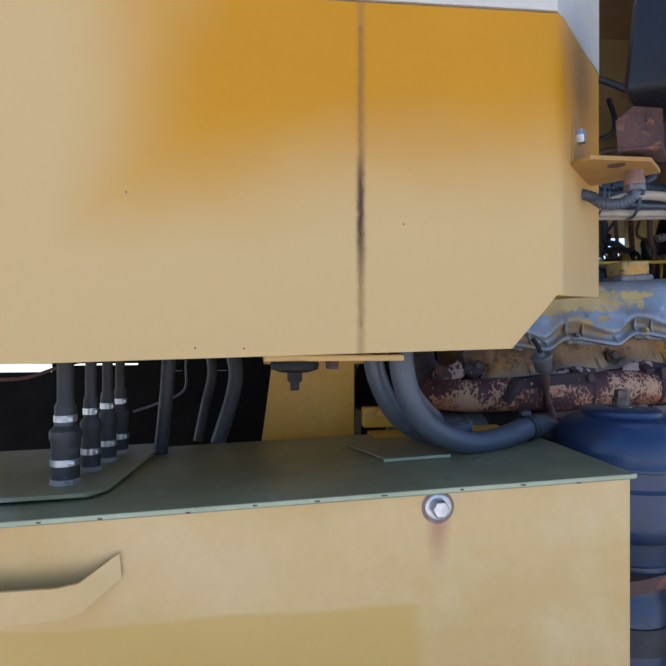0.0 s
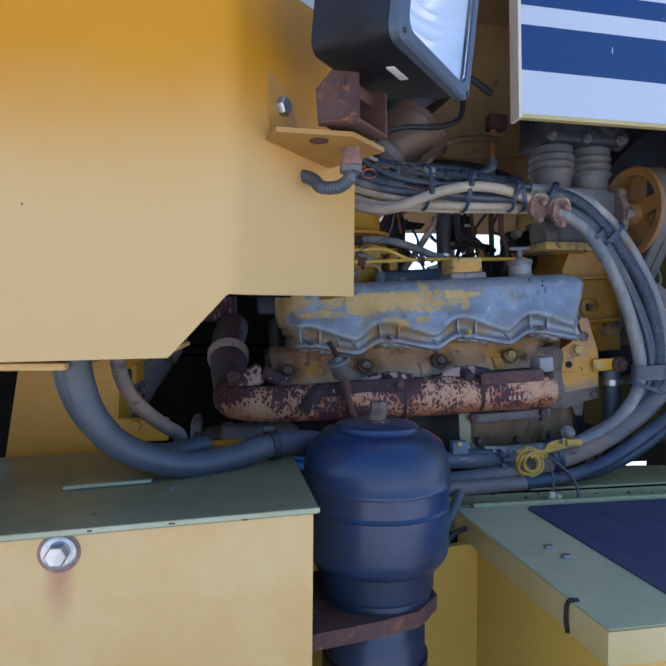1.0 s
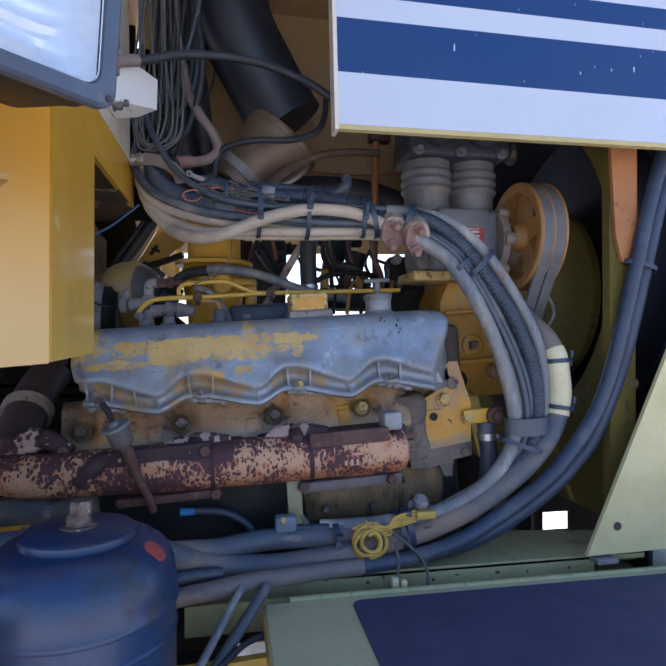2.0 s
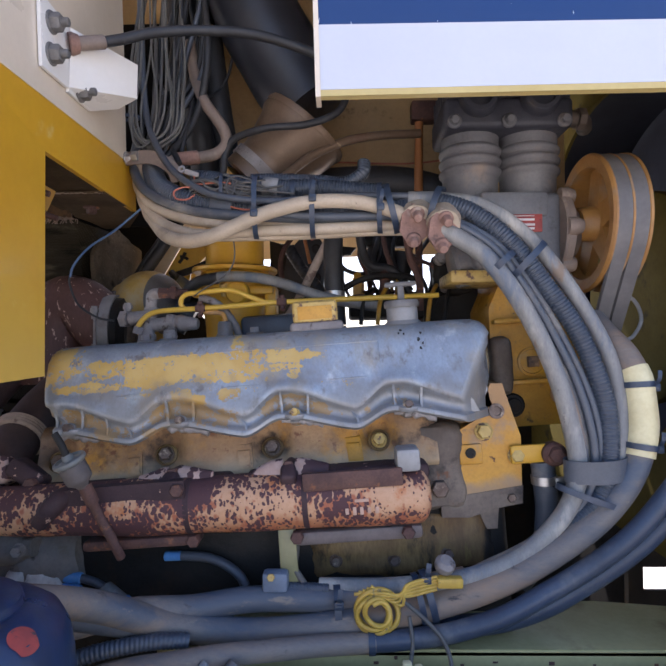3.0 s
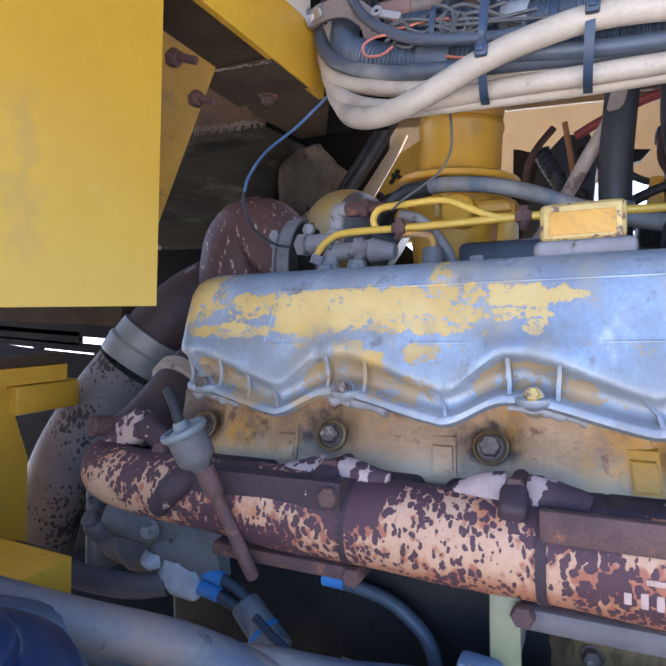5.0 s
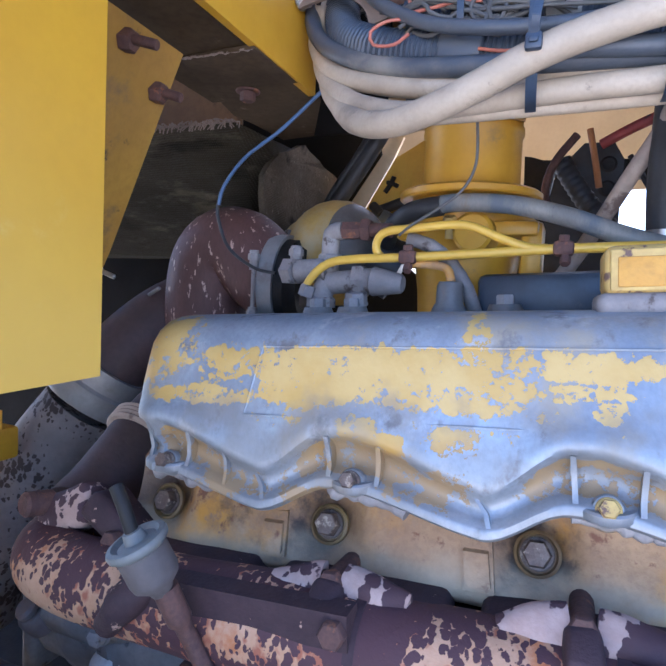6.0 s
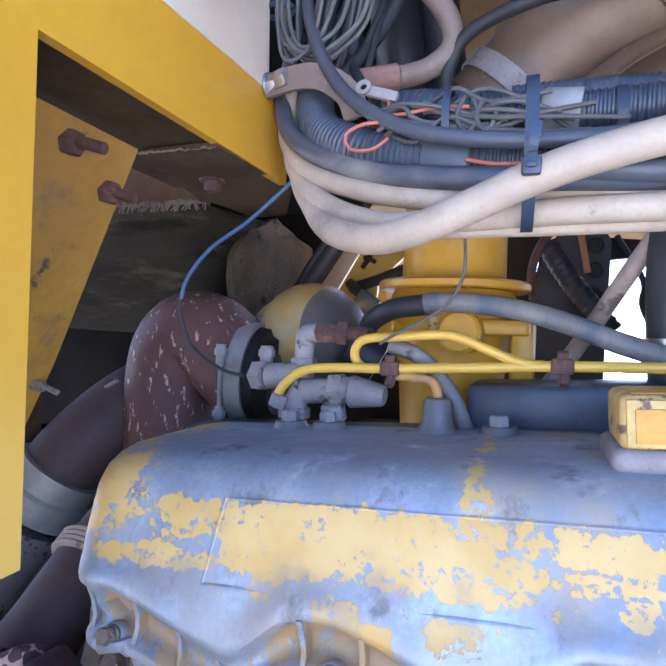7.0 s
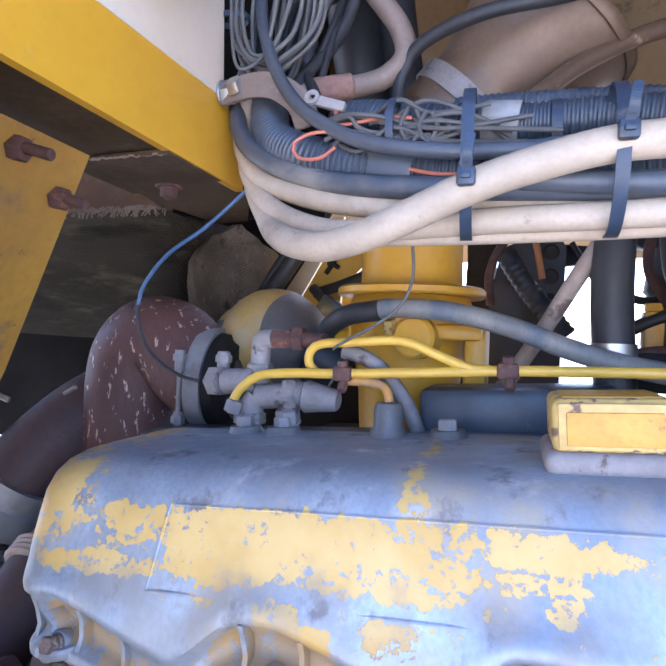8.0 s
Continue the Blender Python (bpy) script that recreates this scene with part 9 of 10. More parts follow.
cable_tie((1.960, 1.666, 1.535), (-0.15, -0.05, -1), (1, 0, 0), 0.0325, 0.0325, 0.012, (1.995, 1.66, 1.53))
cable_tie((1.403, 1.595, 1.172), (1, 0, 0.03), (0, 0, 1), 0.0212, 0.0212, 0.013)
cable_tie((1.690, 1.690, 1.920), (0.75, -0.1, -0.85), (0.7, 0, 0.6), 0.030, 0.028, 0.014)
cable_tie((1.745, 1.688, 1.925), (0.75, -0.1, -0.7), (0.7, 0, 0.7), 0.048, 0.028, 0.014)
cable_tie((1.560, 1.735, 2.050), (0.9, -0.3, -0.3), (0, 0, 1), 0.042, 0.040, 0.014)
t = thing("hose_strap", (1.868, 1.66, 1.46), "wide black rubber strap gathering the side bundle", "hose strap")
bm = B()
band(bm, (1.866, 1.662, 1.490), (0.05, 0.05, -1), (1, 0, 0.08), 0.060, 0.032, 0.046, 0.004, 40)
part("strap", bm, M_NAVYH, t)
cable_tie((1.850, 1.655, 1.435), (-0.35, 0, -1), (1, 0, 0.2), 0.068, 0.036, 0.012)
cable_tie((1.338, 1.640, 1.205), (1, 0.05, 0.05), (0, 0, 1), 0.056, 0.034, 0.014, (1.34, 1.60, 1.24))
cable_tie((1.520, 1.640, 1.240), (1, 0.05, 0.25), (0, 0, 1), 0.052, 0.040, 0.014, (1.51, 1.60, 1.29))
cable_tie((1.500, 1.638, 1.236), (1, 0.05, 0.2), (0, 0, 1), 0.050, 0.040, 0.012)

# blue clip on the strap, conduit stub, yellow spare wire
t = thing("pipe_saddle", (1.215, 1.645, 1.24), "blue-painted steel saddle clip on the strap", "clip")
bm = B()
box(bm, (1.212, 1.640, 1.272), (0.052, 0.035, 0.040), 0.008)
part("saddle", bm, M_SADDLE, t)
bm = B()
hexbolt(bm, (1.205, 1.622, 1.285), (0, -1, 0.3), 0.014, 0.006)
part("screw", bm, M_BOLTY, t)
hose("corrugated_conduit", [(1.19, 1.655, 1.252), (1.25, 1.65, 1.253), (1.32, 1.645, 1.252)], 0.012, M_CORR, "short blue-black conduit under the clip", "conduit", corrugated=0.006)
bm = B()
path = []
for j in range(131):
    k, a = j / 30, 2 * math.pi * j / 30
    path.append(Vector((1.410 + 0.006 * math.sin(k * 2.0) + (0.045 - 0.006 * k) * math.cos(a), 1.600 - 0.004 * k + 0.004 * math.sin(a * 2), 1.228 + 0.005 * math.cos(k * 1.7) + (0.040 - 0.004 * k) * math.sin(a))))
sweep(bm, path, 0.0052, 10)
tagged(part("wire_coil", bm, M_YELW), "small coil of yellow spare wire tied to the hoses", "wire coil")
for k in range(5):
    hose("wire", [(1.37 + 0.008 * k, 1.60, 1.262 + 0.004 * k), (1.42 + 0.01 * k, 1.592, 1.268 - 0.006 * k), (1.47, 1.592, 1.262 + 0.005 * k), (1.53, 1.60, 1.272 + 0.006 * k)], 0.0034, M_YELW, "yellow wire lashed along the hoses", "wire", "yellow wires", seg=8)
bm = B()
box(bm, (1.555, 1.600, 1.286), (0.05, 0.022, 0.020), 0.004)
tagged(part("wire_connector", bm, M_YELW), "pale yellow wire connector", "connector")
hose("wire", [(1.46, 1.595, 1.255), (1.50, 1.585, 1.225), (1.535, 1.575, 1.19), (1.55, 1.565, 1.15), (1.545, 1.56, 1.115)], 0.0042, M_WIRE, "grey wire dropping to the rail", "wire")
hose("wire", [(1.475, 1.59, 1.225), (1.480, 1.58, 1.18), (1.475, 1.575, 1.14)], 0.004, M_WIRE, "grey wire to the connector", "wire")
t = thing("plug_connector", (1.475, 1.572, 1.10), "pale green plug connector hanging on the rail", "connector")
bm = B()
box(bm, (1.468, 1.570, 1.125), (0.018, 0.018, 0.05), 0.004)
box(bm, (1.490, 1.570, 1.120), (0.016, 0.018, 0.045), 0.004)
part("shell", bm, M_PALE, t)

# wires and sensor under the manifold
t = thing("sensor_plug", (0.70, 1.745, 1.20), "grey sensor plug with bright blue sleeves", "sensor")
bm = B()
box(bm, (0.688, 1.745, 1.222), (0.085, 0.060, 0.055), 0.014, Euler((0, radians(12), 0)).to_matrix(), 3)
bmesh.ops.subdivide_edges(bm, edges=[e for e in bm.edges if e.calc_length() > 0.02], cuts=3, use_grid_fill=True)
roughen(bm, 0.009, 32, 4.0)
cyl(bm, (0.635, 1.730, 1.236), (0.632, 1.715, 1.255), 0.020, seg=14, bevel=0.004)
part("body", bm, M_SENS, t, "dusty pale blue-grey plug body", angle=60)
for dz, dy in ((0.012, 0.0), (-0.012, -0.008)):
    bm = B()
    cyl(bm, (0.728, 1.742 + dy, 1.226 + dz), (0.770, 1.741 + dy, 1.222 + dz), 0.0125, seg=16, bevel=0.002)
    part("blue_sleeve", bm, M_BLUES, t, "bright blue sleeve")
    bm = B()
    tube(bm, [(0.768, 1.741 + dy, 1.222 + dz), (0.800, 1.740 + dy, 1.214 + dz), (0.830, 1.738, 1.200 + dz * 0.7)], 0.0095, 12)
    part("lead", bm, M_NAVYH, t)
bm = B()
cyl(bm, (0.815, 1.739, 1.207), (0.895, 1.720, 1.155), 0.025, 0.027, seg=22, bevel=0.003)
cuff = part("hose_cuff", bm, M_LGREY, t, "grey rubber cuff")
bm = B()
band(bm, (0.862, 1.727, 1.176), (0.80, -0.19, -0.52), (0, 1, 0), 0.0268, 0.0268, 0.008, 0.002, 28)
part("cuff_strap", bm, M_BLUES, cuff, "pale blue strap")
bm = B()
cyl(bm, (0.953, 1.745, 1.281), (0.992, 1.745, 1.282), 0.0105, seg=16, bevel=0.002)
part("blue_sleeve", bm, M_BLUES, t, "bright blue sleeve")
bm = B()
tube(bm, [(0.990, 1.745, 1.282), (1.035, 1.742, 1.281), (1.075, 1.738, 1.273), (1.125, 1.730, 1.242), (1.146, 1.720, 1.195)], 0.0105, 12)
tube(bm, [(0.860, 1.70, 1.215), (0.93, 1.69, 1.185), (1.02, 1.68, 1.172), (1.12, 1.67, 1.185)], 0.0065, 8)
part("lead", bm, M_NAVYH, t)
bm = B()
tube(bm, [(1.22, 1.67, 1.30), (1.245, 1.66, 1.29), (1.265, 1.655, 1.265), (1.285, 1.65, 1.235)], 0.007, 10)
tube(bm, [(1.235, 1.70, 1.345), (1.252, 1.69, 1.32), (1.248, 1.68, 1.29)], 0.005, 10)
part("side_lead", bm, M_WIRE, t)

hose("corrugated_conduit", [(0.72, 1.47, 1.12), (0.79, 1.49, 1.155), (0.85, 1.50, 1.183), (0.92, 1.51, 1.201), (1.00, 1.53, 1.206), (1.06, 1.55, 1.198)], 0.0150, M_CORR, "blue-black corrugated conduit low behind the canister", "conduit", corrugated=0.008)
hose("hose", [(0.70, 1.49, 1.05), (0.80, 1.50, 1.112), (0.90, 1.50, 1.155), (0.965, 1.505, 1.170), (1.04, 1.51, 1.179), (1.12, 1.525, 1.184), (1.20, 1.548, 1.180), (1.30, 1.578, 1.174), (1.408, 1.595, 1.172)], 0.0200, M_GREYH, "dusty grey hose lying low beside the rail", "hose")

# starter-like dark casting low behind the hoses
t = thing("starter_motor", (0.730, 1.775, 1.275), "dark grimy starter motor below the manifold", "starter motor")
bm = B()
lathe(bm, [(0, 0), (0.058, 0), (0.072, 0.012), (0.074, 0.06), (0.080, 0.066), (0.080, 0.09), (0.074, 0.10), (0.074, 0.15), (0.080, 0.156), (0.080, 0.18), (0.073, 0.19), (0.073, 0.25), (0.060, 0.275), (0.048, 0.29), (0, 0.29)], (0.475, 1.815, 1.245), (0.28, -0.03, 0.03), 36)
roughen(bm, 0.006, 24, 1.0)
part("motor_body", bm, M_STARTER, t)
bm = B()
lathe(bm, [(0, 0), (0.028, 0), (0.036, 0.01), (0.036, 0.10), (0.030, 0.115), (0.022, 0.125), (0.022, 0.15), (0, 0.15)], (0.530, 1.735, 1.300), (0.16, -0.015, 0.012), 24)
roughen(bm, 0.004, 40, 3.0)
part("solenoid", bm, M_STARTER, t)
bm = B()
cyl(bm, (0.497, 1.745, 1.262), (0.494, 1.715, 1.290), 0.030, 0.026, seg=16, bevel=0.007)
cyl(bm, (0.494, 1.716, 1.288), (0.492, 1.705, 1.300), 0.017, seg=12, bevel=0.004)
part("terminal_cap", bm, M_STUB, t, "dusty round terminal cap")
bm = B()
hexbolt(bm, (0.660, 1.690, 1.315), (0, -1, 0), 0.022, 0.014, 0.015)
part("terminal_nut", bm, M_FIT, t)
bm = B()
box(bm, (0.455, 1.820, 1.255), (0.03, 0.16, 0.19), 0.012, seg=3)
part("nose_flange", bm, M_STARTER, t)
bm = B()
tube(bm, [(0.30, 1.70, 1.19), (0.40, 1.68, 1.205), (0.50, 1.68, 1.200), (0.60, 1.70, 1.198), (0.66, 1.73, 1.205)], 0.022, 14)
part("dusty_cable", bm, M_GREYH, t, "dusty thick battery cable")

# ---- yellow box bar behind the canister ----
t = thing("frame_bracket", (0.49, 1.46, 1.265), "short yellow steel box bar behind the canister", "frame bracket")
bm = B()
prism(bm, [(0.30, 1.40, 1.265), (0.674, 1.435, 1.270), (0.674, 1.518, 1.270), (0.30, 1.50, 1.265)], (0, 0, 0.070))
soften(bm, 0.003)
part("foot_bar", bm, M_FRAME, t)

# ---- right side: fan shroud, orange stay, corner panel ----
t = thing("fan_shroud", (2.15, 2.2, 1.2), "olive fan shroud wall with a round dark opening", "fan shroud")
bm = B()
edge = [(2.18, 2.30 + 0.557 * math.cos(radians(a)), 1.97 + 0.557 * math.sin(radians(a))) for a in range(90, 271, 6)]
prism(bm, [(2.18, 1.662, 2.97), (2.18, 2.30, 2.97)] + edge + [(2.18, 2.30, 1.19), (2.18, 1.662, 1.19)], (0.012, 0, 0))
part("shroud_wall", bm, M_SHROUD, t)
bm = B()
edge = [(2.18, 2.30 + 0.557 * math.cos(radians(a)), 1.97 + 0.557 * math.sin(radians(a))) for a in range(90, -91, -6)]
prism(bm, [(2.18, 3.09, 2.97), (2.18, 2.30, 2.97)] + edge + [(2.18, 2.30, 1.19), (2.18, 3.09, 1.19)], (0.012, 0, 0))
part("shroud_wall", bm, M_SHROUD, t)
bm = B()
lathe(bm, [(0.560, 0.0), (0.560, 0.11), (0.552, 0.20), (0.552, 0.24)], (2.181, 2.30, 1.97), (1, 0, 0), 72)
part("shroud_drum", bm, M_CORE, t, "throat of the shroud, coloured navy-black for its shade")
bm = B()
lathe(bm, [(0, -0.016), (0.10, -0.014), (0.22, -0.004), (0.315, 0.006), (0.332, 0.016), (0.334, 0.04), (0, 0.04)], (2.270, 2.30, 1.885), (1, 0, 0), 64)
part("fan_disc", bm, M_SHROUD, t, "olive dished fan disc")
bm = B()
# plates added round the gap, black in place of shade
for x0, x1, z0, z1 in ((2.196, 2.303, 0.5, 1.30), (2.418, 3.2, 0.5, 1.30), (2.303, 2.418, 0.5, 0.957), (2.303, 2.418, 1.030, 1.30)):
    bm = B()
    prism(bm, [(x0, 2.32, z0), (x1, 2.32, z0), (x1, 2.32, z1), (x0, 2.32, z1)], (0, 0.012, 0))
    part("lower_plate", bm, M_WALL, t, "black plate added below the shroud for the dark there")
# side plates added and darkened so the space below the shroud stays dark
for y0, y1 in ((1.60, 1.80), (2.20, 3.05)):
    bm = B()
    prism(bm, [(2.184, y0, 0.64), (2.184, y1, 0.64), (2.184, y1, 1.223), (2.184, y0, 1.223)], (0.012, 0, 0))
    part("side_plate", bm, M_DARK, t, "near-black plate added below the shroud")
bm = B()
prism(bm, [(2.425, 1.60, 1.20), (2.425, 3.05, 1.20), (2.425, 3.05, 3.0), (2.425, 1.60, 3.0)], (0.02, 0, 0))
part("radiator_core", bm, M_CORE, t, "radiator core, coloured dark navy for the shade over it")
bm = B()
prism(bm, [(2.092, 1.630, 1.12), (2.17, 1.630, 1.12), (2.17, 1.630, 2.60), (2.092, 1.630, 2.60)], (0, 0.03, 0))
part("side_flange", bm, M_SHROUD, t)
bm = B()
prism(bm, [(2.070, 1.615, 2.60), (2.165, 1.615, 2.60), (2.165, 1.615, 1.93), (2.120, 1.615, 1.93), (2.100, 1.615, 2.00), (2.088, 1.615, 2.20)], (0, 0.012, 0))
soften(bm, 0.003)
tagged(part("hood_stay", bm, M_ORANGE), "orange-brown painted hood stay plate", "stay plate")
t = thing("corner_panel", (2.3, 1.55, 1.16), "pale yellow-green sloping corner panel with a screw hole", "body panel")
bm = B()
prism(bm, [(1.968, 1.552, 1.172), (3.2, 1.552, 1.19), (3.2, 1.552, 2.18), (2.42, 1.552, 2.16)], (0, 0.012, 0))
soften(bm, 0.003)
part("sheet", bm, M_CORN, t)
bm = B()
lathe(bm, [(0, 0), (0.011, 0), (0.011, 0.0015), (0.008, 0.002), (0.006, 0.0012), (0, 0.0012)], (2.053, 1.5515, 1.243), (0, -1, 0), 20)
part("screw_hole", bm, M_RUST, t)
bm = B()
box(bm, (2.02, 1.56, 1.158), (0.06, 0.04, 0.014), 0.004)
part("foot_tab", bm, M_FIT, t)
bm = B()
cyl(bm, (2.165, 1.64, 1.60), (2.165, 1.625, 1.60), 0.014, seg=18, bevel=0.003)
tagged(part("rubber_stop", bm, M_OLIVE), "small olive rubber stop on the shroud", "rubber stop")

hose("cable", [(1.985, 1.84, 1.70), (2.011, 1.84, 1.745), (2.042, 1.845, 1.764), (2.063, 1.85, 1.804), (2.050, 1.86, 1.85), (2.01, 1.87, 1.87)], 0.0045, M_TAPE, "thin whitish cable looped beside the belts", "cable")
bm = B()
lathe(bm, [(0, -0.016), (0.014, -0.014), (0.020, -0.004), (0.020, 0.008), (0.013, 0.016), (0, 0.018)], (1.548, 1.615, 1.312), (0.2, -0.5, 0.8), 16)
tagged(part("end_cap", bm, M_FIT), "dusty grey round cap on the tied wires", "cap")

# ---- plumbing seen against the bright gap ----
hose("hose", [(1.185, 2.14, 1.82), (1.212, 2.135, 1.862), (1.245, 2.115, 1.918), (1.280, 2.085, 1.982), (1.313, 2.06, 2.04), (1.325, 2.00, 2.075)], 0.0125, M_RING, "grey hose slanting up into the bundle", "hose")
hose("hose", [(1.330, 2.06, 2.15), (1.326, 2.06, 2.035), (1.325, 2.06, 1.957), (1.330, 2.06, 1.868), (1.335, 2.06, 1.80)], 0.027, M_BLACK, "thick black vertical hose with a clamp", "hose")
bm = B()
band(bm, (1.329, 2.06, 1.885), (0, 0, 1), (1, 0, 0), 0.0275, 0.0275, 0.020, 0.002, 24)
tagged(part("hose_clamp", bm, M_STEEL), "steel worm-drive hose clamp", "hose clamp")
t = thing("fuel_pump", (1.22, 2.40, 1.80), "dark fuel pump with ribbed lead behind the riser", "fuel pump")
bm = B()
prism(bm, [(1.125, 2.40, 1.80), (1.285, 2.40, 1.80), (1.290, 2.40, 2.08), (1.270, 2.40, 2.115), (1.215, 2.40, 2.115), (1.165, 2.40, 2.06), (1.150, 2.40, 1.98)], (0, 0.14, 0))
soften(bm, 0.010, 2)
part("pump_body", bm, M_BLACK, t)
for k in range(3):
    bm = B()
    lathe(bm, [(0, 0.001), (0.014, 0.001), (0.016, 0.004), (0.012, 0.006), (0, 0.003)], (1.262, 2.40, 2.07 - 0.048 * k), (0, -1, 0), 18)
    part("plug_screw", bm, M_DARK, t)
bm = B()
ridged(bm, [(1.175, 2.34, 2.065), (1.195, 2.335, 2.03), (1.225, 2.33, 1.985), (1.258, 2.33, 1.945), (1.29, 2.33, 1.905)], 0.020, 0.013, 14)
part("ribbed_lead", bm, M_BLACK, t)
bm = B()
tube(bm, [(1.20, 2.32, 2.11), (1.165, 2.31, 2.06), (1.150, 2.31, 2.01), (1.155, 2.32, 1.96)], 0.008, 10)
part("small_lead", bm, M_RUST, t)
bm = B()
tube(bm, [(1.222, 2.32, 2.12), (1.235, 2.32, 2.06), (1.245, 2.325, 2.01)], 0.006, 8)
part("orange_lead", bm, M_ORANGE, t)
bm = B()
tube(bm, [(1.245, 2.36, 2.10), (1.30, 2.34, 2.125), (1.37, 2.32, 2.15), (1.44, 2.30, 2.165)], 0.010, 10)
part("red_hose", bm, M_RED, t, "faded red hose")
bm = B()
prism(bm, [(1.29, 2.46, 2.05), (1.38, 2.46, 2.06), (1.40, 2.46, 2.085), (1.29, 2.46, 2.095)], (0, 0.02, 0))
part("arm", bm, M_DARK, t)
t = thing("fuel_filter", (1.45, 2.35, 1.95), "black fuel filter bowls hanging in the gap", "fuel filter")
for x, z, r, h in ((1.452, 2.035, 0.040, 0.13), (1.535, 2.0, 0.034, 0.10)):
    bm = B()
    lathe(bm, [(0, 0), (r * 0.6, 0), (r * 0.95, 0.012), (r, 0.03), (r, h - 0.03), (r * 1.08, h - 0.025), (r * 1.08, h), (0, h)], (x, 2.36, z - h * 0.5), (0.25, 0, 1), 24)
    part("bowl", bm, M_BLACK, t)
bm = B()
box(bm, (1.485, 2.36, 2.085), (0.17, 0.06, 0.035), 0.01)
part("filter_head", bm, M_DARK, t)
t = thing("valve_gear", (1.45, 2.2, 1.86), "dark and yellow linkage standing above the rocker cover", "linkage")
for x, h, mt in ((1.395, 0.085, M_YEL), (1.475, 0.10, M_RUST), (1.52, 0.07, M_YEL)):
    bm = B()
    box(bm, (x, 2.16, 1.86 + h / 2), (0.028, 0.03, h), 0.006)
    hexbolt(bm, (x, 2.16, 1.86 + h), (0, 0, 1), 0.022, 0.012)
    part("stand", bm, mt, t)
bm = B()
tube(bm, [(1.31, 2.15, 1.88), (1.37, 2.15, 1.92), (1.44, 2.15, 1.945), (1.54, 2.15, 1.945), (1.58, 2.16, 1.93)], 0.010, 10)
part("cross_link", bm, M_DARK, t)
bm = B()
tube(bm, [(1.34, 2.14, 1.87), (1.40, 2.14, 1.885), (1.50, 2.14, 1.88), (1.58, 2.15, 1.895)], 0.009, 10)
part("cross_link", bm, M_RUST, t)
t = thing("injector_pipes", (1.5, 2.15, 1.85), "tangle of dark and yellow injector pipes", "pipes")
for k in range(6):
    x = 1.40 + 0.045 * k
    bm = B()
    tube(bm, [(x, 2.02, 1.80), (x + 0.01, 2.03, 1.87), (x + 0.04, 2.10, 1.905 + 0.01 * (k % 3)), (x + 0.06, 2.25, 1.90), (x + 0.05, 2.40, 1.86)], 0.006, 8)
    part("pipe", bm, M_YEL if k in (1, 4) else M_DARK, t)
bm = B()
box(bm, (1.52, 2.25, 1.855), (0.30, 0.25, 0.06), 0.01)
part("pipe_block", bm, M_DARK, t)
hose("cable", [(1.33, 2.25, 2.02), (1.36, 2.25, 1.98), (1.42, 2.27, 1.97), (1.47, 2.30, 2.02), (1.48, 2.32, 2.12)], 0.007, M_BLACK, "black cable looped across the gap", "cable")
hose("cable", [(1.40, 2.10, 2.12), (1.405, 2.12, 2.04), (1.43, 2.15, 1.98), (1.50, 2.16, 1.965), (1.55, 2.15, 1.90)], 0.013, M_BLACK, "thick black cable hanging in the gap", "cable")
hose("cable", [(1.52, 2.0, 2.06), (1.535, 2.02, 1.98), (1.56, 2.03, 1.92), (1.565, 2.05, 1.84)], 0.010, M_RUST, "brown cable hanging behind the flanges", "cable")
t = thing("yellow_bracket", (0.80, 2.42, 1.95), "yellow folded bracket with a dark slot beside the riser, paint brightened as if sunlit", "bracket")
bm = B()
prism(bm, [(0.73, 2.42, 1.90), (0.736, 2.42, 1.982), (0.81, 2.42, 2.109), (0.90, 2.42, 2.16), (0.98, 2.42, 2.16), (0.885, 2.42, 2.055), (0.827, 2.42, 2.0), (0.82, 2.42, 1.90)], (0, 0.012, 0))
soften(bm, 0.003)
# bright paint gives the bracket its sunlit look
plate = part("plate", bm, M_PIPEY, t)
bm = B()
prism(bm, [(0.66, 2.43, 1.90), (0.688, 2.43, 1.993), (0.76, 2.43, 2.10), (0.80, 2.43, 2.16), (0.825, 2.43, 2.16), (0.80, 2.43, 2.105), (0.728, 2.43, 1.982), (0.72, 2.43, 1.90)], (0, 0.01, 0))
part("cream_strip", bm, M_CREAM, t, "cream edge strip")
bm = B()
prism(bm, [(0.885, 2.40, 2.055), (0.98, 2.40, 2.155), (0.985, 2.44, 2.15), (0.892, 2.44, 2.045)], (0.004, 0, -0.008))
part("folded_edge", bm, M_PIPEY, t)
bm = B()
tube(bm, [(0.79, 2.415, 2.03), (0.805, 2.412, 2.05), (0.812, 2.41, 2.065)], 0.006, 8, 0.01)
tube(bm, [(0.795, 2.412, 2.052), (0.806, 2.41, 2.05), (0.822, 2.41, 2.042)], 0.005, 8, 0.01)
part("clip", bm, M_DARK, t)
hose("hose", [(0.83, 2.30, 2.16), (0.784, 2.30, 2.085), (0.74, 2.30, 2.02), (0.702, 2.30, 1.965), (0.69, 2.30, 1.90)], 0.018, M_BLACK, "black hose beside the heat blanket", "hose")
hose("hose", [(0.80, 2.31, 2.16), (0.755, 2.31, 2.085), (0.715, 2.31, 2.03), (0.675, 2.31, 1.965)], 0.010, M_BLACK, "thin black hose beside the heat blanket", "hose")

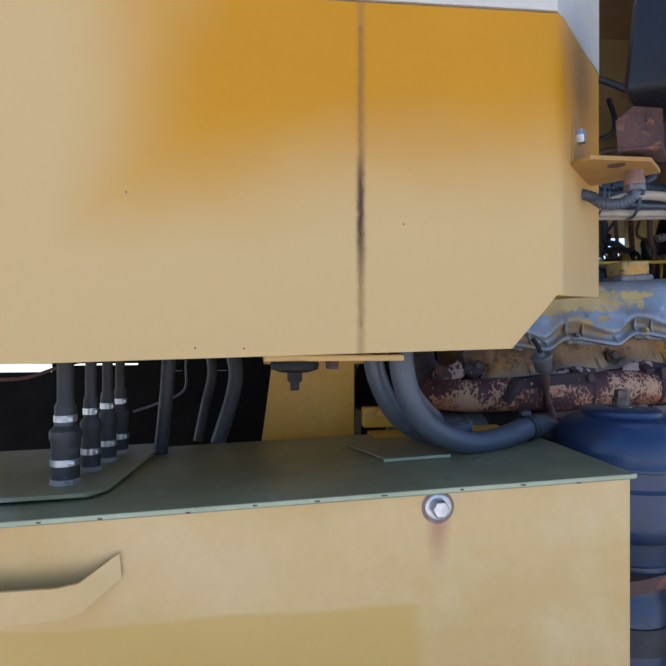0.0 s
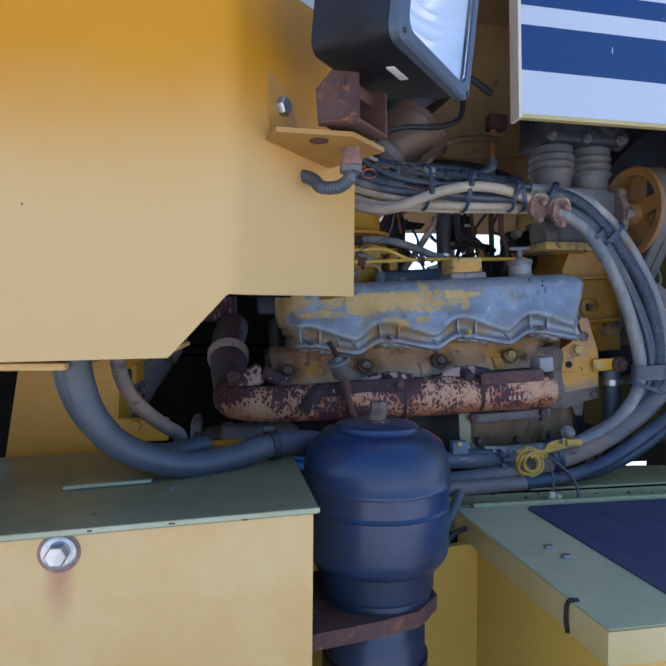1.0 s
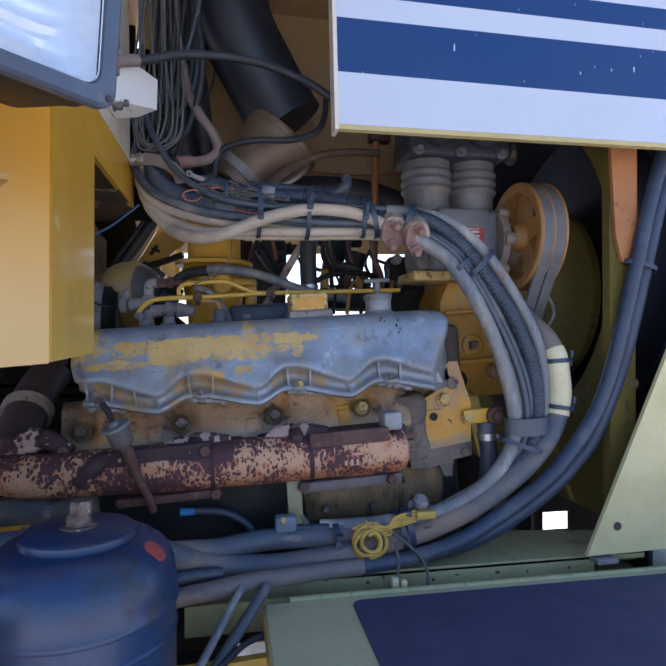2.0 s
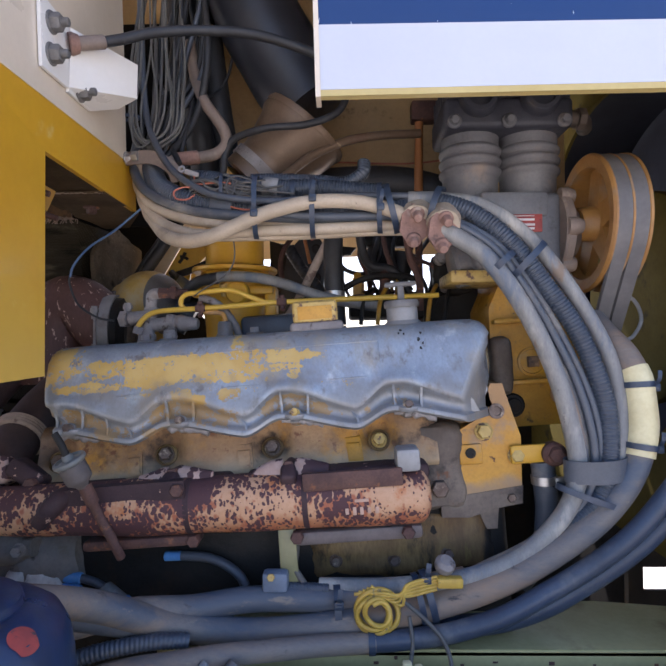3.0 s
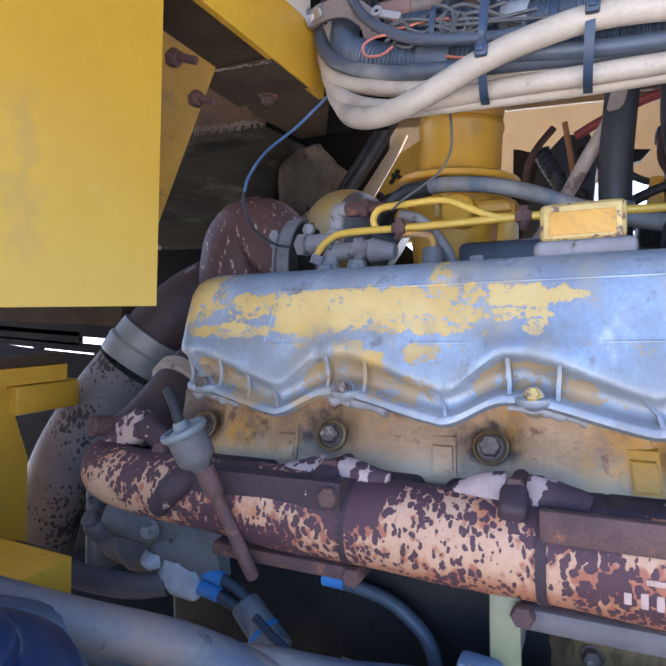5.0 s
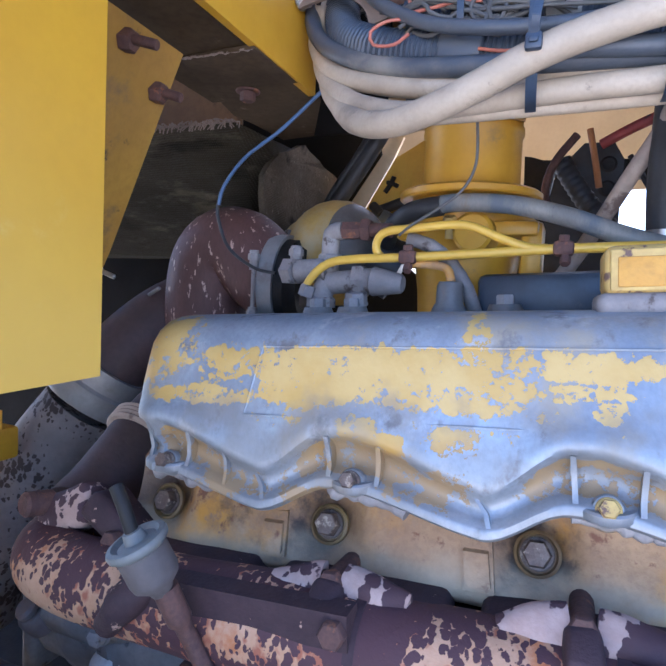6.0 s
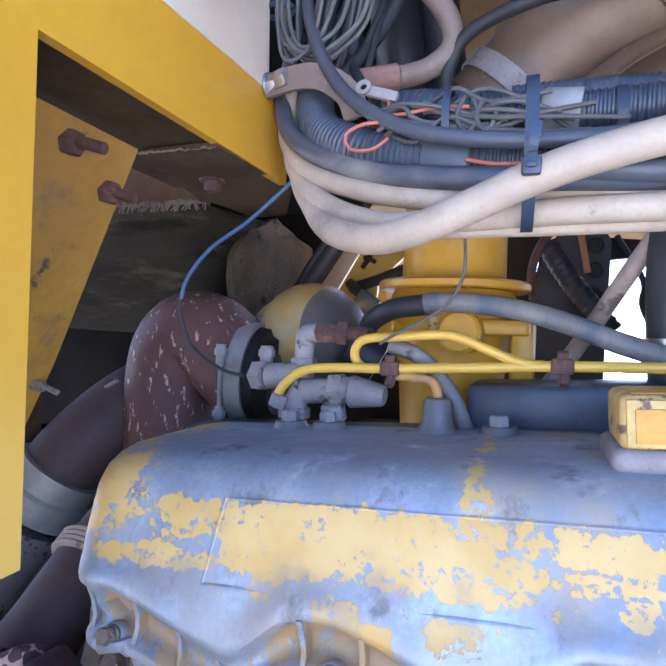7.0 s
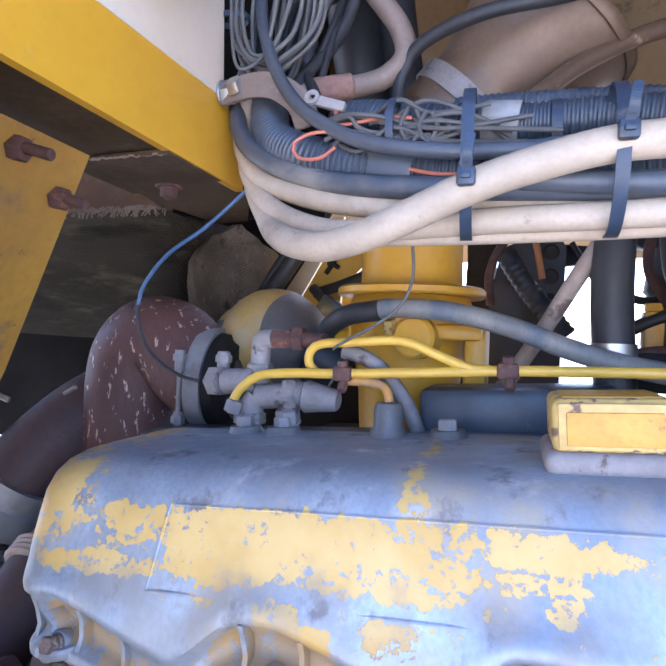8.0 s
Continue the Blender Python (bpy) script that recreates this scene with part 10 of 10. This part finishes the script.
# dark block added to close the bright gap beside the cover
t = thing("valley_block", (1.66, 2.2, 1.75), "dark filler casting with studs added behind the rocker cover's end", "engine casting")
bm = B()
prism(bm, [(1.585, 2.12, 1.74), (1.74, 2.12, 1.74), (1.74, 2.12, 1.93), (1.69, 2.12, 1.925), (1.68, 2.12, 1.89), (1.63, 2.12, 1.885), (1.62, 2.12, 1.86), (1.585, 2.12, 1.855)], (0, 0.20, 0))
soften(bm, 0.006)
part("casting", bm, M_DARK, t)
for x, z in ((1.60, 1.852), (1.655, 1.883)):
    bm = B()
    cyl(bm, (x, 2.15, z), (x, 2.15, z + 0.03), 0.007, seg=10)
    hexbolt(bm, (x, 2.15, z), (0, 0, 1), 0.020, 0.014)
    part("stud", bm, M_FIT, t)

# bracketry and lines crowding the gap behind the rocker cover
t = thing("pipe_bracket", (1.50, 2.20, 1.86), "yellow open frame bracket among the pipes", "bracket")
for a, b in (((1.412, 1.905), (1.555, 1.905)), ((1.412, 1.945), (1.540, 1.945)), ((1.412, 1.870), (1.412, 1.950)), ((1.480, 1.880), (1.480, 1.948)), ((1.540, 1.880), (1.540, 1.948))):
    bm = B()
    box(bm, ((a[0] + b[0]) / 2, 2.20, (a[1] + b[1]) / 2), (abs(b[0] - a[0]) + 0.010, 0.016, abs(b[1] - a[1]) + 0.010), 0.003)
    part("bar", bm, M_YEL if a[1] != b[1] else M_RUST, t)
t = thing("governor_block", (1.66, 2.12, 1.88), "dark oily casting with small unions behind the flanges", "engine casting")
bm = B()
box(bm, (1.668, 2.14, 1.945), (0.115, 0.10, 0.115), 0.018, seg=3)
bmesh.ops.subdivide_edges(bm, edges=[e for e in bm.edges if e.calc_length() > 0.04], cuts=4, use_grid_fill=True)
roughen(bm, 0.010, 24, 9.0)
part("body", bm, M_DARK, t, angle=60)
for x, z, r in ((1.625, 1.985, 0.018), (1.680, 2.010, 0.014), (1.640, 1.905, 0.015)):
    bm = B()
    cyl(bm, (x, 2.09, z), (x, 2.060, z), r, seg=14, bevel=0.003)
    hexbolt(bm, (x, 2.062, z), (0, -1, 0), r * 1.5, 0.010)
    part("union", bm, M_FIT, t)
for k in range(9):
    rnd = lambda lo, hi: lo + (hi - lo) * random.random()
    x0, y0 = 1.335 + 0.036 * k, rnd(2.12, 2.45)
    hose("hose", [(x0 + rnd(-0.05, 0.05), y0, rnd(2.08, 2.16)), (x0 + rnd(-0.04, 0.04), y0 + rnd(-0.03, 0.03), rnd(2.0, 2.05)), (x0 + rnd(-0.02, 0.06), y0 + rnd(-0.03, 0.03), rnd(1.93, 1.97)), (x0 + rnd(0.0, 0.09), y0, rnd(1.84, 1.89))], rnd(0.004, 0.010), (M_BLACK, M_RUST, M_BLACK)[k % 3], "dark line hanging in the gap behind the engine", "hose", "lines in the gap", seg=8)

# dark casting behind the inlet riser
bm = B()
prism(bm, [(1.085, 2.48, 1.78), (1.185, 2.48, 1.78), (1.180, 2.48, 1.86), (1.160, 2.48, 1.90), (1.175, 2.48, 1.97), (1.150, 2.48, 2.03), (1.165, 2.48, 2.10), (1.095, 2.48, 2.11)], (0, 0.06, 0))
bmesh.ops.subdivide_edges(bm, edges=[e for e in bm.edges if e.calc_length() > 0.05], cuts=4, use_grid_fill=True)
roughen(bm, 0.008, 22, 4.0)
tagged(part("rear_casting", bm, M_DARK), "oily black casting behind the inlet riser", "engine casting")
# yellow box and black connector seen past the turbocharger
t = thing("side_box", (0.78, 2.86, 1.90), "yellow steel box behind the turbocharger, paint brightened as if sunlit", "box")
bm = B()
box(bm, (0.775, 2.9595, 2.07), (0.17, 0.279, 0.30), 0.006)
# sunlight on the box is put into its bright paint
part("shell", bm, M_PIPEY, t)
bm = B()
box(bm, (0.790, 2.816, 2.085), (0.10, 0.006, 0.20), 0.002)
part("raised_panel", bm, M_PALE, t, "pale yellow raised panel")
hose("hose", [(0.764, 2.42, 1.984), (0.833, 2.4, 2.002), (0.908, 2.38, 2.027)], 0.012, M_BLACK, "stiff black hose leaning behind the turbocharger", "hose")
t = thing("connector", (0.823, 2.36, 1.949), "black plastic connector behind the turbocharger", "connector")
bm = B()
box(bm, (0.823, 2.36, 1.949), (0.050, 0.04, 0.040), 0.004, Euler((0, radians(35), 0)).to_matrix())
part("housing", bm, M_CORR, t)
bm = B()
cyl(bm, (0.803, 2.36, 1.969), (0.773, 2.38, 1.994), 0.011, seg=14, bevel=0.002)
part("boot", bm, M_BLACK, t)

# hoses between canister and deck box
hose("hose", [(1.157, 1.5, 1.184), (1.124, 1.47, 1.147), (1.061, 1.41, 1.083), (0.984, 1.33, 1.003), (0.907, 1.27, 0.923)], 0.0125, M_NAVYH, "blue-black hose dropping between canister and step box", "hose", "hoses by the canister")
hose("hose", [(1.104, 1.5, 1.186), (1.078, 1.47, 1.153), (1.039, 1.42, 1.103), (1.007, 1.37, 1.071)], 0.0085, M_LGREY, "light grey hose dropping between canister and step box", "hose", "hoses by the canister")
hose("hose", [(1.145, 1.44, 1.108), (1.107, 1.42, 1.104), (1.058, 1.38, 1.084)], 0.0065, M_BLACK, "thin black hose between canister and step box", "hose", "hoses by the canister")

# closing walls of the machine: floor of the bay and body under the tank
# floor added out of view, near-black so the bay stays dark below
bm = B()
box(bm, (0.78, 2.36, 0.62), (2.76, 1.32, 0.03))
tagged(part("bay_floor", bm, M_DARK), "near-black floor added under the engine to close the bay", "belly plate", kind="structure")
